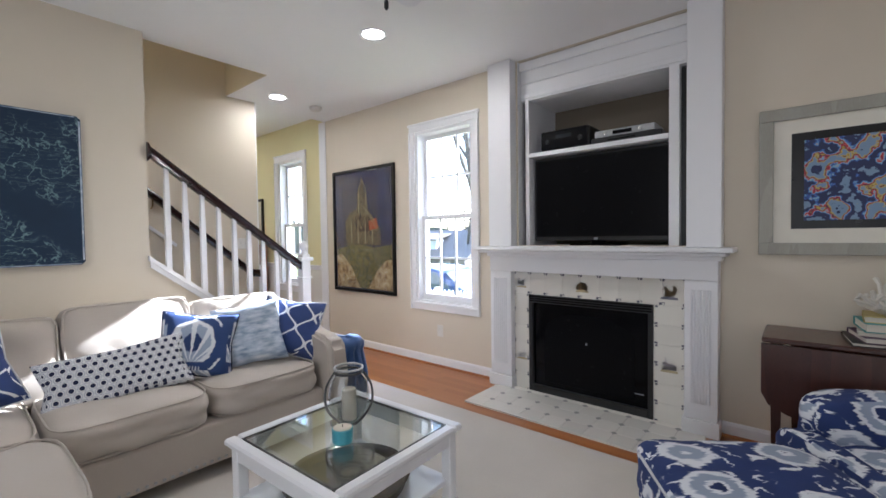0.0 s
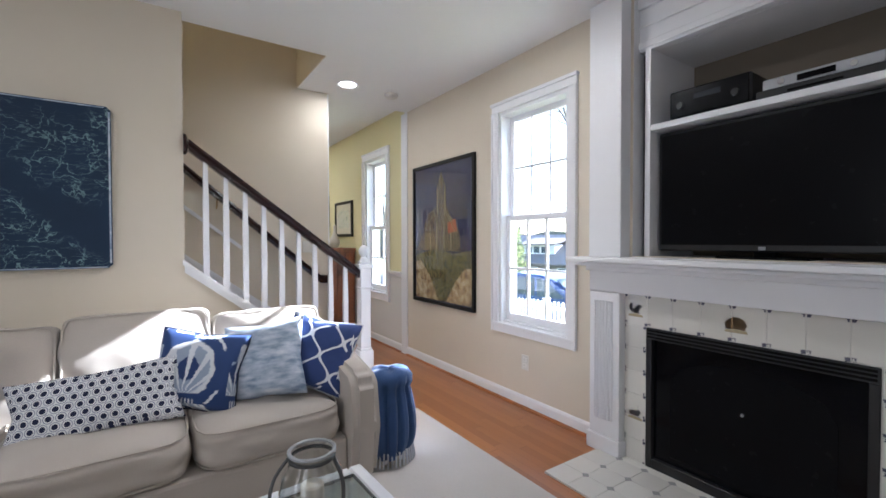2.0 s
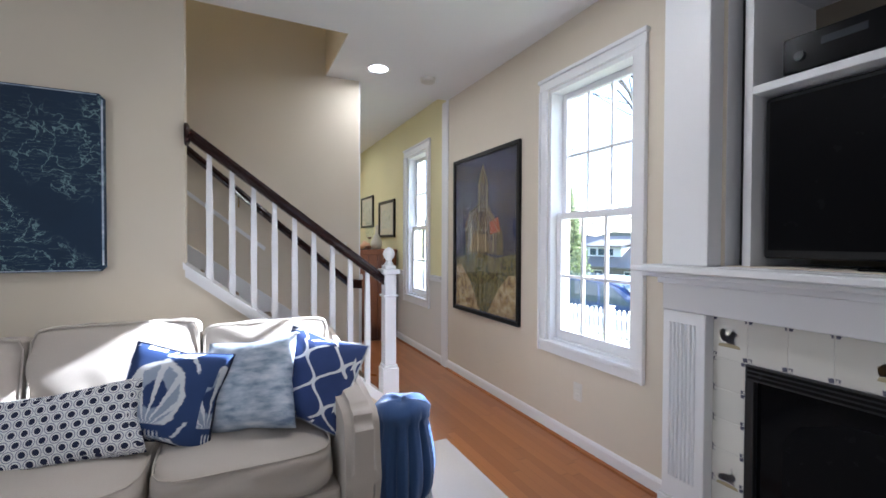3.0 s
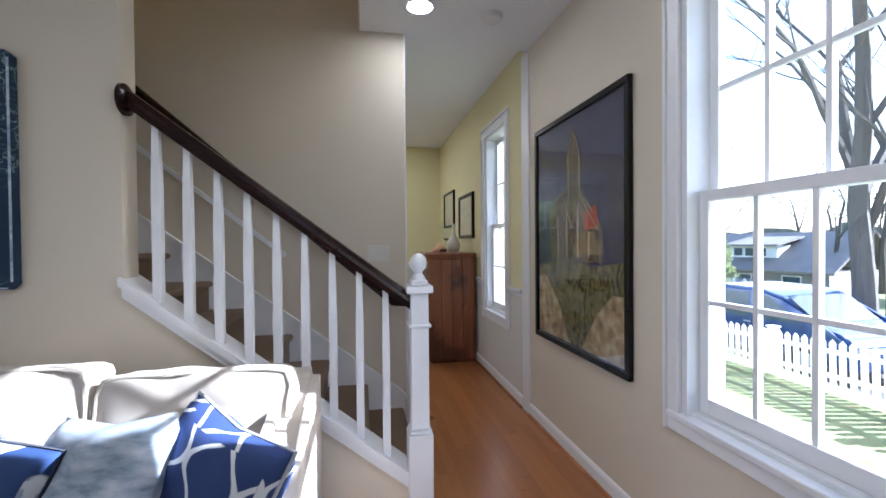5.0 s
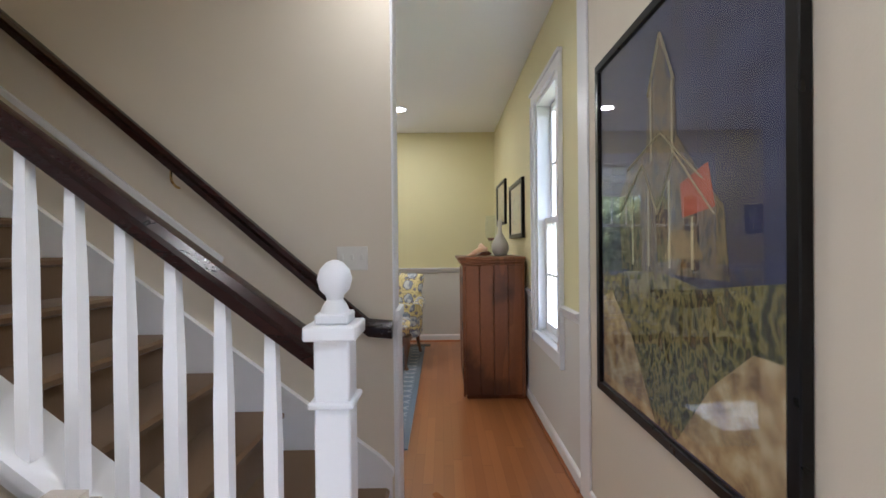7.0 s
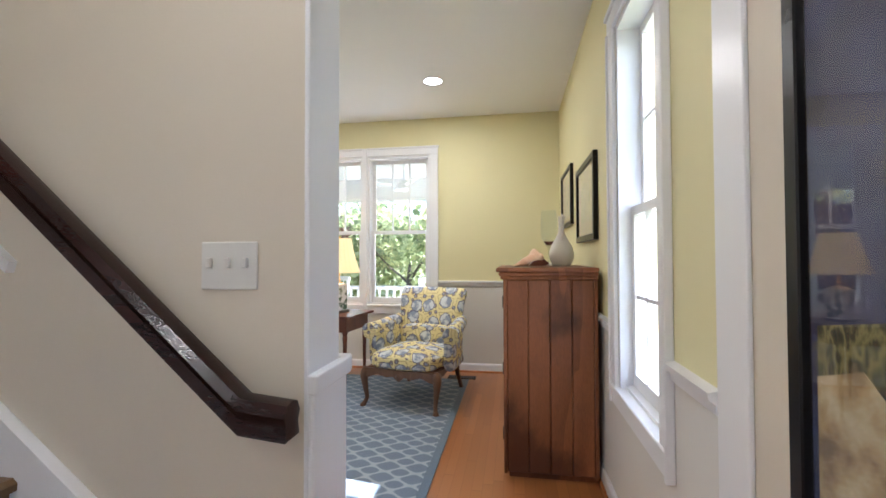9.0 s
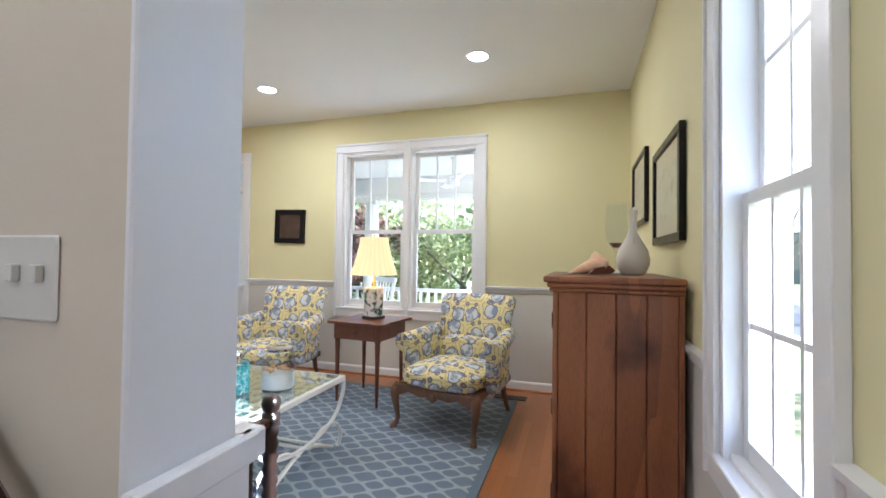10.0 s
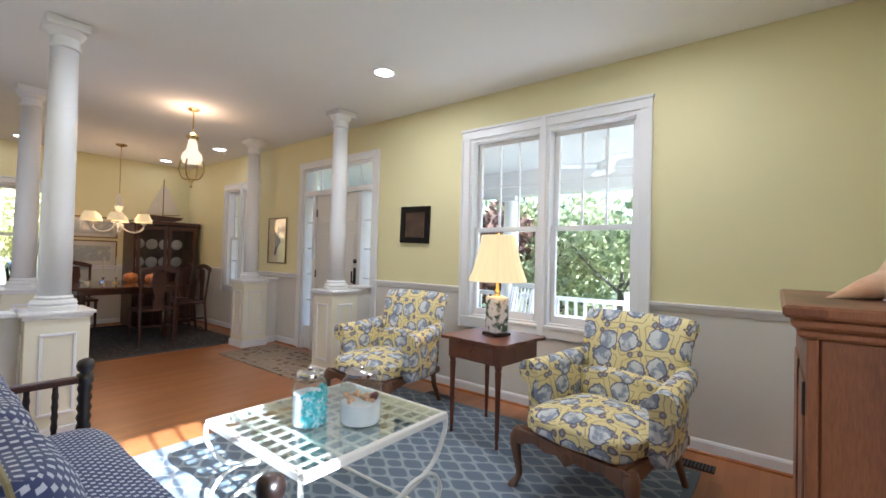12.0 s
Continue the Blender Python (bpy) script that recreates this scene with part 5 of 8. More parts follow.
tp("glass_bead", boxes([(-L + F0, L - F0, -W + F0, -W + F0 + 0.005, H - 0.012, H - 0.002), (-L + F0, L - F0, W - F0 - 0.005, W - F0, H - 0.012, H - 0.002), (-L + F0, -L + F0 + 0.005, -W + F0 + 0.005, W - F0 - 0.005, H - 0.012, H - 0.002), (L - F0 - 0.005, L - F0, -W + F0 + 0.005, W - F0 - 0.005, H - 0.012, H - 0.002)]), "iron_dark", label="dark bead round the glass")
tp("glass_top", box(-L + F0 - 0.004, L - F0 + 0.004, -W + F0 - 0.004, W - F0 + 0.004, H - 0.012, H - 0.004), "table_glass")
tp("apron", boxes([(-L + 0.03, L - 0.03, -W + 0.025, -W + 0.045, H - 0.09, H - 0.03), (-L + 0.03, L - 0.03, W - 0.045, W - 0.025, H - 0.09, H - 0.03), (-L + 0.025, -L + 0.045, -W + 0.045, W - 0.045, H - 0.09, H - 0.03), (L - 0.045, L - 0.025, -W + 0.045, W - 0.045, H - 0.09, H - 0.03)], 0.003), "white")
for a in (-1, 1):
    for b in (-1, 1):
        x, y = a * (L - 0.045), b * (W - 0.045)
        tp("leg", boxes([(x - 0.024, x + 0.024, y - 0.024, y + 0.024, 0.012, H - 0.03)], 0.005), "white")
tp("shelf", box(-L + 0.04, L - 0.04, -W + 0.04, W - 0.04, 0.20, 0.225, 0.004), "white")
tr = thing("round_tray", (0, 0, 0), "dark round wooden tray on the coffee table shelf", "tray", local=True)
tr.matrix_world = pose(cx, cy, 0.225)
part("tray", lathe([(0.20, 0.0), (0.245, 0.004), (0.262, 0.05), (0.268, 0.052), (0.27, 0.045), (0.25, 0.0), (0.20, -0.0)][::1][:4] + [(0.250, 0.045), (0.235, 0.014), (0.0, 0.012)], 40), MAT["tray"], tr, smooth=True)
mg = thing("magazine", (0, 0, 0), "thin magazine with printed bars on the lower shelf", "magazine", local=True)
mg.matrix_world = pose(-1.74, 1.80, 0.2255, 0, 0, 25)
part("cover", box(-0.10, 0.10, -0.13, 0.13, 0, 0.006, 0.001), MAT["pale"], mg)
part("printed_bar", boxes([(-0.08, 0.08, 0.08, 0.11, 0.006, 0.007), (-0.08, 0.05, -0.05, -0.03, 0.006, 0.007)]), MAT["navy"], mg)

MAT["lantern_glass"] = pane_glass("ribbed_lantern_glass", (0.80, 0.82, 0.82), 4.0)
ln = thing("glass_lantern", (0, 0, 0), "ribbed clear glass jar lantern with wire bail and cream candle", "lantern", local=True)
ln.matrix_world = pose(-2.07, 1.985, H, 0, 0, 53) @ Matrix.Scale(1.08, 4)
part("jar", lathe([(0.045, 0.0), (0.062, 0.01), (0.082, 0.06), (0.088, 0.11), (0.078, 0.165), (0.052, 0.20), (0.052, 0.215), (0.058, 0.222)], 48, flutes=16, depth=0.09, cap=False), MAT["lantern_glass"], ln, smooth="all")
part("jar_base", lathe([(0.044, 0.0), (0.044, 0.004)], 24), MAT["jar"], ln)
part("candle", lathe([(0.030, 0.008), (0.030, 0.13), (0.026, 0.134)], 24), MAT["candle"], ln, smooth=True)
part("wire_collar", tube([(0.056 * math.cos(a), 0.056 * math.sin(a), 0.205) for a in [2 * math.pi * k / 28 for k in range(28)]], 0.0055, 6, closed=True), MAT["iron_dark"], ln, smooth=True)
part("rim", tube([(0.058 * math.cos(a), 0.058 * math.sin(a), 0.222) for a in [2 * math.pi * k / 28 for k in range(28)]], 0.005, 6, closed=True), MAT["silver"], ln, smooth=True)
part("bail", tube(smooth_path([(-0.058, 0, 0.205), (-0.092, -0.03, 0.15), (-0.088, -0.06, 0.08), (-0.04, -0.085, 0.03), (0.0, -0.092, 0.015), (0.04, -0.085, 0.03), (0.088, -0.06, 0.08), (0.092, -0.03, 0.15), (0.058, 0, 0.205)]), 0.005, 6), MAT["iron_dark"], ln, smooth=True)
cd = thing("jar_candle", (0, 0, 0), "small turquoise candle in a glass cup on the table", "candle", local=True)
cd.matrix_world = pose(-1.925, 1.84, H)
part("wax", lathe([(0.040, 0.002), (0.042, 0.055), (0.036, 0.058)], 28), MAT["candle_blue"], cd, smooth=True)
part("cup", lathe([(0.043, 0.0), (0.045, 0.07)], 28, cap=False), MAT["jar"], cd, smooth=True)
part("wax_top", lathe([(0.038, 0.0585), (0.036, 0.060)], 24), MAT["candle"], cd)
part("wick", lathe([(0.002, 0.060), (0.0015, 0.07)], 6), MAT["black"], cd)

# patterned club chair and its ottoman
ot = thing("ottoman", (0, 0, 0), "blue and white ikat upholstered ottoman", "ottoman", local=True)
ot.matrix_world = pose(-0.62, 2.58, 0, 0, 0, 33)
bm = cushion(0.66, 0.52, 0.22, 14, 7, 0.16, 3)
bm.transform(at(0, 0, 0.365))
part("cushion", bm, MAT["ikat"], ot, smooth="all", uv=True)
part("skirt", box(-0.31, 0.31, -0.24, 0.24, 0.05, 0.27, 0.02, 2), MAT["ikat"], ot, uv=True)
for a in (-1, 1):
    for b in (-1, 1):
        part("leg", lathe([(0.018, 0), (0.025, 0.06)], 10, at(a * 0.26, b * 0.19, 0)), MAT["dark_wood"], ot)
def loop(w, d, z, r=0.006, p=7):
    return tube([(math.cos(t) * (abs(math.cos(t)) ** p + abs(math.sin(t)) ** p) ** (-1 / p) * w, math.sin(t) * (abs(math.cos(t)) ** p + abs(math.sin(t)) ** p) ** (-1 / p) * d, z) for t in [2 * math.pi * k / 56 for k in range(56)]], r, 5, closed=True)
part("piping", loop(0.328, 0.258, 0.43), MAT["pale"], ot, smooth=True)
cc = thing("club_chair", (0, 0, 0), "blue and white ikat upholstered club chair", "armchair", local=True)
cc.matrix_world = pose(-0.05, 3.13, 0, 0, 0, 33) @ Matrix.Diagonal((1, 1, 0.88, 1))
for nm, w, d, h, x, y, z, p, cr in (("seat", 0.56, 0.66, 0.18, 0, -0.05, 0.37, 7, 0.2), ("backrest", 0.62, 0.20, 0.42, 0, 0.32, 0.45, 5, 0.1), ("arm", 0.14, 0.76, 0.34, -0.36, 0.0, 0.33, 5, 0.1), ("arm", 0.14, 0.76, 0.34, 0.36, 0.0, 0.33, 5, 0.1), ("base", 0.80, 0.74, 0.24, 0, 0, 0.20, 9, 0.0)):
    bm = cushion(w, d, h, 12, p, cr, x * 9)
    bm.transform(at(x, y, z))
    part(nm, bm, MAT["ikat"], cc, smooth="all", uv=True)
for a in (-1, 1):
    for b in (-1, 1):
        part("leg", lathe([(0.018, 0), (0.025, 0.085)], 10, at(a * 0.32, b * 0.28, 0)), MAT["dark_wood"], cc)

# drop-leaf table with books
dt = thing("drop_leaf_table", (0.1, 3.8, 0), "dark mahogany drop-leaf table against the wall", "table")
part("tabletop", box(-0.66, 1.0, 3.55, 3.95, 0.715, 0.74, 0.006), MAT["dark_wood"], dt)
leafp = [(-0.66, 0.712), (1.0, 0.712), (1.0, 0.42), (0.95, 0.37), (0.85, 0.34), (-0.45, 0.34), (-0.55, 0.36), (-0.63, 0.40), (-0.66, 0.46)]
part("leaf", prism(leafp, "y", 3.528, 3.548), MAT["dark_wood"], dt, "hanging table leaf with rounded corners")
part("frame", box(-0.5, 0.85, 3.60, 3.92, 0.60, 0.714, 0.003), MAT["dark_wood"], dt)
for x, y in ((-0.60, 3.60), (0.85, 3.62), (-0.52, 3.90), (0.85, 3.90)):
    part("leg", lathe([(0.022, 0), (0.036, 0.6), (0.036, 0.7)], 4, at(x, y, 0) @ pose(0, 0, 0, 0, 0, 45)), MAT["dark_wood"], dt)
MAT["book_teal"] = plain("teal_cover", (0.10, 0.36, 0.36), 0.5)
MAT["book_yellow"] = plain("yellow_cover", (0.55, 0.45, 0.16), 0.5)
MAT["book_plum"] = plain("plum_cover", (0.10, 0.05, 0.09), 0.5)
MAT["paper"] = plain("page_edges", (0.66, 0.62, 0.54), 0.8)
z = 0.74
for k, (c, w, d, h, r) in enumerate((("black", 0.42, 0.30, 0.018, 4), ("book_plum", 0.36, 0.27, 0.028, 10), ("paper", 0.34, 0.26, 0.02, -4), ("book_teal", 0.33, 0.24, 0.042, 6), ("book_yellow", 0.30, 0.22, 0.03, -3))):
    bk = thing("book", (0, 0, 0), "hardback book in a stack on the drop-leaf table", "book", "stack of books", local=True)
    bk.matrix_world = pose(-0.12, 3.74, z, 0, 0, r)
    part("cover", boxes([(-w / 2, w / 2, -d / 2, d / 2, 0.0, 0.003), (-w / 2, w / 2, -d / 2, d / 2, h - 0.003, h), (-w / 2, w / 2, d / 2 - 0.003, d / 2, 0.003, h - 0.003)]), MAT[c], bk)
    part("pages", box(-w / 2 + 0.006, w / 2 - 0.006, -d / 2 + 0.006, d / 2 - 0.004, 0.0032, h - 0.0032), MAT["paper"], bk)
    z += h
co = thing("coral", (0, 0, 0), "pale branching coral on the stack of books", "coral", local=True)
co.matrix_world = pose(-0.14, 3.74, z) @ Matrix.Scale(1.3, 4)
rng = random.Random(5)
cb_ = bmesh.new()
for k in range(60):
    a, e = rng.uniform(0, 6.28), rng.uniform(0.2, 1.4)
    l = rng.uniform(0.07, 0.13)
    p0 = Vector((rng.uniform(-0.04, 0.04), rng.uniform(-0.03, 0.03), 0.0))
    p1 = p0 + Vector((math.cos(a) * math.cos(e), math.sin(a) * math.cos(e), math.sin(e))) * l
    p2 = p1 + Vector((rng.uniform(-0.02, 0.02), rng.uniform(-0.02, 0.02), 0.02))
    merge(cb_, tube([p0, p1, p2], [0.008, 0.007, 0.010], 5))
part("branches", cb_, MAT["ceramic"], co, smooth=True)

# pictures
def picture(name, axis, a0, a1, z0, z1, t, out, fw, frame_mat, art_mat, label, mat_w=0.0, mat_mat="paper", depth=0.03, glazed=True, rot=0.0):
    th = thing(name, (0, 0, 0), label, "picture", local=True)
    cx_, cz_ = (a0 + a1) / 2, (z0 + z1) / 2
    w, h = a1 - a0, z1 - z0
    if axis == "x":
        th.matrix_world = pose(cx_, t, cz_, 0, rot, 0) if out < 0 else pose(cx_, t, cz_, 0, rot, 180)
    else:
        th.matrix_world = pose(t, cx_, cz_, 0, 0, 90 if out > 0 else -90) @ pose(0, 0, 0, 0, rot, 0)
    d = -depth
    bm = boxes([(-w / 2, w / 2, d, -0.002, h / 2 - fw, h / 2), (-w / 2, w / 2, d, -0.002, -h / 2, -h / 2 + fw), (-w / 2, -w / 2 + fw, d, -0.002, -h / 2 + fw, h / 2 - fw), (w / 2 - fw, w / 2, d, -0.002, -h / 2 + fw, h / 2 - fw)], 0.003)
    part("frame", bm, MAT[frame_mat], th)
    if mat_w:
        part("mount", box(-w / 2 + fw, w / 2 - fw, d * 0.45, -0.003, -h / 2 + fw, h / 2 - fw), MAT[mat_mat], th)
        q = fw + mat_w
        art = part("print", box(-w / 2 + q, w / 2 - q, d * 0.45 - 0.002, d * 0.45, -h / 2 + q, h / 2 - q), MAT[art_mat], th)
    else:
        art = part("print", box(-w / 2 + fw, w / 2 - fw, d * 0.45, -0.003, -h / 2 + fw, h / 2 - fw), MAT[art_mat], th)
    if glazed:
        g = part("glazing", box(-w / 2 + fw, w / 2 - fw, d * 0.72, d * 0.66, -h / 2 + fw, h / 2 - fw), MAT["glazing"], th)
        g.visible_shadow = False
    return th
MAT["mount_paper"] = plain("cream_mount_board", (0.80, 0.77, 0.68), 0.8)
MAT["glazing"] = pane_glass("picture_glazing", (1, 1, 1), 1.5)
MAT["frame_black"] = plain("black_frame", (0.007, 0.006, 0.006), 0.30, Specular_IOR_Level=0.25)
MAT["frame_grey"] = wood("grey_washed_frame", (0.26, 0.25, 0.21), (0.40, 0.39, 0.34), 0.5, coat=0.0)
MAT["frame_gold"] = plain("gilt_frame", (0.22, 0.13, 0.04), 0.35, 0.4)
MAT["blueprint"] = None

# ---- pictures ----
MAT["night_sky"] = wash("painted_night_sky", [(0.009, 0.009, 0.035), (0.015, 0.018, 0.07), (0.032, 0.038, 0.10)], 7)
MAT["church"] = wash("painted_church", [(0.012, 0.011, 0.025), (0.045, 0.032, 0.022), (0.17, 0.125, 0.065), (0.06, 0.043, 0.032), (0.016, 0.016, 0.034)], 26, stretch=(1.6, 1, 0.7))
MAT["church_line"] = plain("painted_outline", (0.42, 0.37, 0.24), 0.7)
MAT["red_roof"] = plain("painted_red_roof", (0.40, 0.08, 0.03), 0.7)
MAT["meadow"] = wash("painted_meadow", [(0.006, 0.008, 0.006), (0.05, 0.052, 0.017), (0.22, 0.19, 0.06), (0.022, 0.024, 0.011), (0.14, 0.09, 0.036)], 26, stretch=(1.4, 1, 0.8))
MAT["path_paint"] = wash("painted_path", [(0.16, 0.10, 0.05), (0.38, 0.28, 0.14), (0.52, 0.46, 0.30)], 16)
MAT["bright"] = wash("bright_abstract_print", [(0.02, 0.03, 0.10), (0.06, 0.14, 0.50), (0.25, 0.50, 0.62), (0.55, 0.04, 0.03), (0.06, 0.02, 0.08), (0.60, 0.42, 0.06), (0.20, 0.30, 0.45)], 9, seed=0.37)
MAT["sketch"] = wash("faded_watercolour", [(0.45, 0.46, 0.40), (0.60, 0.60, 0.54), (0.30, 0.34, 0.28)], 12)
MAT["old_print"] = wash("dark_old_print", [(0.01, 0.008, 0.008), (0.06, 0.025, 0.02), (0.16, 0.10, 0.06)], 14)
MAT["bird_paper"] = wash("aged_print_paper", [(0.55, 0.50, 0.36), (0.62, 0.57, 0.42)], 6)
MAT["pink_print"] = wash("pink_grey_print", [(0.50, 0.40, 0.36), (0.32, 0.36, 0.36), (0.60, 0.56, 0.48)], 12)


def map_canvas():
    n = Net("navy_map_canvas")
    p = n.coord("Object")
    w = n.noise(p, 7, 8, 1)
    v = n.node("ShaderNodeVectorMath", 0, (("operation", "MULTIPLY_ADD"),))
    vn = n.nt.nodes[-1]
    n.put(vn.inputs[0], w)
    vn.inputs[1].default_value = (0.16, 0.16, 0.16)
    n.put(vn.inputs[2], p)
    f = n.m("ABSOLUTE", n.m("SUBTRACT", n.noise(v, 11, 6), 0.5))
    line = n.m("SUBTRACT", 1.0, n.step(f, 0.004, 0.018))
    mask = n.step(n.noise(p, 2.6, 2), 0.42, 0.56)
    h = n.noise(n.coord("Object", scale=(1, 1, 9)), 6, 4)
    line2 = n.m("MULTIPLY", n.m("SUBTRACT", 1.0, n.step(n.m("ABSOLUTE", n.m("SUBTRACT", h, 0.5)), 0.003, 0.012)), 0.5)
    c = n.mix(n.noise(p, 4, 4), (0.003, 0.015, 0.042), (0.007, 0.030, 0.072))
    c = n.mix(n.m("MULTIPLY", n.m("MAXIMUM", line, line2), n.m("MULTIPLY", mask, 0.55)), c, (0.30, 0.45, 0.45))
    n.bump(n.noise(p, 350, 2), 0.3, 0.001)
    return n.done(c, 0.75)


MAT["map"] = map_canvas()
cv = thing("canvas_map", (XB, 0.93, 1.6), "dark navy map canvas with pale scribbled lines and rounded corners", "picture")
bm = prism([(0.45, 1.16), (0.47, 1.14), (1.39, 1.14), (1.41, 1.16), (1.41, 2.05), (1.39, 2.07), (0.47, 2.07), (0.45, 2.05)], "x", XB + 0.002, XB + 0.04)
part("canvas", bm, MAT["map"], cv)
part("edge_wear", boxes([(XB + 0.0395, XB + 0.041, 1.398, 1.407, 1.17, 2.04), (XB + 0.0395, XB + 0.041, 0.48, 1.39, 1.143, 1.149), (XB + 0.0395, XB + 0.041, 0.48, 1.38, 2.060, 2.066)]), MAT["bluegrey"], cv)

big = picture("framed_painting", "x", -4.915, -3.83, 0.652, 2.082, YN, -1, 0.035, "frame_black", "night_sky", "large painting of a church under a night sky, black frame", depth=0.03)
def flat(name, poly, d, mat, parent):
    return part(name, prism(poly, "y", d, d + 0.0015), MAT[mat], parent)
D = -0.0155
# the church faces the room; x runs along the wall
flat("painted_meadow", [(-0.49, -0.67), (0.49, -0.67), (0.49, -0.16), (0.2, -0.20), (-0.1, -0.15), (-0.49, -0.22)], D, "meadow", big)
flat("painted_path", [(-0.49, -0.67), (-0.05, -0.67), (-0.22, -0.42), (-0.40, -0.27), (-0.49, -0.30)], D - 0.001, "path_paint", big)
flat("painted_path", [(0.49, -0.67), (0.08, -0.67), (0.25, -0.45), (0.40, -0.33), (0.49, -0.33)], D - 0.001, "path_paint", big)
flat("painted_church", [(-0.30, -0.17), (-0.32, 0.10), (-0.24, 0.20), (-0.10, 0.24), (-0.08, 0.42), (-0.05, 0.44), (0.0, 0.60), (0.04, 0.44), (0.08, 0.42), (0.09, 0.25), (0.22, 0.10), (0.30, 0.02), (0.32, -0.17)], D - 0.001, "church", big)
flat("painted_roof", [(0.11, 0.10), (0.24, 0.14), (0.27, 0.02), (0.12, 0.0)], D - 0.002, "red_roof", big)
for pts in ([(-0.08, 0.42), (0.0, 0.60), (0.08, 0.42)], [(-0.06, 0.44), (-0.06, 0.20)], [(0.07, 0.42), (0.07, 0.20)], [(-0.24, 0.20), (0.0, 0.28), (0.22, 0.10)], [(-0.30, 0.05), (-0.12, 0.20), (-0.02, 0.02), (0.08, 0.20), (0.27, 0.0)], [(-0.2, -0.15), (-0.2, 0.1)], [(-0.08, -0.15), (-0.08, 0.12)], [(0.05, -0.15), (0.05, 0.12)], [(0.17, -0.15), (0.17, 0.0)]):
    part("painted_line", tube([(x, D - 0.0025, z) for x, z in pts], 0.006, 4, flat=0.3), MAT["church_line"], big)

pb = picture("framed_print", "x", -0.70, 0.40, 1.153, 1.99, YN, -1, 0.068, "frame_grey", "frame_black", "bright abstract print in a grey washed frame with a cream mount", 0.08, "mount_paper", 0.035, glazed=False)
flat("picture_print", [(-0.346, -0.225), (0.346, -0.225), (0.346, 0.225), (-0.346, 0.225)], -0.0195, "bright", pb)
picture("framed_print", "x", -8.38, -7.69, 1.53, 2.03, YN, -1, 0.03, "frame_black", "sketch", "small watercolour in a black frame above the tall cupboard", 0.05, "paper", 0.03)
picture("framed_print", "x", -7.38, -6.68, 1.36, 1.885, YN, -1, 0.04, "frame_black", "sketch", "watercolour in a wide black frame above the tall cupboard", 0.09, "paper", 0.03)
picture("framed_print", "y", 0.145, 0.55, 1.42, 1.81, XW, 1, 0.06, "frame_black", "old_print", "small dark old print hung crooked in a dark brown frame", 0.0, "paper", 0.03, rot=1.5)
hp = picture("framed_print", "y", -2.58, -2.10, 1.125, 1.79, XW, 1, 0.018, "frame_gold", "bird_paper", "bird print on aged paper in a thin gilt frame", 0.0, "paper", 0.02)
flat("printed_bird", [(-0.03, -0.22), (0.02, -0.1), (0.10, -0.02), (0.07, 0.05), (0.03, 0.04), (0.06, 0.14), (0.02, 0.2), (-0.02, 0.1), (-0.09, 0.16), (-0.05, 0.02), (-0.04, -0.08), (-0.08, -0.2)], -0.0105, "ink", hp)
picture("framed_print", "x", -7.68, -6.95, 0.98, 1.41, YD, 1, 0.02, "frame_gold", "pink_print", "wide framed print on the dining room wall", 0.07, "paper", 0.02)
picture("framed_print", "x", -7.68, -6.95, 1.45, 1.80, YD, 1, 0.02, "frame_gold", "pink_print", "wide framed print on the dining room wall", 0.05, "paper", 0.02)

# switch plate, socket, smoke alarm, floor vents
sw = thing("switch_plate", (XH0, 2.86, 1.245), "ivory triple switch plate on the stair wall", "switch")
part("plate", box(XH0, XH0 + 0.006, 2.775, 2.918, 1.185, 1.295, 0.003), MAT["plastic"], sw)
for y in (2.801, 2.8465, 2.892):
    part("toggle", box(XH0 + 0.006, XH0 + 0.018, y - 0.006, y + 0.006, 1.235, 1.258, 0.002), MAT["plastic"], sw)
so = thing("wall_socket", (-3.227, YN, 0.35), "ivory double socket under the window", "socket")
part("plate", box(-3.264, -3.19, YN - 0.006, YN, 0.295, 0.41, 0.002), MAT["plastic"], so)
for z in (0.33, 0.375):
    part("outlet", box(-3.245, -3.209, YN - 0.009, YN - 0.006, z - 0.015, z + 0.015, 0.004), MAT["plastic"], so)
sm = thing("smoke_alarm", (-4.65, 3.56, ZL), "round cream smoke alarm on the ceiling", "smoke alarm")
part("body", lathe([(0.045, ZL - 0.04), (0.062, ZL - 0.03), (0.068, ZL - 0.012), (0.068, ZL - 0.001)], 24, at(-4.65, 3.56, 0)), MAT["plastic"], sm, smooth=True)
for x, y in ((-8.55, 2.95), (-8.5, 0.95), (-8.5, -4.3)):
    fv = thing("floor_vent", (x, y, 0), "dark metal floor vent grille", "vent", "floor vents")
    part("grille", boxes([(x - 0.05, x + 0.05, y - 0.13 + 0.02 * k, y - 0.13 + 0.02 * k + 0.011, 0.001, 0.005) for k in range(14)]), MAT["black"], fv)
    part("plate", box(x - 0.06, x + 0.06, y - 0.145, y + 0.145, 0.0, 0.002), MAT["screen"], fv)

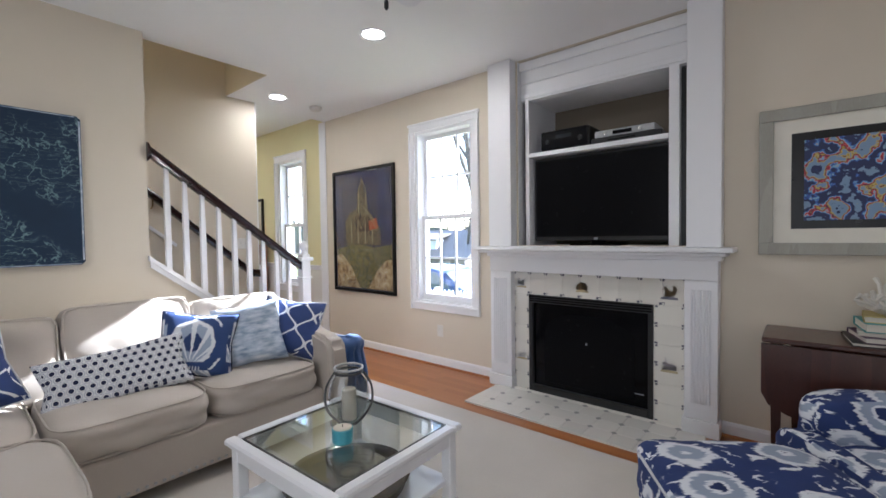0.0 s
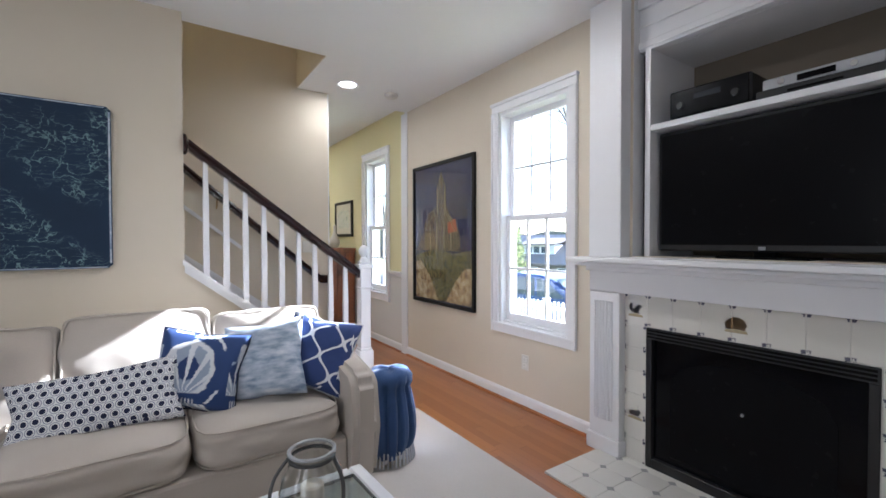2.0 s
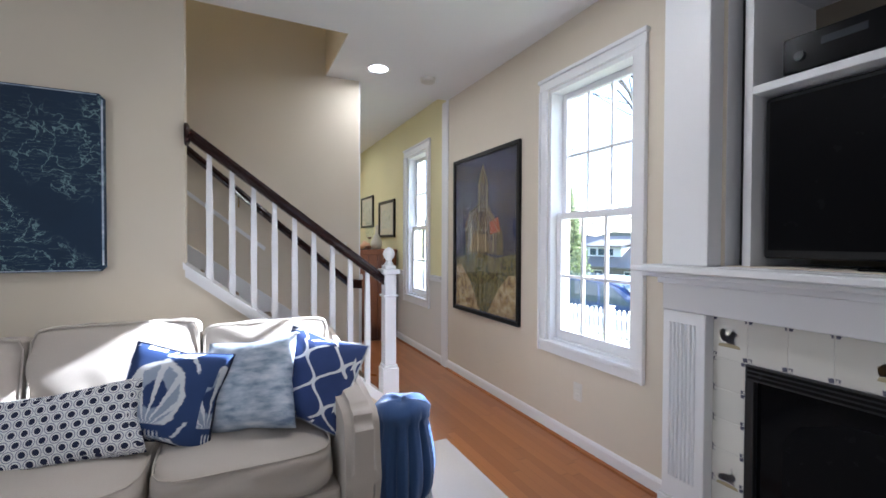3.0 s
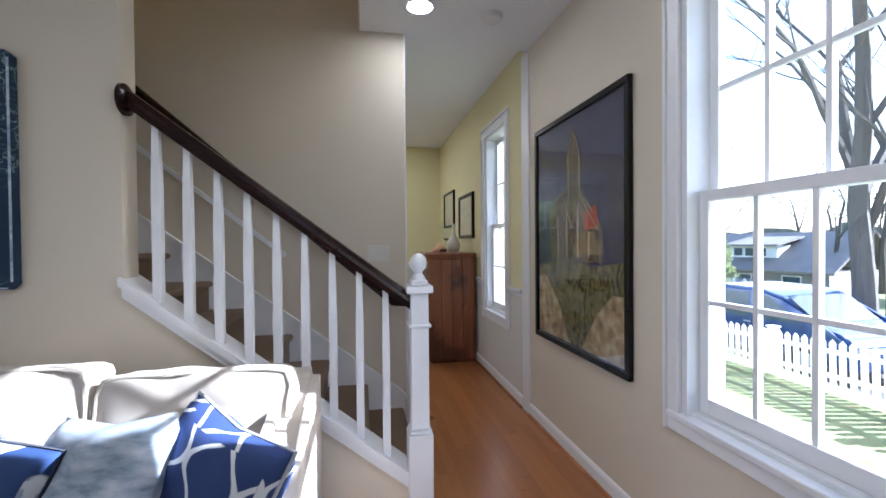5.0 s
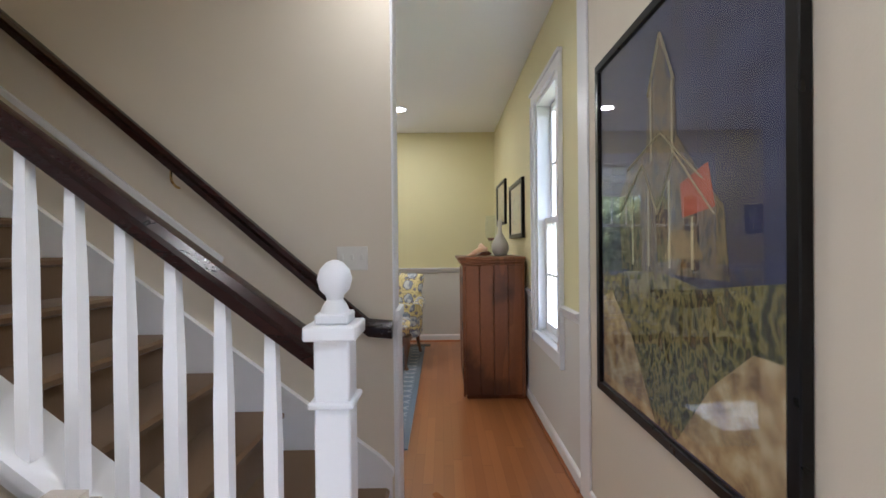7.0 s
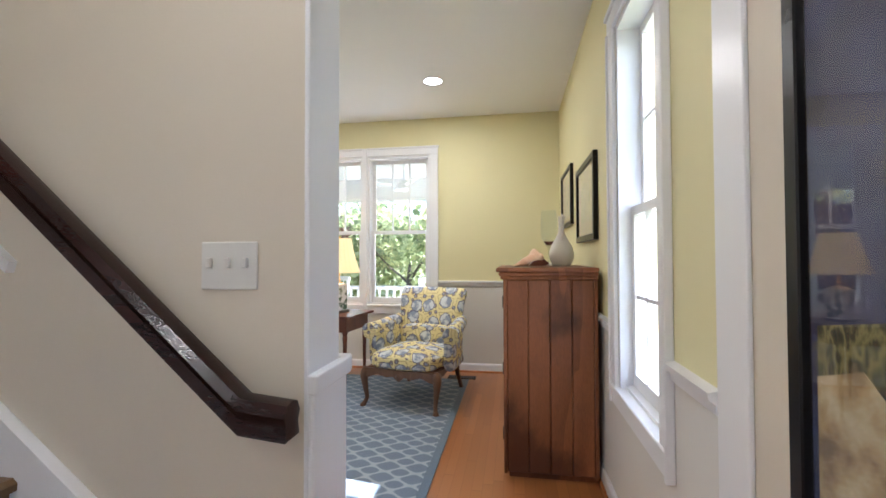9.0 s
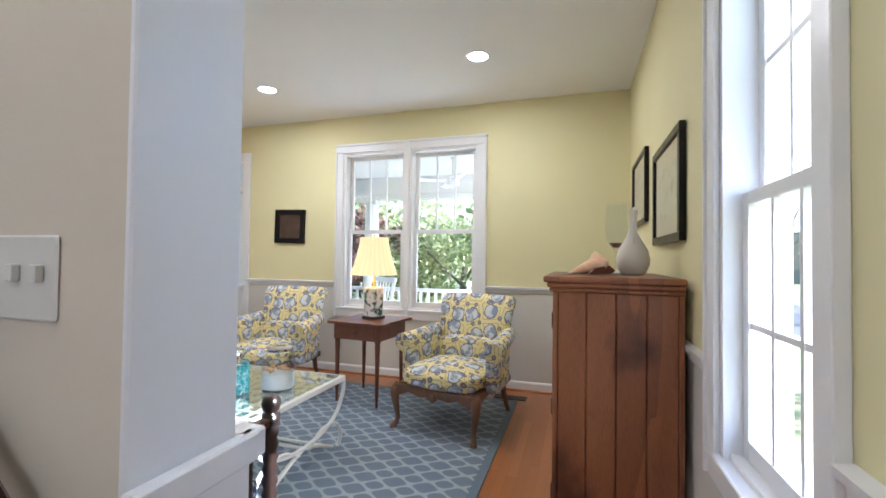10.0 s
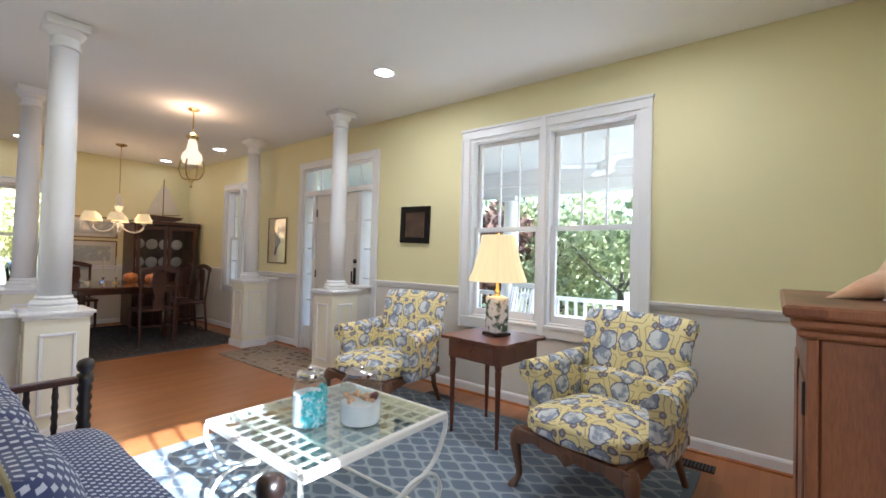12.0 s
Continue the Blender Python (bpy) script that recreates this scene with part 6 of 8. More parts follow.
# ceiling fan of the living room
cf = thing("ceiling_fan", (-1.55, 2.25, ZL), "white ceiling fan with a black pull chain knob", "ceiling fan")
part("canopy", lathe([(0.02, 2.62), (0.05, 2.66), (0.065, 2.739)], 24, at(-1.45, 2.15, 0)), MAT["white"], cf, smooth=True)
part("rod", lathe([(0.012, 2.5), (0.012, 2.64)], 12, at(-1.45, 2.15, 0)), MAT["white"], cf)
part("motor", lathe([(0.06, 2.40), (0.11, 2.42), (0.12, 2.47), (0.09, 2.51), (0.03, 2.53)], 28, at(-1.45, 2.15, 0)), MAT["white"], cf, smooth=True)
for k in range(5):
    a = radians(20 + 72 * k)
    bm = prism([(0.16, -0.045), (0.56, -0.065), (0.60, -0.04), (0.60, 0.04), (0.56, 0.065), (0.16, 0.045)], "z", -0.004, 0.004)
    bm.transform(pose(-1.45, 2.15, 2.44, 0, 0, math.degrees(a)) @ pose(0, 0, 0, 10, 0, 0))
    part("blade", bm, MAT["white"], cf)
part("pull_chain", tube([(-1.89, 2.09, 2.44), (-1.89, 2.09, 2.30)], 0.002, 5), MAT["black"], cf)
part("pull_knob", lathe([(0.004, 2.27), (0.010, 2.28), (0.010, 2.305), (0.004, 2.315)], 12, at(-1.89, 2.09, 0)), MAT["black"], cf, smooth=True)

# ---- sitting room ----
r1 = tagged(new("area_rug"), "grey-blue trellis patterned rug with a plain border on the oak floor", "rug")
part("rug_field", box(-8.40, -5.75, 0.35, 2.98, 0.0, 0.011, 0.003), MAT["rug_blue"], r1)
MAT["rug_edge"] = fabric("rug_border", (0.14, 0.19, 0.25), 200)
part("rug_border", boxes([(-8.45, -8.40, 0.30, 3.03, 0, 0.0105), (-5.75, -5.70, 0.30, 3.03, 0, 0.0105), (-8.40, -5.75, 0.30, 0.35, 0, 0.0105), (-8.40, -5.75, 2.98, 3.03, 0, 0.0105)]), MAT["rug_edge"], r1)
r2 = tagged(new("foyer_rug"), "olive and rust patterned rug by the front door", "rug")
part("rug_field", box(-8.66, -7.88, -2.08, -0.22, 0.0, 0.009), MAT["rug_foyer"], r2)
MAT["rug_border_dark"] = fabric("dark_rug_border", (0.012, 0.012, 0.016), 200)
r3 = tagged(new("dining_rug"), "dark floral rug under the dining table", "rug")
part("rug_field", box(-8.45, -6.1, -5.2, -2.66, 0.0, 0.01), MAT["rug_dark"], r3)
part("rug_border", boxes([(-8.50, -8.45, -5.25, -2.61, 0, 0.009), (-6.1, -6.05, -5.25, -2.61, 0, 0.009), (-8.45, -6.1, -2.66, -2.61, 0, 0.009)]), MAT["rug_border_dark"], r3)

cup = thing("tall_cupboard", (-6.9, 3.76, 0), "stained knotty pine cupboard with a stepped cornice, standing against the wall", "cupboard")
C0, C1, CY0, CY1 = -7.25, -6.565, 3.43, 3.95
for k in range(4):
    y0, y1 = CY0 + 0.02 + (CY1 - CY0 - 0.04) * k / 4, CY0 + 0.02 + (CY1 - CY0 - 0.04) * (k + 1) / 4
    part("side_board", box(C1 - 0.022, C1, y0 + 0.0015, y1 - 0.0015, 0.04, 1.13, 0.004), MAT["pine"], cup)
part("post", box(C1 - 0.02, C1 + 0.006, CY0, CY0 + 0.02, 0.03, 1.13, 0.003), MAT["pine"], cup)
part("post", box(C1 - 0.02, C1 + 0.004, CY1 - 0.02, CY1, 0.03, 1.13, 0.003), MAT["pine"], cup)
part("carcass", boxes([(C0, C1 - 0.024, CY0 + 0.02, CY1, 0.05, 1.13), (C0 + 0.03, C1 - 0.03, CY0 + 0.03, CY1, 0, 0.05)]), MAT["pine"], cup)
for a, b in ((C0 + 0.01, (C0 + C1) / 2 - 0.002), ((C0 + C1) / 2 + 0.002, C1 - 0.022)):
    d = part("door", boxes([(a, b, CY0 + 0.004, CY0 + 0.02, 0.08, 1.10)], 0.003), MAT["pine"], cup)
    part("door_panel", boxes([(a + 0.06, b - 0.06, CY0 - 0.002, CY0 + 0.004, 0.16, 1.02)], 0.004), MAT["pine"], d)
for z in (0.25, 0.62, 1.0):
    part("hinge", box(C1 - 0.03, C1 - 0.012, CY0 - 0.006, CY0 + 0.004, z - 0.035, z + 0.035, 0.002), MAT["black"], cup)
for nm, g, z0, z1 in (("cornice", 0.0, 1.13, 1.15), ("cornice", 0.010, 1.15, 1.172), ("top_board", 0.024, 1.172, 1.198)):
    part(nm, box(C0 - 0.02 - g, C1 + 0.015 + g, CY0 - 0.015 - g, CY1 + 0.002, z0, z1, 0.006), MAT["pine"], cup)

jug = thing("vase", (0, 0, 0), "crackled white long-necked jug with a loop handle", "vase", local=True)
jug.matrix_world = pose(-6.97, 3.80, 1.198) @ Matrix.Scale(1.03, 4)
part("body", lathe([(0.045, 0), (0.06, 0.012), (0.075, 0.05), (0.078, 0.08), (0.066, 0.125), (0.040, 0.17), (0.020, 0.21), (0.017, 0.25), (0.020, 0.30), (0.026, 0.315)], 32), MAT["ceramic"], jug, smooth=True)
part("handle", tube(smooth_path([(0.018, 0, 0.30), (0.03, 0.0, 0.325), (0.045, 0, 0.30), (0.042, 0, 0.22), (0.05, 0, 0.155)]), 0.006, 8), MAT["ceramic"], jug, smooth=True)
gob = thing("oil_glass", (0, 0, 0), "tall clear glass goblet with dark liquid", "glass", local=True)
gob.matrix_world = pose(-7.08, 3.73, 1.198) @ Matrix.Scale(1.15, 4)
part("bowl", lathe([(0.05, 0), (0.05, 0.004), (0.008, 0.012), (0.007, 0.10), (0.02, 0.12), (0.044, 0.16), (0.05, 0.22), (0.045, 0.30), (0.042, 0.33)], 28, cap=False), MAT["jar"], gob, smooth=True)
part("liquid", lathe([(0.012, 0.122), (0.030, 0.140), (0.030, 0.144)], 20), MAT["shell_dark"], gob, smooth=True)
part("base", lathe([(0.05, 0), (0.05, 0.006), (0.010, 0.02)], 20), MAT["ceramic"], gob, smooth=True)
cs = thing("conch_shell", (0, 0, 0), "peach and white conch shell lying on the cupboard", "shell", local=True)
cs.matrix_world = pose(-6.93, 3.60, 1.198, 0, 0, 127)
bm = bmesh.new()
rings = []
for i in range(30):
    t = i / 29
    x = -0.15 + 0.27 * t
    r = 0.004 + 0.050 * (t / 0.68) ** 1.1 if t < 0.68 else 0.004 + 0.050 * (1 - ((t - 0.68) / 0.34) ** 1.4)
    r *= 1 + 0.07 * math.sin(t * 60)
    ring = []
    for k in range(28):
        a = 2 * math.pi * k / 28
        knob = 1 + 0.9 * max(0, math.cos(a - 1.45)) ** 7 * math.exp(-((t - 0.70) / 0.05) ** 2) + 0.6 * max(0, math.cos(a - 2.6)) ** 8 * math.exp(-((t - 0.66) / 0.05) ** 2) + 0.5 * max(0, math.cos(a - 0.4)) ** 8 * math.exp(-((t - 0.74) / 0.05) ** 2)
        lip = 1 + 0.7 * max(0, math.cos(a + 0.35)) ** 3 * math.sin(math.pi * min(1, t / 0.8))
        ring.append(bm.verts.new((x, r * knob * lip * 1.2 * math.cos(a), max(0.003, 0.036 * min(1, t / 0.5) + r * knob * math.sin(a) * 0.85))))
    rings.append(ring)
for a, b in zip(rings, rings[1:]):
    for k in range(28):
        bm.faces.new((a[k], a[(k + 1) % 28], b[(k + 1) % 28], b[k]))
bm.faces.new(rings[0]); bm.faces.new(rings[-1])
part("body", bm, MAT["shell"], cs, smooth="all")
part("mouth", prism([(-0.07, 0.004), (0.06, 0.004), (0.09, 0.02), (0.05, 0.045), (-0.03, 0.035)], "y", -0.075, -0.058), MAT["shell_dark"], cs)

# armchairs
def armchair():
    th = thing("armchair", (0, 0, 0), "yellow floral upholstered armchair with rolled arms and carved walnut legs", "armchair", "floral armchairs", local=True)
    F = MAT["floral"]
    bm = cushion(0.62, 0.66, 0.17, 16, 5, 0.5, 2)
    bm.transform(at(0, -0.05, 0.385))
    part("seat", bm, F, th, smooth="all", uv=True)
    # back: a curved slab with a rolled head
    prof = [(0.25, 0.40), (0.27, 0.55), (0.30, 0.75), (0.34, 0.90), (0.40, 0.955), (0.455, 0.93), (0.46, 0.885), (0.425, 0.86), (0.40, 0.80), (0.37, 0.60), (0.36, 0.34)]
    bm = bmesh.new()
    cols = []
    for i in range(15):
        u = -1 + 2 * i / 14
        wide = 0.315
        col = []
        for y, z in prof:
            x = u * wide * (0.93 + 0.12 * max(0, (z - 0.55)) / 0.4)
            puff = 0.03 * (1 - u * u) * (1 if y < 0.33 and 0.42 < z < 0.9 else 0)
            col.append(bm.verts.new((x, y - puff + 0.02 * u * u * -1, z + 0.012 * (1 - u ** 4) * (z > 0.9))))
        cols.append(col)
    for a, b in zip(cols, cols[1:]):
        for k in range(len(prof)):
            bm.faces.new((a[k], a[(k + 1) % len(prof)], b[(k + 1) % len(prof)], b[k]))
    bm.faces.new(cols[0]); bm.faces.new(cols[-1][::-1])
    part("backrest", bm, F, th, smooth="all", uv=True)
    bm = cushion(0.56, 0.14, 0.20, 10, 4, 0.1, 5)
    bm.transform(pose(0, 0.22, 0.52, -6, 0, 0))
    part("lower_back", bm, F, th, smooth="all", uv=True)
    for sx in (-1, 1):
        pts = smooth_path([(sx * 0.30, 0.34, 0.66), (sx * 0.335, 0.20, 0.645), (sx * 0.36, 0.0, 0.62), (sx * 0.385, -0.14, 0.605), (sx * 0.39, -0.19, 0.60)], 5)
        n = len(pts)
        part("arm_roll", tube(pts, [0.055 + 0.020 * k / n for k in range(n)], 14), F, th, smooth=True, uv=True)
        bm = cushion(0.10, 0.42, 0.34, 8, 6, 0.0)
        bm.transform(pose(sx * 0.335, 0.03, 0.46, 0, 0, sx * 8))
        part("arm_side", bm, F, th, smooth="all", uv=True)
        leg = tube(smooth_path([(sx * 0.31, -0.33, 0.32), (sx * 0.335, -0.355, 0.26), (sx * 0.325, -0.35, 0.15), (sx * 0.315, -0.345, 0.07), (sx * 0.33, -0.375, 0.02), (sx * 0.335, -0.385, 0.0)], 4), [0.036, 0.038, 0.04, 0.04, 0.036, 0.032, 0.028, 0.025, 0.023, 0.021, 0.019, 0.018, 0.018, 0.017, 0.018, 0.02, 0.024, 0.026, 0.026, 0.024, 0.024], 10)
        part("leg", leg, MAT["walnut"], th, "carved walnut cabriole leg", smooth=True)
        part("leg", tube([(sx * 0.26, 0.30, 0.34), (sx * 0.265, 0.33, 0.16), (sx * 0.28, 0.40, 0.0)], [0.026, 0.022, 0.018], 8), MAT["walnut"], th, "carved walnut cabriole leg", smooth=True)
        part("side_rail", prism([(-0.33, 0.33), (0.32, 0.33), (0.32, 0.285), (0.1, 0.27), (-0.1, 0.29), (-0.25, 0.265), (-0.33, 0.24)], "x", sx * 0.315 - 0.012, sx * 0.315 + 0.012), MAT["walnut"], th)
    front = [(-0.33, 0.33), (0.33, 0.33), (0.33, 0.25), (0.28, 0.255), (0.20, 0.285), (0.12, 0.265), (0.05, 0.275), (0.0, 0.235), (-0.05, 0.275), (-0.12, 0.265), (-0.20, 0.285), (-0.28, 0.255), (-0.33, 0.25)]
    part("front_rail", prism(front, "y", -0.375, -0.345), MAT["walnut"], th, "scalloped carved walnut seat rail")
    part("carved_boss", lathe([(0.03, 0), (0.024, 0.008), (0.008, 0.014)], 12, at(0, -0.372, 0.275) @ pose(0, 0, 0, 90, 0, 0)), MAT["walnut"], th)
    part("bottom", box(-0.30, 0.30, -0.34, 0.32, 0.29, 0.34, 0.004), MAT["walnut"], th)
    return th
ac = armchair()
ac.matrix_world = pose(-7.86, 2.63, 0.0, 0, 0, 78)
copy_thing(ac, pose(-7.98, 0.78, 0.0, 0, 0, 93))

st = thing("side_table", (0, 0, 0), "cherry side table with one drawer and thin turned legs", "table", local=True)
st.matrix_world = pose(-8.10, 1.75, 0.0, 0, 0, 84)
top = [(-0.29, -0.25), (-0.25, -0.29), (-0.15, -0.275), (0, -0.285), (0.15, -0.275), (0.25, -0.29), (0.29, -0.25), (0.275, -0.12), (0.285, 0), (0.275, 0.12), (0.29, 0.25), (0.25, 0.29), (-0.25, 0.29), (-0.29, 0.25), (-0.275, 0.12), (-0.285, 0), (-0.275, -0.12)]
part("tabletop", prism(top, "z", 0.695, 0.715), MAT["cherry"], st)
part("frame", box(-0.23, 0.23, -0.23, 0.23, 0.56, 0.694, 0.003), MAT["cherry"], st)
dr = part("drawer", box(-0.19, 0.19, -0.236, -0.229, 0.575, 0.68, 0.003), MAT["cherry"], st)
part("knob", lathe([(0.006, 0), (0.014, 0.012), (0.010, 0.02)], 14, at(0, -0.236, 0.63) @ pose(0, 0, 0, 90, 0, 0)), MAT["cherry"], dr, smooth=True)
for a in (-1, 1):
    for b in (-1, 1):
        part("leg", lathe([(0.010, 0), (0.013, 0.03), (0.010, 0.05), (0.014, 0.09), (0.020, 0.45), (0.024, 0.52), (0.018, 0.53), (0.026, 0.545), (0.026, 0.69)], 14, at(a * 0.205, b * 0.205, 0)), MAT["cherry"], st, smooth=True)

lp = thing("table_lamp", (0, 0, 0), "square porcelain lamp painted with leaves, lit pleated cream shade", "lamp", local=True)
lp.matrix_world = pose(-8.13, 1.76, 0.715, 0, 0, 70)
part("foot", box(-0.075, 0.075, -0.075, 0.075, 0, 0.022, 0.004), MAT["black_wood"], lp)
part("body", box(-0.062, 0.062, -0.062, 0.062, 0.022, 0.27, 0.008, 2), MAT["porcelain"], lp)
part("shoulder", lathe([(0.085, 0.27), (0.088, 0.275), (0.05, 0.285), (0.03, 0.29)], 4, pose(0, 0, 0, 0, 0, 45)), MAT["ceramic"], lp)
part("stem", lathe([(0.028, 0.285), (0.018, 0.30), (0.024, 0.32), (0.012, 0.34), (0.010, 0.45)], 14), MAT["brass"], lp, smooth=True)
part("bulb", lathe([(0.012, 0.44), (0.03, 0.48), (0.028, 0.52), (0.01, 0.55)], 14), MAT["bulb"], lp, smooth=True)
part("shade", lathe([(0.215, 0.395), (0.185, 0.48), (0.158, 0.57), (0.135, 0.67), (0.125, 0.735)], 96, flutes=24, depth=0.03, cap=False), MAT["shade"], lp, "pleated cream cloth shade, lit", smooth="all")
part("harp_finial", lathe([(0.004, 0.735), (0.010, 0.75), (0.004, 0.765)], 12), MAT["brass"], lp, smooth=True)
pt = bpy.data.lights.new("table_lamp_bulb", "POINT")
pt.energy, pt.color, pt.shadow_soft_size = 0.6, (1.0, 0.80, 0.52), 0.05
new("table_lamp_bulb", pt).matrix_world = pose(-8.13, 1.76, 1.38)

# iron coffee table
it = thing("iron_table", (-6.75, 1.65, 0), "white painted iron coffee table with lattice top and scrolled legs", "table")
T0, T1, TY0, TY1, TH = -7.20, -6.33, 1.22, 2.03, 0.465
IR = MAT["white_iron"]
part("rim", boxes([(T0, T1, TY0, TY0 + 0.03, TH - 0.035, TH), (T0, T1, TY1 - 0.03, TY1, TH - 0.035, TH), (T0, T0 + 0.03, TY0 + 0.03, TY1 - 0.03, TH - 0.035, TH), (T1 - 0.03, T1, TY0 + 0.03, TY1 - 0.03, TH - 0.035, TH)], 0.004), IR, it)
for k in range(1, 9):
    x = T0 + 0.015 + (T1 - T0 - 0.03) * k / 9
    part("strap", box(x - 0.009, x + 0.009, TY0 + 0.03, TY1 - 0.03, TH - 0.006, TH - 0.001), IR, it)
for k in range(1, 10):
    y = TY0 + 0.015 + (TY1 - TY0 - 0.03) * k / 10
    part("strap", box(T0 + 0.03, T1 - 0.03, y - 0.009, y + 0.009, TH - 0.011, TH - 0.0065), IR, it)
part("glass_sheet", box(T0 + 0.028, T1 - 0.028, TY0 + 0.028, TY1 - 0.028, TH + 0.0005, TH + 0.005), MAT["table_glass"], it)
XM = (T0 + T1) / 2
for y in (TY0 + 0.015, TY1 - 0.015):
    for sg in (-1, 1):
        e = (T1 - T0) / 2
        pts = smooth_path([(XM + sg * e, y, TH - 0.02), (XM + sg * (e - 0.01), y, TH - 0.11), (XM + sg * (e - 0.10), y, 0.23), (XM + sg * 0.16, y, 0.165), (XM, y, 0.15), (XM - sg * 0.16, y, 0.10), (XM - sg * 0.30, y, 0.035)], 6)
        part("leg_scroll", tube(pts, 0.0135, 8, flat=0.8), IR, it, smooth=True)
        pts = smooth_path([(XM + sg * 0.05, y, 0.125), (XM + sg * 0.18, y, 0.19), (XM + sg * 0.33, y, 0.18), (XM + sg * 0.40, y, 0.10), (XM + sg * 0.385, y, 0.03), (XM + sg * 0.36, y, 0.013)], 6)
        part("foot_scroll", tube(pts, 0.012, 8, flat=0.8), IR, it, smooth=True)
part("stretcher", boxes([(XM - 0.008, XM + 0.008, TY0 + 0.03, TY1 - 0.03, 0.142, 0.158), (XM - 0.25, XM - 0.234, TY0 + 0.03, TY1 - 0.03, 0.055, 0.07), (XM + 0.234, XM + 0.25, TY0 + 0.03, TY1 - 0.03, 0.055, 0.07)], 0.003), IR, it)

def jar(x, y, r, h, label, fill, fh):
    j = thing("glass_jar", (0, 0, 0), label, "jar", local=True)
    j.matrix_world = pose(x, y, TH + 0.005)
    part("body", lathe([(r * 0.9, 0.0), (r, 0.015), (r, h * 0.68), (r * 0.9, h * 0.76), (r * 0.66, h * 0.84), (r * 0.62, h * 0.90)], 36, cap=False), MAT["jar"], j, smooth=True)
    part("bottom", lathe([(r * 0.9, 0), (r * 0.9, 0.006)], 28), MAT["jar"], j)
    part("filling", lathe([(r * 0.92, 0.008), (r * 0.95, 0.02), (r * 0.95, fh), (r * 0.5, fh + 0.012), (0.001, fh + 0.006)], 32), MAT[fill], j, "white sand filling", smooth=True)
    lid = part("lid", lathe([(r * 0.74, h * 0.84), (r * 0.82, h * 0.85), (r * 0.82, h * 0.90), (r * 0.74, h * 0.93), (r * 0.45, h * 0.955), (r * 0.1, h * 0.965)], 32), MAT["chrome"], j, "polished chrome lid", smooth=True)
    part("knob", lathe([(0.008, h * 0.96), (0.014, h * 0.98), (0.012, h * 1.0), (0.004, h * 1.01)], 16), MAT["chrome"], lid, smooth=True)
    return j
j1 = jar(-6.62, 1.64, 0.078, 0.27, "glass jar of white sand and aqua sea glass, chrome lid", "salt", 0.15)
bits = bmesh.new()
rng = random.Random(3)
for k in range(520):
    a, rr, z = rng.uniform(0.5, 3.4), 0.0745 * math.sqrt(rng.uniform(0.72, 1.0)), rng.uniform(0.012, 0.168)
    m_ = pose(rr * math.cos(a), rr * math.sin(a), z, rng.uniform(0, 90), rng.uniform(0, 90), 0)
    tmp = bmesh.new()
    bmesh.ops.create_cube(tmp, size=rng.uniform(0.009, 0.016), matrix=m_)
    merge(bits, tmp)
part("sea_glass", bits, MAT["aqua"], j1, "aqua sea glass pieces", kind="stuff")
j2 = jar(-6.80, 1.80, 0.098, 0.27, "wide glass jar of white sand and shells, chrome lid", "salt", 0.10)
bits = bmesh.new()
for k in range(26):
    a, rr = rng.uniform(0, 6.28), 0.082 * math.sqrt(rng.uniform(0, 1.0))
    merge(bits, lathe([(0.003, -0.01), (0.013, -0.003), (0.011, 0.006), (0.002, 0.014)], 8, pose(rr * math.cos(a), rr * math.sin(a), 0.118, rng.uniform(0, 90), rng.uniform(0, 90), 0)))
part("shells", bits, MAT["shell"], j2, "small brown shells", kind="stuff")
part("snail_shell", lathe([(0.004, -0.02), (0.024, -0.01), (0.026, 0.004), (0.006, 0.02)], 14, pose(-0.03, 0.06, 0.13, 60, 20, 0)), MAT["shell_dark"], j2, smooth=True)

# settee
MAT["cord"] = fabric("olive_gold_cord", (0.30, 0.26, 0.12), 300)
se = thing("settee", (-5.65, 1.6, 0), "dark bobbin-turned wooden settee with navy lozenge-woven cushions", "settee")
SX0, SX1, SY0, SY1 = -5.96, -5.36, 0.80, 2.44
def turned(x, y, z0, z1, r, name="post", bob=8, ball=False, mat="black_wood", parent=se):
    pr = [(r * 0.8, z0)]
    h = z1 - z0
    n = int(h / 0.022)
    for k in range(1, n):
        t = k / n
        pr.append((r * (0.78 + 0.26 * (k % 2)), z0 + h * t))
    pr.append((r * 0.8, z1))
    if ball:
        pr += [(r * 1.15, z1 + 0.005), (r * 1.15, z1 + 0.045), (r * 0.6, z1 + 0.05), (r * 1.05, z1 + 0.062), (r * 1.25, z1 + 0.085), (r * 1.0, z1 + 0.108), (r * 0.3, z1 + 0.118)]
    return part(name, lathe(pr, 16, at(x, y, 0)), MAT[mat], parent, smooth="all")
for y in (SY0, SY1):
    turned(SX0, y, 0.0, 0.635, 0.029, "front_post", ball=True)
    turned(SX1 + 0.04, y, 0.0, 0.86, 0.027, "back_post", ball=True)
    part("arm_rail", box(SX0 + 0.026, SX1 + 0.02, y - 0.022, y + 0.022, 0.642, 0.672, 0.006), MAT["dark_wood"], se)
    part("side_rail", box(SX0 + 0.02, SX1 + 0.02, y - 0.015, y + 0.015, 0.27, 0.34, 0.004), MAT["black_wood"], se)
    for k in range(1, 6):
        turned(SX0 + (SX1 - SX0) * k / 6.3 + 0.01, y, 0.34, 0.642, 0.013, "spindle")
part("front_rail", box(SX0 - 0.012, SX0 + 0.016, SY0 + 0.02, SY1 - 0.02, 0.25, 0.34, 0.004), MAT["black_wood"], se)
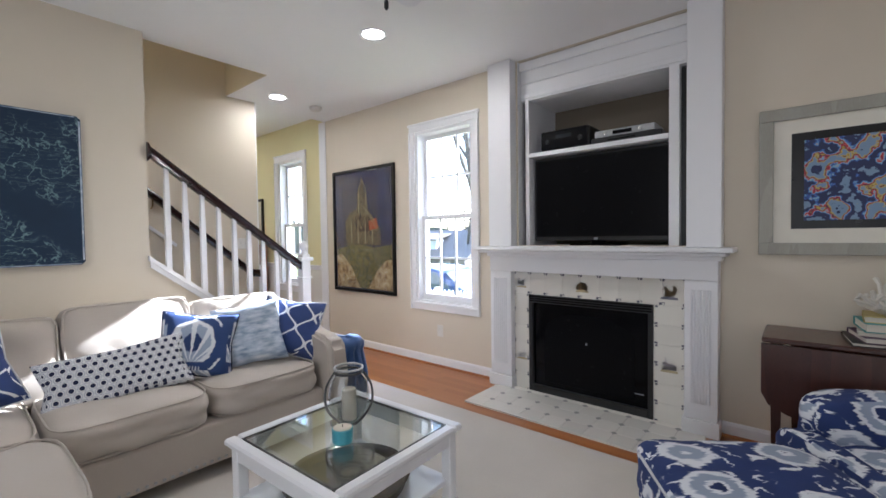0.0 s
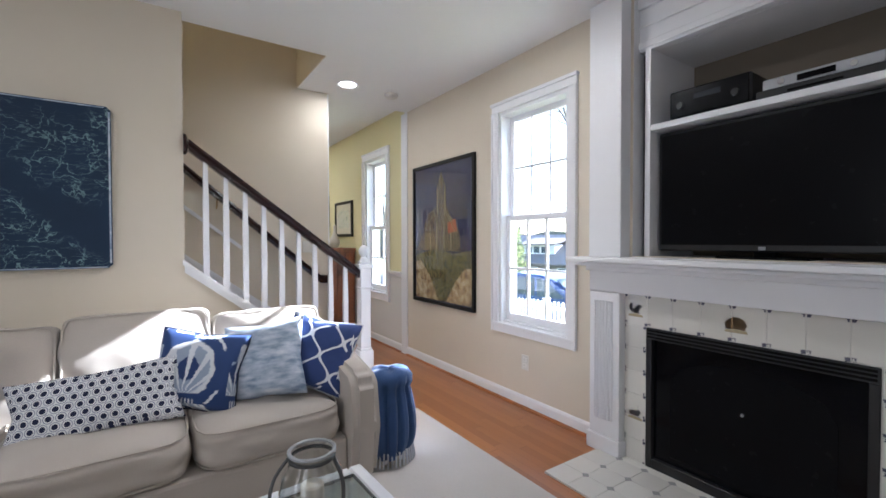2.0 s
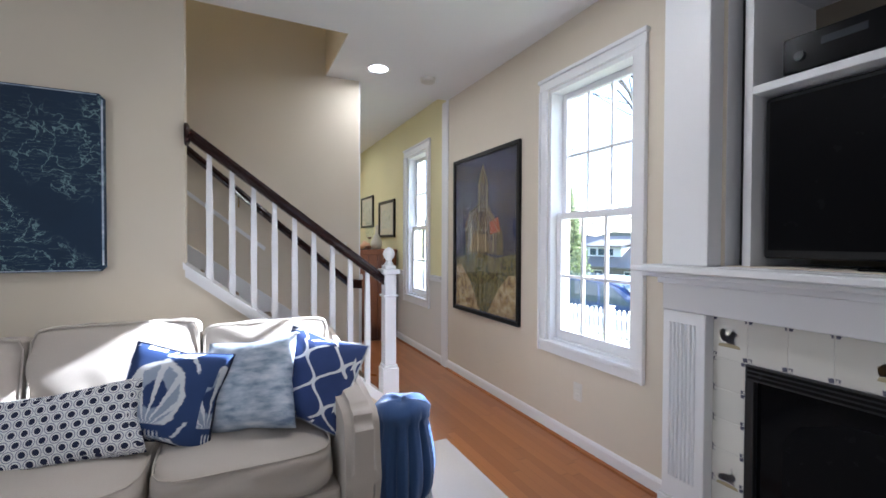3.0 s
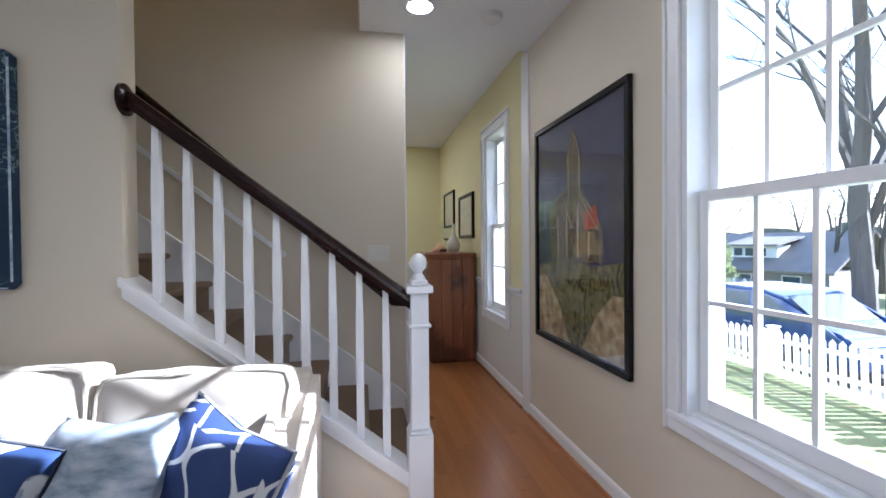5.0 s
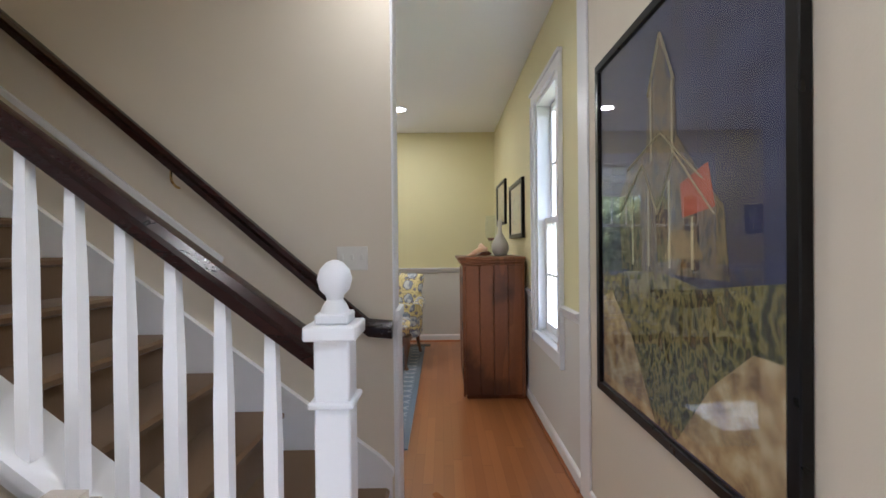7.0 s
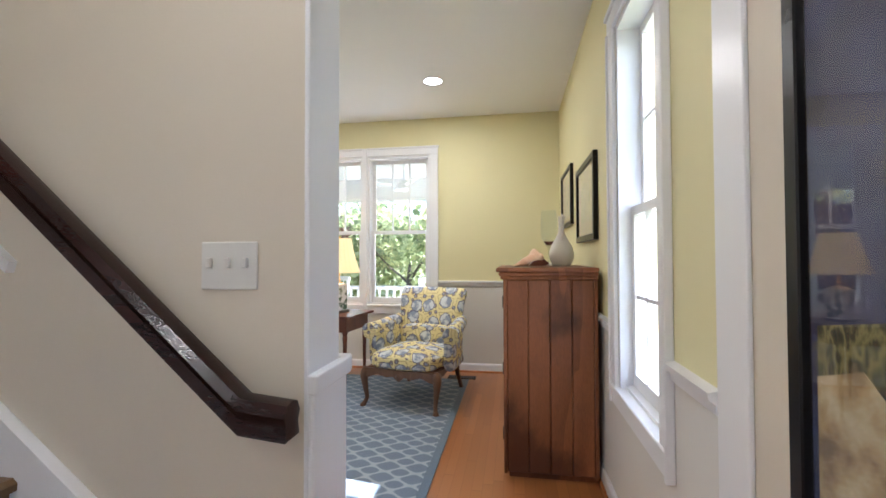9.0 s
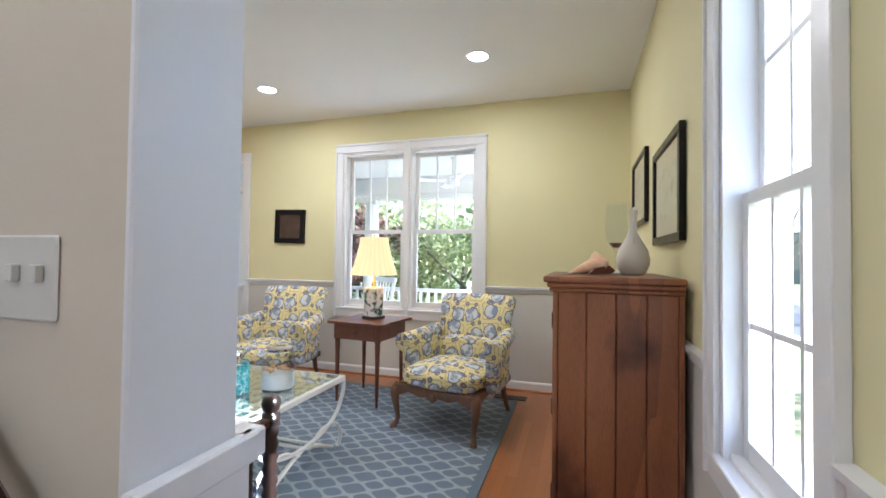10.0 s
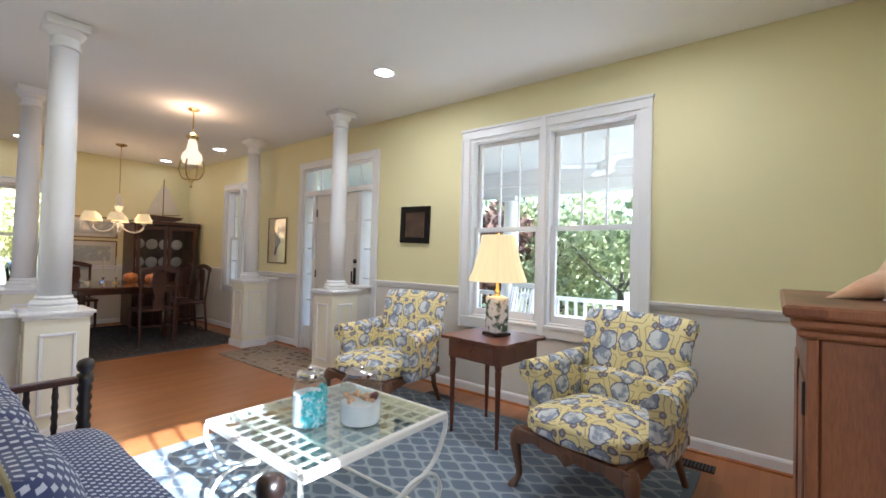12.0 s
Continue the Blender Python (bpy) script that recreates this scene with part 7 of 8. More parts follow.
part("back_rail", boxes([(SX1 + 0.03, SX1 + 0.05, SY0 + 0.02, SY1 - 0.02, 0.80, 0.85), (SX1 + 0.03, SX1 + 0.05, SY0 + 0.02, SY1 - 0.02, 0.27, 0.34)], 0.004), MAT["black_wood"], se)
bm = cushion(0.62, 1.58, 0.13, 16, 8, 0.25, 4)
bm.transform(at(-5.70, 1.62, 0.395))
part("seat_cushion", bm, MAT["checks"], se, smooth="all", uv=True)
for y in (1.13, 1.62, 2.10):
    scatter("back_cushion", "checks", -5.50, y, 0.66, 0.50, 0.46, 0.20, 0, 0, 90, "navy cushion with pale lozenges leaning on the settee back", "cord", int(y * 10)).matrix_world = pose(-5.58, y, 0.645, 0, 0, 90) @ pose(0, 0, 0, 14, 0, 0)

# pendant and chandelier
MAT["pendant_glass"] = glow("lit_pendant_glass", (1.0, 0.80, 0.52), 0.16)
pn = thing("pendant_lantern", (-7.35, -1.65, ZS), "brass pendant lantern with ribbed glass shades, lit", "pendant lamp")
P = lambda z: (-7.33, -1.65, z)
part("ceiling_rose", lathe([(0.03, ZS - 0.03), (0.06, ZS - 0.015), (0.062, ZS - 0.001)], 20, at(-7.33, -1.65, 0)), MAT["brass"], pn, smooth=True)
part("stem", tube([P(ZS - 0.02), P(2.50)], 0.007, 6), MAT["brass"], pn)
part("glass_shade", lathe([(0.03, 2.50), (0.045, 2.46), (0.05, 2.43), (0.055, 2.38), (0.095, 2.33), (0.105, 2.28), (0.085, 2.23)], 40, at(-7.33, -1.65, 0), flutes=12, depth=0.14), MAT["pendant_glass"], pn, smooth="all")
part("collar", lathe([(0.05, 2.49), (0.06, 2.52), (0.03, 2.56)], 20, at(-7.33, -1.65, 0)), MAT["brass"], pn, smooth=True)
for k in range(4):
    a = math.pi / 4 + k * math.pi / 2
    c, s = math.cos(a), math.sin(a)
    part("arm", tube(smooth_path([(-7.33 + 0.11 * c, -1.65 + 0.11 * s, 2.26), (-7.33 + 0.13 * c, -1.65 + 0.13 * s, 2.16), (-7.33 + 0.09 * c, -1.65 + 0.09 * s, 2.07), (-7.33 + 0.01 * c, -1.65 + 0.01 * s, 2.05)]), 0.008, 6), MAT["brass"], pn, smooth=True)
part("drop", lathe([(0.004, 1.96), (0.014, 1.98), (0.008, 2.0), (0.02, 2.03), (0.02, 2.06)], 14, at(-7.33, -1.65, 0)), MAT["brass"], pn, smooth=True)
pt = bpy.data.lights.new("pendant_bulb", "POINT")
pt.energy, pt.color, pt.shadow_soft_size = 1.7, (1.0, 0.60, 0.30), 0.06
new("pendant_bulb", pt).matrix_world = pose(-7.33, -1.65, 2.60)

ch = thing("chandelier", (-7.4, -4.3, ZS), "pale brass chandelier with small lit cream shades", "chandelier")
Q = lambda z: (-7.38, -4.3, z)
part("ceiling_rose", lathe([(0.02, ZS - 0.04), (0.06, ZS - 0.02), (0.065, ZS - 0.001)], 20, at(-7.38, -4.3, 0)), MAT["brass"], ch, smooth=True)
part("chain", tube([Q(ZS - 0.03), Q(2.05)], 0.006, 5), MAT["brass"], ch)
part("body", lathe([(0.006, 1.40), (0.025, 1.44), (0.012, 1.47), (0.05, 1.52), (0.055, 1.56), (0.02, 1.62), (0.015, 1.75), (0.04, 1.82), (0.05, 1.86), (0.015, 1.92), (0.03, 1.98), (0.006, 2.06)], 20, at(-7.38, -4.3, 0)), MAT["ceramic"], ch, smooth=True)
for k in range(6):
    a = radians(12) + k * math.pi / 3
    c, s = math.cos(a), math.sin(a)
    A = lambda r, z: (-7.38 + r * c, -4.3 + r * s, z)
    arm = part("arm", tube(smooth_path([A(0.03, 1.56), A(0.12, 1.47), A(0.22, 1.46), A(0.30, 1.52), A(0.31, 1.60)]), 0.008, 6), MAT["ceramic"], ch, smooth=True)
    part("cup", lathe([(0.01, 1.585), (0.035, 1.595), (0.03, 1.605)], 14, at(A(0.31, 0)[0], A(0.31, 0)[1], 0)), MAT["ceramic"], arm, smooth=True)
    part("shade", lathe([(0.098, 1.625), (0.082, 1.69), (0.058, 1.745)], 24, at(A(0.31, 0)[0], A(0.31, 0)[1], 0), cap=False), MAT["shade"], arm, smooth=True)
ch.matrix_world = pose(-7.4, -4.3, ZS) @ Matrix.Diagonal((1.15, 1.15, 0.95, 1)) @ pose(7.4, 4.3, -ZS) @ ch.matrix_world
pt = bpy.data.lights.new("chandelier_bulbs", "POINT")
pt.energy, pt.color, pt.shadow_soft_size = 3.0, (1.0, 0.58, 0.28), 0.25
new("chandelier_bulbs", pt).matrix_world = pose(-7.38, -4.3, 1.80)

# dining furniture
MAT["table_wood"] = wood("polished_red_mahogany", (0.035, 0.010, 0.005), (0.12, 0.035, 0.017), 0.2, coat=0.5)
dtb = thing("dining_table", (-7.4, -4.2, 0), "polished dark mahogany dining table on the floral rug", "table")
part("tabletop", box(-8.0, -6.7, -5.0, -3.5, 0.735, 0.765, 0.008), MAT["table_wood"], dtb)
part("apron", box(-7.9, -6.8, -4.9, -3.6, 0.66, 0.734, 0.004), MAT["table_wood"], dtb)
for x in (-7.85, -6.85):
    for y in (-4.85, -3.65):
        part("leg", lathe([(0.03, 0.01), (0.045, 0.3), (0.03, 0.45), (0.045, 0.55), (0.045, 0.67)], 12, at(x, y, 0)), MAT["dark_wood"], dtb, smooth=True)
def dining_chair():
    c = thing("dining_chair", (0, 0, 0), "dark wooden dining chair with a splat back by the dining table", "chair", "dining chairs", local=True)
    part("seat", box(-0.23, 0.23, -0.22, 0.22, 0.44, 0.475, 0.01), MAT["dark_wood"], c)
    for sx in (-1, 1):
        part("leg", lathe([(0.015, 0), (0.022, 0.44)], 8, at(sx * 0.2, -0.19, 0)), MAT["dark_wood"], c)
        part("leg", tube([(sx * 0.2, 0.24, 0), (sx * 0.2, 0.2, 0.45), (sx * 0.21, 0.26, 1.0)], 0.018, 6), MAT["dark_wood"], c)
    part("top_rail", prism([(-0.23, 0.94), (-0.12, 0.97), (0, 1.0), (0.12, 0.97), (0.23, 0.94), (0.23, 1.0), (0.12, 1.04), (0, 1.06), (-0.12, 1.04), (-0.23, 1.0)], "y", 0.245, 0.275), MAT["dark_wood"], c)
    part("splat", prism([(-0.07, 0.47), (0.07, 0.47), (0.05, 0.65), (0.09, 0.82), (0.07, 0.97), (-0.07, 0.97), (-0.09, 0.82), (-0.05, 0.65)], "y", 0.225, 0.24), MAT["dark_wood"], c)
    part("stretcher", boxes([(-0.2, 0.2, -0.01, 0.01, 0.2, 0.225), (-0.21, -0.19, -0.19, 0.2, 0.2, 0.225), (0.19, 0.21, -0.19, 0.2, 0.2, 0.225)]), MAT["dark_wood"], c)
    return c
dc = dining_chair()
dc.matrix_world = pose(-7.55, -3.35, 0.01, 0, 0, 0)
for x, y, r in ((-6.55, -3.95, -90), (-6.55, -4.6, -90), (-8.2, -3.95, 90), (-8.2, -4.6, 90), (-7.1, -5.15, 180)):
    copy_thing(dc, pose(x, y, 0.01, 0, 0, r))
cc2 = thing("china_cabinet", (-8.27, -5.2, 0), "dark mahogany china cabinet with two glazed doors", "cabinet")
part("carcass", boxes([(-8.72, -7.80, -5.46, -5.08, 0.0, 0.62), (-8.72, -8.69, -5.46, -5.08, 0.62, 1.62), (-7.83, -7.80, -5.46, -5.08, 0.62, 1.62), (-8.69, -7.83, -5.46, -5.44, 0.62, 1.62)], 0.004), MAT["dark_wood"], cc2)
part("cornice", box(-8.75, -7.77, -5.47, -5.04, 1.62, 1.68, 0.012), MAT["dark_wood"], cc2)
for z in (0.9, 1.2):
    part("shelf", box(-8.68, -7.84, -5.43, -5.12, z, z + 0.015), MAT["dark_wood"], cc2)
for a, b in ((-8.69, -8.265), (-8.255, -7.83)):
    d = part("door", boxes([(a, a + 0.05, -5.08, -5.06, 0.64, 1.60), (b - 0.05, b, -5.08, -5.06, 0.64, 1.60), (a + 0.05, b - 0.05, -5.08, -5.06, 1.54, 1.60), (a + 0.05, b - 0.05, -5.08, -5.06, 0.64, 0.70)], 0.003), MAT["dark_wood"], cc2)
    part("pane", box(a + 0.05, b - 0.05, -5.072, -5.068, 0.70, 1.54), MAT["glass"], d)
    part("door", box(a, b, -5.08, -5.065, 0.08, 0.58, 0.006), MAT["dark_wood"], cc2)
for k in range(8):
    x, z = -8.55 + 0.19 * (k % 4), (0.915, 1.215)[k // 4]
    pl_ = thing("plate", (0, 0, 0), "pale china plate standing in the cabinet", "plate", "plates in the cabinet", local=True)
    pl_.matrix_world = pose(x, -5.36, z + 0.09, 80, 0, 0)
    part("dish", lathe([(0.04, 0), (0.06, 0.006), (0.085, 0.014), (0.088, 0.017)], 20), MAT["ceramic"], pl_, smooth=True)
sb = thing("model_boat", (0, 0, 0), "model sailing boat with cream sails on the cabinet", "model boat", local=True)
sb.matrix_world = pose(-8.28, -5.25, 1.68)
part("hull", prism([(-0.28, 0.09), (0.30, 0.11), (0.2, 0.04), (0.1, 0.02), (-0.15, 0.02), (-0.24, 0.05)], "y", -0.04, 0.04), MAT["dark_wood"], sb)
part("stand", boxes([(-0.1, -0.08, -0.05, 0.05, 0, 0.04), (0.08, 0.10, -0.05, 0.05, 0, 0.04), (-0.12, 0.12, -0.02, 0.02, 0, 0.01)]), MAT["black_wood"], sb)
part("mast", tube([(0.02, 0, 0.05), (0.02, 0, 0.72)], 0.006, 6), MAT["walnut"], sb)
part("gaff", tube([(0.02, 0, 0.12), (-0.24, 0, 0.14)], 0.005, 6), MAT["walnut"], sb)
part("sail", prism([(0.01, 0.14), (-0.23, 0.15), (-0.06, 0.56), (0.01, 0.62)], "y", -0.002, 0.002), MAT["paper"], sb, "cream mainsail")
part("sail", prism([(0.03, 0.12), (0.26, 0.14), (0.03, 0.64)], "y", -0.002, 0.002), MAT["paper"], sb, "cream foresail")
move = pose(-8.74, -5.475, 0) @ Matrix.Diagonal((1.05, 1.45, 1.05, 1)) @ pose(8.74, 5.475, 0)
for o in [o for o in scene.objects if o.parent is None and o.name.split(".")[0] in ("china_cabinet", "plate", "model_boat")]:
    o.matrix_world = move @ o.matrix_world
for x in (-7.35, -7.2):
    cn = thing("candlestick", (0, 0, 0), "ivory candle in a glass candlestick on the dining table", "candlestick", "dining candlesticks", local=True)
    cn.matrix_world = pose(x, -4.2, 0.765)
    part("holder", lathe([(0.045, 0), (0.045, 0.01), (0.01, 0.03), (0.014, 0.09), (0.02, 0.10)], 16), MAT["brass"], cn, smooth=True)
    part("candle", lathe([(0.011, 0.10), (0.010, 0.38), (0.004, 0.385)], 12), MAT["candle"], cn, smooth=True)
MAT["orange"] = wash("orange_glazed_ceramic", [(0.45, 0.12, 0.02), (0.60, 0.22, 0.05), (0.30, 0.08, 0.02)], 20)
for x, y in ((-7.75, -4.0), (-7.6, -4.45)):
    g = thing("gourd", (0, 0, 0), "orange ribbed gourd on the dining table", "gourd", "gourds", local=True)
    g.matrix_world = pose(x, y, 0.765)
    part("body", lathe([(0.03, 0), (0.09, 0.03), (0.10, 0.08), (0.08, 0.13), (0.02, 0.15)], 40, flutes=10, depth=0.12), MAT["orange"], g, smooth="all")
    part("stem", tube([(0, 0, 0.14), (0.01, 0, 0.18)], 0.008, 6), MAT["walnut"], g)
bw = thing("glass_bowl", (0, 0, 0), "cut glass bowl on the dining table", "bowl", local=True)
bw.matrix_world = pose(-7.0, -3.85, 0.765)
part("bowl", lathe([(0.05, 0), (0.10, 0.02), (0.14, 0.08), (0.135, 0.08), (0.09, 0.03), (0.01, 0.012)], 28, cap=False), MAT["jar"], bw, smooth=True)

# ---- outdoors ----
def ground_mat():
    n = Net("lawn")
    p = n.coord()
    f = n.noise(p, 0.9, 6)
    c = n.mix(f, (0.13, 0.17, 0.06), (0.26, 0.27, 0.13))
    c = n.mix(n.m("MULTIPLY", n.step(n.noise(p, 9, 5), 0.5, 0.7), 0.8), c, (0.16, 0.12, 0.06))
    x, y, z = n.xyz(p)
    road = n.m("MULTIPLY", n.step(y, 10.3, 10.5), n.m("SUBTRACT", 1.0, n.step(y, 17.0, 17.2)))
    c = n.mix(road, c, (0.07, 0.07, 0.075))
    n.bump(n.noise(p, 30, 5), 0.8, 0.03)
    return n.done(c, 0.95)


prof = [(-160, -1.2), (-60, -1.0), (-20, -0.7), (3, -0.65), (9.2, -0.72), (10.4, -1.45), (17.2, -1.5), (24, -2.2), (60, -2.0), (200, 1.0)]
bm = bmesh.new()
xs = [-220, -80, -40, -20, -12, -6, 0, 10, 30, 80, 220]
grid = [[bm.verts.new((x, y, z + (0.15 * math.sin(x * 0.13 + y * 0.1) if abs(y - 3) > 8 else 0))) for y, z in prof] for x in xs]
for a, b in zip(grid, grid[1:]):
    for k in range(len(prof) - 1):
        bm.faces.new((a[k], b[k], b[k + 1], a[k + 1]))
part("ground", bm, ground_mat(), kind="structure", smooth="all")
part("foundation", boxes([(XW - 0.18, XE + 0.18, YD - 0.18, YN + 0.18, -1.6, -0.15)]), MAT["grout"], kind="structure")

BARK = wood("grey_bark", (0.06, 0.05, 0.045), (0.17, 0.15, 0.13), 0.9, axis=(6, 6, 1), coat=0.0)
def leaf_mat(name, a, b):
    n = Net(name)
    r = n.node("ShaderNodeNewGeometry", 8)
    c = n.mix(n.node("ShaderNodeTexWhiteNoise", 0, (("noise_dimensions", "1D"),), W=r), a, b)
    n.done(c, 0.7)
    n.put(n.b.inputs["Transmission Weight"], 0.0)
    d = n.node("ShaderNodeBsdfTranslucent", 0, Color=c)
    mx = n.nt.nodes.new("ShaderNodeMixShader")
    mx.inputs[0].default_value = 0.4
    n.nt.links.new(n.b.outputs[0], mx.inputs[1])
    n.nt.links.new(d, mx.inputs[2])
    n.nt.links.new(mx.outputs[0], n.out.inputs["Surface"])
    return n.mat
LEAF_Y = leaf_mat("autumn_leaves", (0.38, 0.40, 0.14), (0.74, 0.66, 0.34))
LEAF_G = leaf_mat("green_leaves", (0.16, 0.21, 0.09), (0.52, 0.55, 0.30))
LEAF_R = leaf_mat("dull_red_leaves", (0.07, 0.035, 0.03), (0.16, 0.09, 0.06))


def branches(rng, height, r0, depth, start=(0, 0, 0), lean=0.15, spread=0.6):
    bm = bmesh.new()
    ends = []
    def grow(p, d, length, r, level):
        pts, rad = [p], [r]
        n = 5
        for k in range(n):
            d = (d + Vector((rng.uniform(-1, 1), rng.uniform(-1, 1), rng.uniform(-0.3, 0.6))) * 0.13).normalized()
            p = p + d * length / n
            pts.append(p)
            rad.append(r * (1 - 0.55 * (k + 1) / n))
        merge(bm, tube(pts, rad, 7 if level == 0 else 4))
        if level < depth:
            for k in range(5 if level == 0 else 4):
                i = rng.randint(2, n)
                a = rng.uniform(0, 6.28)
                nd = (d * 0.6 + Vector((math.cos(a), math.sin(a), rng.uniform(0.0, 0.7))) * spread).normalized()
                grow(pts[i], nd, length * rng.uniform(0.5, 0.72), rad[i] * 0.62, level + 1)
        else:
            ends.extend(pts[2:])
    grow(Vector(start), Vector((rng.uniform(-lean, lean), rng.uniform(-lean, lean), 1)).normalized(), height * 0.5, r0, 0)
    return bm, ends


def bare_tree(seed, height=10, r=0.16):
    rng = random.Random(seed)
    bm, _ = branches(rng, height, r, 3)
    t = thing("tree", (0, 0, 0), "bare grey winter tree with fine twigs", "tree", "bare trees", local=True)
    part("trunk", bm, BARK, t, smooth=True)
    return t


def leafy_tree(seed, height, mat, label, leaves=3600, size=0.13, spread=1.0, skinny=False):
    rng = random.Random(seed)
    bm, ends = branches(rng, height, 0.12, 2, spread=spread)
    t = thing("tree", (0, 0, 0), label, "tree", "leafy trees", local=True)
    part("trunk", bm, BARK, t, smooth=True)
    nr = np.random.RandomState(seed)
    e = np.array([tuple(p) for p in ends])
    if skinny:
        zz = nr.uniform(0.05, 1, leaves)
        rr = (1 - zz) * height * 0.22 * nr.uniform(0.5, 1.1, leaves)
        aa = nr.uniform(0, 6.283, leaves)
        c = np.stack([rr * np.cos(aa), rr * np.sin(aa), zz * height * 0.95], 1)
    else:
        c = e[nr.randint(0, len(e), leaves)] + nr.normal(0, 0.32 * height / 6, (leaves, 3))
    u = nr.normal(0, 1, (leaves, 3))
    v = nr.normal(0, 1, (leaves, 3))
    u /= np.linalg.norm(u, axis=1)[:, None]
    v -= u * (u * v).sum(1)[:, None]
    v /= np.linalg.norm(v, axis=1)[:, None]
    s = nr.uniform(0.6, 1.3, leaves)[:, None] * size
    co = np.stack([c - u * s, c + v * s * 0.5, c + u * s, c - v * s * 0.5], 1).reshape(-1, 3)
    me = bpy.data.meshes.new("crown")
    me.from_pydata(co.tolist(), [], np.arange(leaves * 4).reshape(-1, 4).tolist())
    me.materials.append(mat)
    cr = new("crown", me)
    cr.parent = t
    return t


t1 = bare_tree(1, 11)
t1.matrix_world = pose(-10.4, 14.9, -1.5) @ Matrix.Scale(1.35, 4)
copy_thing(t1, pose(-10.15, 14.6, -1.5, 0, 0, 130) @ Matrix.Scale(1.2, 4))
t2 = bare_tree(2, 12)
t2.matrix_world = pose(-24, 32, -2.2)
rng = random.Random(8)
for k in range(34):
    d = rng.uniform(30, 62)
    a = radians(rng.uniform(92, 168))
    copy_thing((t1, t2)[k % 2], pose(-3 + d * math.cos(a), 4 + d * math.sin(a), -2.2, 0, 0, rng.uniform(0, 360)))
copy_thing(t2, pose(-12.5, 19.0, -1.7, 0, 0, 80))
eg = leafy_tree(11, 9, LEAF_G, "dark green conifer across the street", 5200, 0.16, skinny=True)
eg.matrix_world = pose(-19.5, 34, -2.0)
copy_thing(eg, pose(-25.5, 24, -2.2, 0, 0, 50))
copy_thing(eg, pose(-9.0, 33, -2.2, 0, 0, 120))

# picket fence
fe = thing("picket_fence", (-8, 8.8, -0.7), "white painted picket fence between the lawn and the street", "fence")
gz = -0.72
part("rail", boxes([(-14, 4, 8.80, 8.83, gz + 0.22, gz + 0.30), (-14, 4, 8.80, 8.83, gz + 0.66, gz + 0.74)]), MAT["white"], fe)
pk = prism([(-0.036, 0), (0.036, 0), (0.036, 0.84), (0, 0.90), (-0.036, 0.84)], "y", -0.01, 0.01)
first = part("picket", pk, MAT["white"], fe)
first.matrix_basis = pose(-14, 8.785, gz + 0.02)
for k in range(1, 150):
    o = new("picket", first.data)
    o.parent = fe
    o.matrix_basis = pose(-14 + 0.12 * k, 8.785, gz + 0.02)
for k in range(9):
    x = -14 + 2.2 * k
    part("fence_post", boxes([(x - 0.055, x + 0.055, 8.76, 8.87, gz, gz + 0.96), (x - 0.07, x + 0.07, 8.745, 8.885, gz + 0.96, gz + 0.99)], 0.005), MAT["white"], fe)

fe.matrix_world = pose(-7.5, 8.8, -0.70, 0, -1.5, 0) @ Matrix.Diagonal((1, 1, 0.74, 1)) @ pose(7.5, -8.8, 0.70) @ fe.matrix_world

# parked van
MAT["van"] = plain("dark_blue_car_paint", (0.04, 0.08, 0.24), 0.2, 0.3, 0.0, Coat_Weight=1.0, Coat_Roughness=0.04)
MAT["car_glass"] = plain("tinted_car_glass", (0.06, 0.09, 0.12), 0.06, bump=0.0)
MAT["tyre"] = plain("tyre_rubber", (0.02, 0.02, 0.02), 0.8)
def vehicle(x, y, z, rz, mat, label, length=4.9):
    v = thing("parked_van", (0, 0, 0), label, "vehicle", local=True)
    v.matrix_world = pose(x, y, z, 0, 0, rz)
    h = length / 2
    side = [(-h, 0.35), (-h + 0.05, 0.95), (-h + 0.25, 1.62), (-h + 0.6, 1.74), (0.5, 1.72), (1.0, 1.60), (1.65, 1.12), (2.2, 0.98), (h - 0.02, 0.78), (h, 0.35)]
    bm = prism(side, "y", -0.92, 0.92)
    bmesh.ops.bevel(bm, geom=bm.edges[:], offset=0.07, segments=3, affect="EDGES")
    body = part("body", bm, mat, v, smooth=True)
    for sy in (-1, 1):
        for poly in ([(-h + 0.32, 1.05), (-h + 0.42, 1.58), (-0.95, 1.60), (-0.95, 1.05)], [(-0.85, 1.05), (-0.85, 1.60), (0.25, 1.60), (0.25, 1.05)], [(0.35, 1.05), (0.35, 1.60), (0.75, 1.57), (1.45, 1.07)]):
            part("side_window", prism(poly, "y", sy * 0.915, sy * 0.926), MAT["car_glass"], v)
        for wx in (-h + 0.95, h - 0.95):
            w = part("wheel", lathe([(0.33, -0.11), (0.345, -0.08), (0.345, 0.08), (0.33, 0.11)], 28, at(wx, sy * 0.84, 0.34) @ pose(0, 0, 0, 90, 0, 0)), MAT["tyre"], v, smooth=True)
            part("rim", lathe([(0.21, -0.118), (0.21, 0.118)], 20, at(wx, sy * 0.84, 0.34) @ pose(0, 0, 0, 90, 0, 0)), MAT["silver"], w)
        part("door_handle", box(0.10, 0.28, sy * 0.915, sy * 0.945, 0.92, 0.95, 0.004), MAT["silver"], v)
        part("headlight", box(h - 0.25, h + 0.004, sy * 0.60, sy * 0.86, 0.66, 0.80, 0.02), MAT["silver"], v)
    part("windscreen", prism([(1.02, 1.595), (1.63, 1.13), (1.645, 1.15), (1.035, 1.615)], "y", -0.78, 0.78), MAT["car_glass"], v)
    return v
vehicle(-10.6, 12.4, -1.49, 0, MAT["van"], "dark blue parked minivan beyond the picket fence")

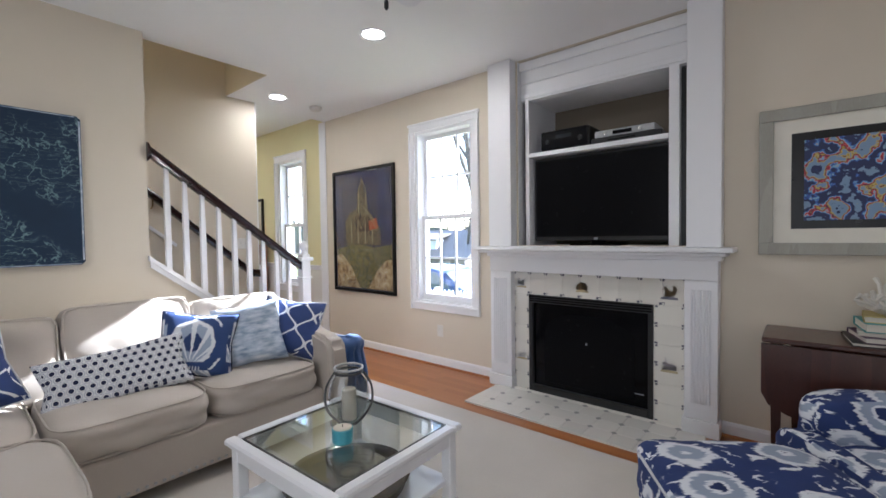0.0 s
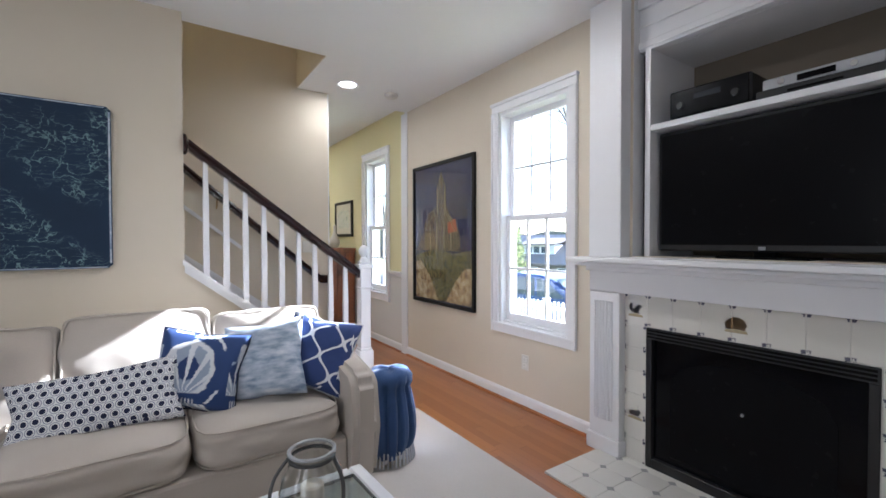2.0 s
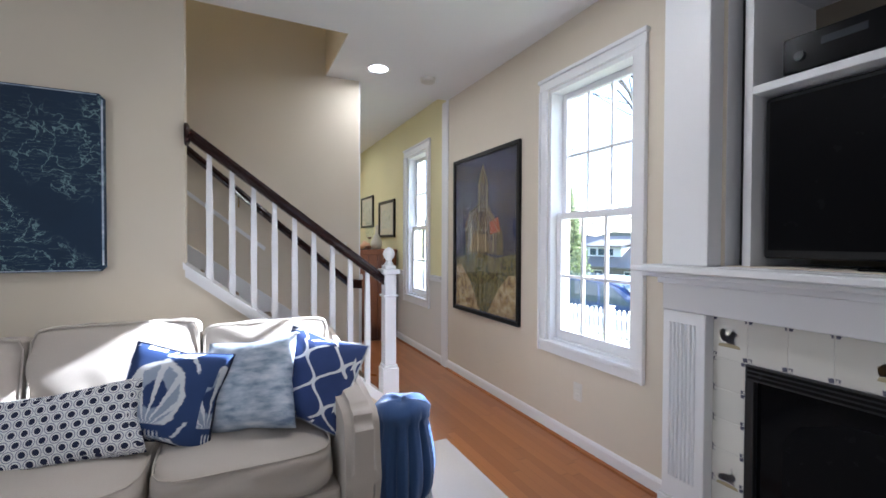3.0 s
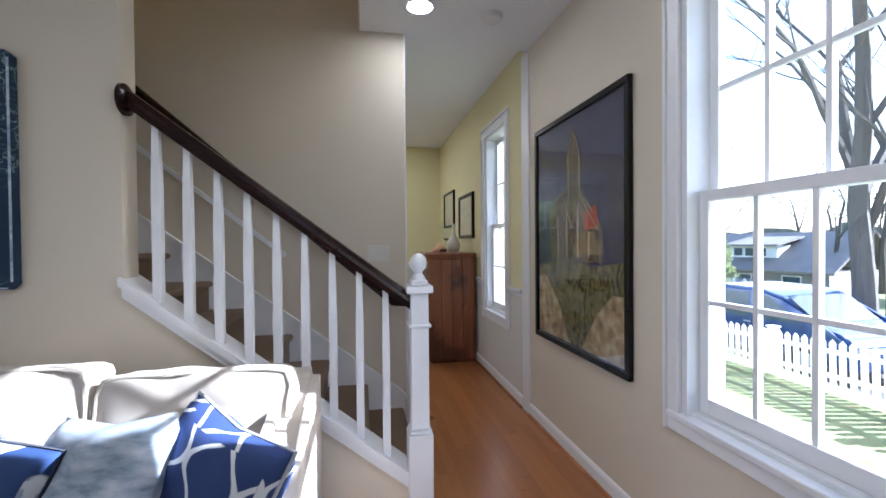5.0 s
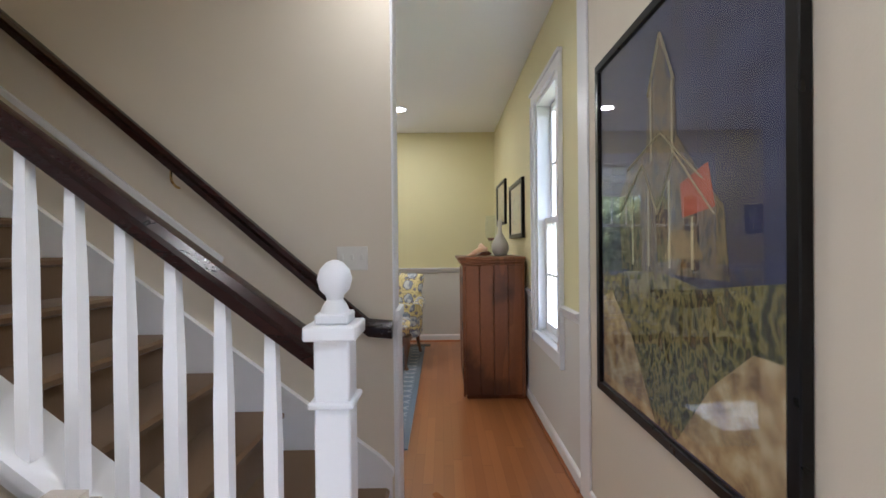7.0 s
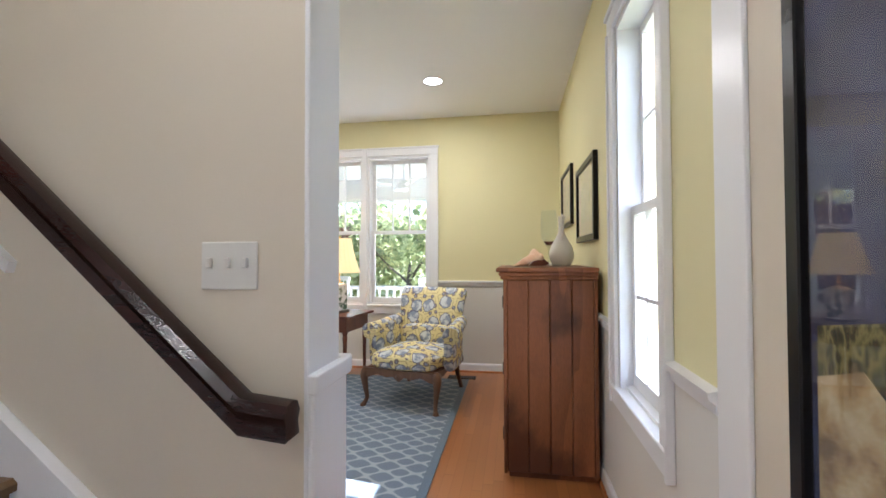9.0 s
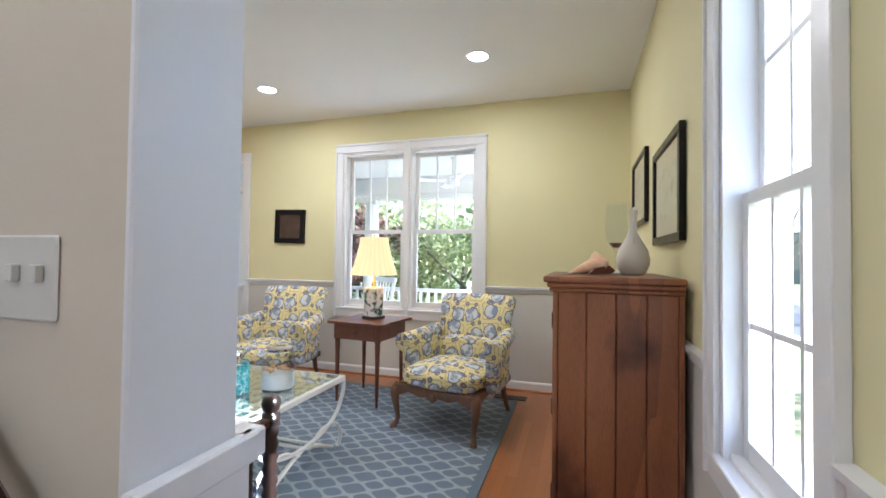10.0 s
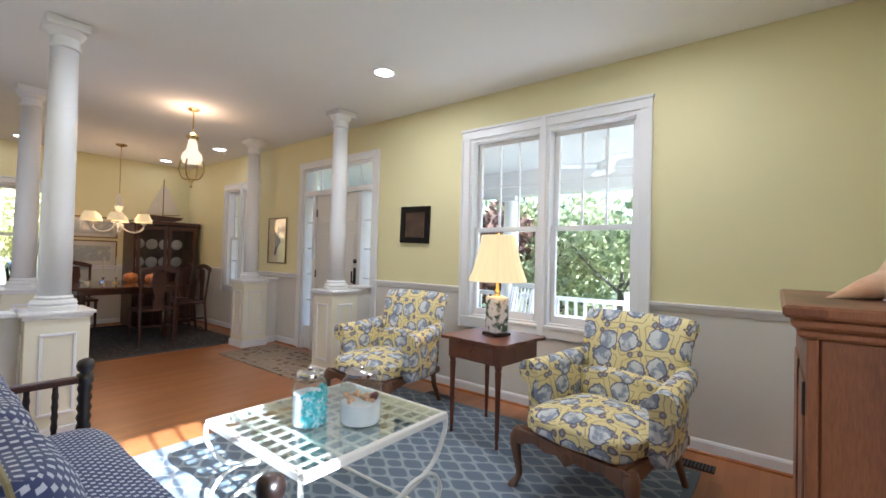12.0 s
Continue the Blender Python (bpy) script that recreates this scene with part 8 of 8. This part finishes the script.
# house across the street
MAT["shingle"] = wash("grey_roof_shingles", [(0.17, 0.14, 0.13), (0.24, 0.21, 0.19), (0.30, 0.27, 0.25)], 6, stretch=(1, 4, 4))
MAT["siding"] = plain("grey_brown_siding", (0.33, 0.30, 0.29), 0.8)
ho = thing("house", (0, 0, 0), "low grey-brown house with a brown shingled roof and a white dormer", "house", local=True)
ho.matrix_world = pose(-30.7, 33.0, -3.3, 0, 0, 12) @ Matrix.Diagonal((1.0, 1.0, 1.0, 1))
wl = part("wall", boxes([(-7, 7, -4, 4, 0, 2.6)]), MAT["siding"], ho)
for k in range(22):
    part("siding_board", prism([(-4.03, 0.12 * k), (-4.0, 0.12 * k), (-4.0, 0.12 * k + 0.119), (-4.01, 0.12 * k + 0.119)], "x", -7, 7), MAT["siding"], wl)
part("roof", prism([(-4.6, 2.45), (0, 5.0), (4.6, 2.45), (4.6, 2.6), (0, 5.18), (-4.6, 2.6)], "x", -7.5, 7.5), MAT["shingle"], ho)
dm = part("dormer", boxes([(0.5, 3.7, -3.2, 0, 3.2, 4.25)]), MAT["white"], ho)
part("dormer_roof", prism([(-3.7, 4.2), (0.4, 4.95), (0.4, 5.05), (-3.7, 4.32)], "x", 0.2, 4.0), MAT["shingle"], dm)
for x in (1.1, 1.9, 2.7):
    part("window", boxes([(x - 0.28, x + 0.28, -3.24, -3.2, 3.5, 4.05)]), MAT["car_glass"], ho)
for x in (-5.5, -3.5, -1, 2.0, 5.0):
    w = part("window", boxes([(x - 0.5, x + 0.5, -4.06, -4.03, 1.0, 2.2)]), MAT["car_glass"], ho)
    part("window_frame", boxes([(x - 0.57, x + 0.57, -4.09, -4.06, 2.2, 2.3), (x - 0.57, x + 0.57, -4.09, -4.06, 0.92, 1.0), (x - 0.57, x - 0.5, -4.09, -4.06, 1.0, 2.2), (x + 0.5, x + 0.57, -4.09, -4.06, 1.0, 2.2), (x - 0.5, x + 0.5, -4.09, -4.06, 1.58, 1.62)]), MAT["white"], w)
part("chimney", box(-4.5, -3.7, -0.5, 0.3, 4.4, 6.0, 0.02), MAT["shingle"], ho)
cable = thing("overhead_cable", (0, 0, 0), "sagging black overhead cables along the street", "cable", local=True)
for z in (2.9, 3.1):
    part("wire", tube([(-60 + 6 * k, 18, z + 0.002 * (6 * k - 50) ** 2 * 0.1) for k in range(20)], 0.018, 4), MAT["black"], cable)

# front porch
PX0, PX1, PF = -11.3, XW - 0.2, -0.15
part("porch_floor", boxes([(PX0 - 0.1, PX1, -6.5, 5.0, PF - 0.15, PF)]), MAT["lower"], kind="structure")
part("porch_ceiling", boxes([(PX0 - 0.35, PX1, -6.5, 5.0, 2.62, 2.72)]), MAT["white"], kind="structure")
part("porch_beam", boxes([(PX0 - 0.12, PX0 + 0.12, -6.5, 5.0, 2.25, 2.62)]), MAT["white"], kind="structure")
part("porch_roof", prism([(PX0 - 0.5, 2.72), (PX1, 2.72), (PX1, 3.5), (PX0 - 0.5, 2.78)], "y", -6.5, 5.0), MAT["shingle"], kind="structure")
for y in (4.8, 2.75, 0.10, -2.6, -5.3):
    po = thing("porch_post", (PX0, y, PF), "white round porch post", "post", "porch posts")
    part("shaft", lathe([(0.13, PF + 0.1), (0.13, 1.2), (0.11, 2.18)], 28, at(PX0, y, 0)), MAT["white"], po, smooth=True)
    part("base", box(PX0 - 0.16, PX0 + 0.16, y - 0.16, y + 0.16, PF, PF + 0.1, 0.01), MAT["white"], po)
    part("capital", box(PX0 - 0.14, PX0 + 0.14, y - 0.14, y + 0.14, 2.18, 2.25, 0.01), MAT["white"], po)
rl = thing("porch_railing", (PX0, 1, PF), "white porch railing with square balusters", "railing")
for a, b in ((2.88, 4.67), (0.23, 2.62), (-2.47, -0.03), (-5.17, -2.73)):
    part("top_rail", box(PX0 - 0.04, PX0 + 0.04, a, b, 0.70, 0.76, 0.008), MAT["white"], rl)
    part("bottom_rail", box(PX0 - 0.03, PX0 + 0.03, a, b, -0.05, 0.0, 0.005), MAT["white"], rl)
    n = int((b - a) / 0.13)
    for k in range(1, n):
        y = a + (b - a) * k / n
        part("baluster", box(PX0 - 0.018, PX0 + 0.018, y - 0.018, y + 0.018, 0.0, 0.70), MAT["white"], rl)
def porch_chair(x, y, rz, label="white slatted porch rocking chair"):
    c = thing("porch_chair", (0, 0, 0), label, "chair", "porch chairs", local=True)
    c.matrix_world = pose(x, y, PF, 0, 0, rz)
    part("seat", boxes([(-0.25, 0.25, -0.24 + 0.07 * k, -0.18 + 0.07 * k, 0.40, 0.42) for k in range(7)]), MAT["white"], c)
    for sx in (-1, 1):
        part("leg", tube([(sx * 0.25, -0.22, 0.04), (sx * 0.26, -0.22, 0.64)], 0.02, 6), MAT["white"], c)
        part("leg", tube([(sx * 0.25, 0.24, 0.04), (sx * 0.25, 0.26, 0.45), (sx * 0.25, 0.38, 1.10)], 0.02, 6), MAT["white"], c)
        part("arm", box(sx * 0.27 - 0.04, sx * 0.27 + 0.04, -0.28, 0.30, 0.63, 0.655, 0.006), MAT["white"], c)
        part("rocker", tube(smooth_path([(sx * 0.25, -0.42, 0.07), (sx * 0.25, -0.15, 0.02), (sx * 0.25, 0.2, 0.02), (sx * 0.25, 0.6, 0.10)]), 0.018, 6), MAT["white"], c)
    for k in range(6):
        part("slat", tube([(-0.20 + 0.08 * k, 0.27, 0.48), (-0.20 + 0.08 * k, 0.38, 1.07)], 0.013, 5), MAT["white"], c)
    part("top_rail", box(-0.27, 0.27, 0.36, 0.40, 1.05, 1.12, 0.01), MAT["white"], c)
    return c
pc = porch_chair(-10.2, 0.55, 60)
copy_thing(pc, pose(-9.9, 2.6, PF, 0, 0, 130))
ptb = thing("porch_table", (-10.3, 1.75, PF), "porch table with a bright white cloth and lattice base", "table")
part("tabletop", box(-10.75, -9.75, 1.1, 2.45, 0.52, 0.56, 0.01), MAT["white"], ptb)
part("cloth", boxes([(-10.77, -9.73, 1.08, 2.47, 0.56, 0.565), (-9.735, -9.73, 1.08, 2.47, 0.36, 0.56)]), MAT["white"], ptb)
for x in (-10.65, -9.85):
    for y in (1.2, 2.35):
        part("leg", box(x - 0.025, x + 0.025, y - 0.025, y + 0.025, PF, 0.52), MAT["white"], ptb)
for k in range(8):
    part("lattice_bar", tube([(-9.85, 1.2 + 0.144 * k, 0.0), (-9.85, 1.344 + 0.144 * k, 0.30)], 0.008, 4), MAT["white"], ptb)
    part("lattice_bar", tube([(-9.84, 1.344 + 0.144 * k, 0.0), (-9.84, 1.2 + 0.144 * k, 0.30)], 0.008, 4), MAT["white"], ptb)
pf = thing("porch_fan", (-10.0, 1.95, 2.62), "white ceiling fan under the porch roof", "ceiling fan")
part("rod", lathe([(0.05, 2.60), (0.012, 2.57), (0.012, 2.36)], 12, at(-10.0, 1.95, 0)), MAT["white"], pf)
part("motor", lathe([(0.03, 2.20), (0.09, 2.24), (0.09, 2.32), (0.03, 2.36)], 20, at(-10.0, 1.95, 0)), MAT["white"], pf, smooth=True)
for k in range(4):
    bm = box(0.1, 0.55, -0.055, 0.055, -0.003, 0.003)
    bm.transform(pose(-10.0, 1.95, 2.29, 0, 0, 30 + 90 * k) @ pose(0, 0, 0, 10, 0, 0))
    part("blade", bm, MAT["white"], pf)

# garden in front of the porch
la = leafy_tree(21, 6.5, LEAF_Y, "leafy tree turning yellow in the front garden", 4600, 0.11)
la.matrix_world = pose(-17.5, 2.8, -1.0)
lb = leafy_tree(22, 5.5, LEAF_G, "green leafy tree in the front garden", 4600, 0.10)
lb.matrix_world = pose(-16.5, -1.2, -1.0)
lc = leafy_tree(23, 4.0, LEAF_R, "bush with dull red leaves in the front garden", 4200, 0.10)
lc.matrix_world = pose(-13.4, -2.2, -0.9)
rng = random.Random(4)
for k in range(22):
    src = (la, lb, la)[k % 3]
    d = rng.uniform(9, 26)
    y = rng.uniform(-26, 9)
    copy_thing(src, pose(-12 - d, y, -1.0, 0, 0, rng.uniform(0, 360)))
copy_thing(lb, pose(-14.5, 0.9, -1.6, 0, 0, 70))
copy_thing(la, pose(-13.5, -5.0, -1.6, 0, 0, 70))
for k in range(9):
    copy_thing((la, lb)[k % 2], pose(-14 + 3.0 * k, -13 - 2 * (k % 3), -1.0, 0, 0, 40 * k))
# distant woods close the horizon
wm = wash("distant_woods", [(0.10, 0.09, 0.075), (0.17, 0.15, 0.12), (0.12, 0.13, 0.08)], 0.35, stretch=(1, 1, 0.25))
bm = bmesh.new()
rng = random.Random(9)
ring0, ring1 = [], []
for k in range(180):
    a = 2 * math.pi * k / 180
    ring0.append(bm.verts.new((95 * math.cos(a), 95 * math.sin(a), -4)))
    ring1.append(bm.verts.new((95 * math.cos(a), 95 * math.sin(a), 4.5 + rng.uniform(-1.2, 1.2) + 1.5 * math.sin(a * 5))))
for k in range(180):
    bm.faces.new((ring0[k], ring0[(k + 1) % 180], ring1[(k + 1) % 180], ring1[k]))
part("backdrop", bm, wm, kind="structure")

# ---- tiles, last ----
def tile_piece(name, w, d, h, mat):
    bm = box(-w / 2, w / 2, -d / 2, d / 2, -h / 2, h / 2, 0.0018)
    me = bpy.data.meshes.new(name)
    bmesh.ops.recalc_face_normals(bm, faces=bm.faces[:])
    bm.to_mesh(me)
    bm.free()
    me.materials.append(mat)
    return me
G = 0.003
head = tile_piece("tile", 1.31 / 9 - G, 0.012, 0.185 - G, MAT["tile"])
rng = random.Random(2)
for k in range(9):
    o = new("tile", head)
    o.parent = fp
    o.matrix_basis = pose(-2.40 + 1.31 * (k + 0.5) / 9, 4.0135, 0.8925)
for x0, x1 in ((-2.40, -2.262), (-1.288, -1.09)):
    nx = 1
    me = tile_piece("tile", (x1 - x0) - G, 0.012, 0.80 / 6 - G, MAT["tile"])
    for j in range(6):
        o = new("tile", me)
        o.parent = fp
        o.matrix_basis = pose((x0 + x1) / 2, 4.0135, 0.80 * (j + 0.5) / 6)
part("hearth_bed", box(-2.54, -0.96, 3.46, 4.02, 0.0, 0.006), MAT["grout"], fp)
ht = tile_piece("hearth_tile", 0.1567, 0.1567, 0.008, MAT["hearth"])
hd = tile_piece("hearth_inset", 0.034, 0.034, 0.004, MAT["hearth_dot"])
for i in range(10):
    for j in range(3):
        x, y = -2.54 + 0.079 + 0.158 * i, 3.46 + 0.079 + 0.158 * j
        o = new("hearth_tile", ht)
        o.parent = fp
        o.matrix_basis = pose(x, y, 0.008 + rng.uniform(-0.0004, 0.0004))
        if i < 9 and j < 3:
            o = new("hearth_inset", hd)
            o.parent = fp
            o.matrix_basis = pose(x + 0.079, y + 0.079, 0.0115, 0, 0, 45)
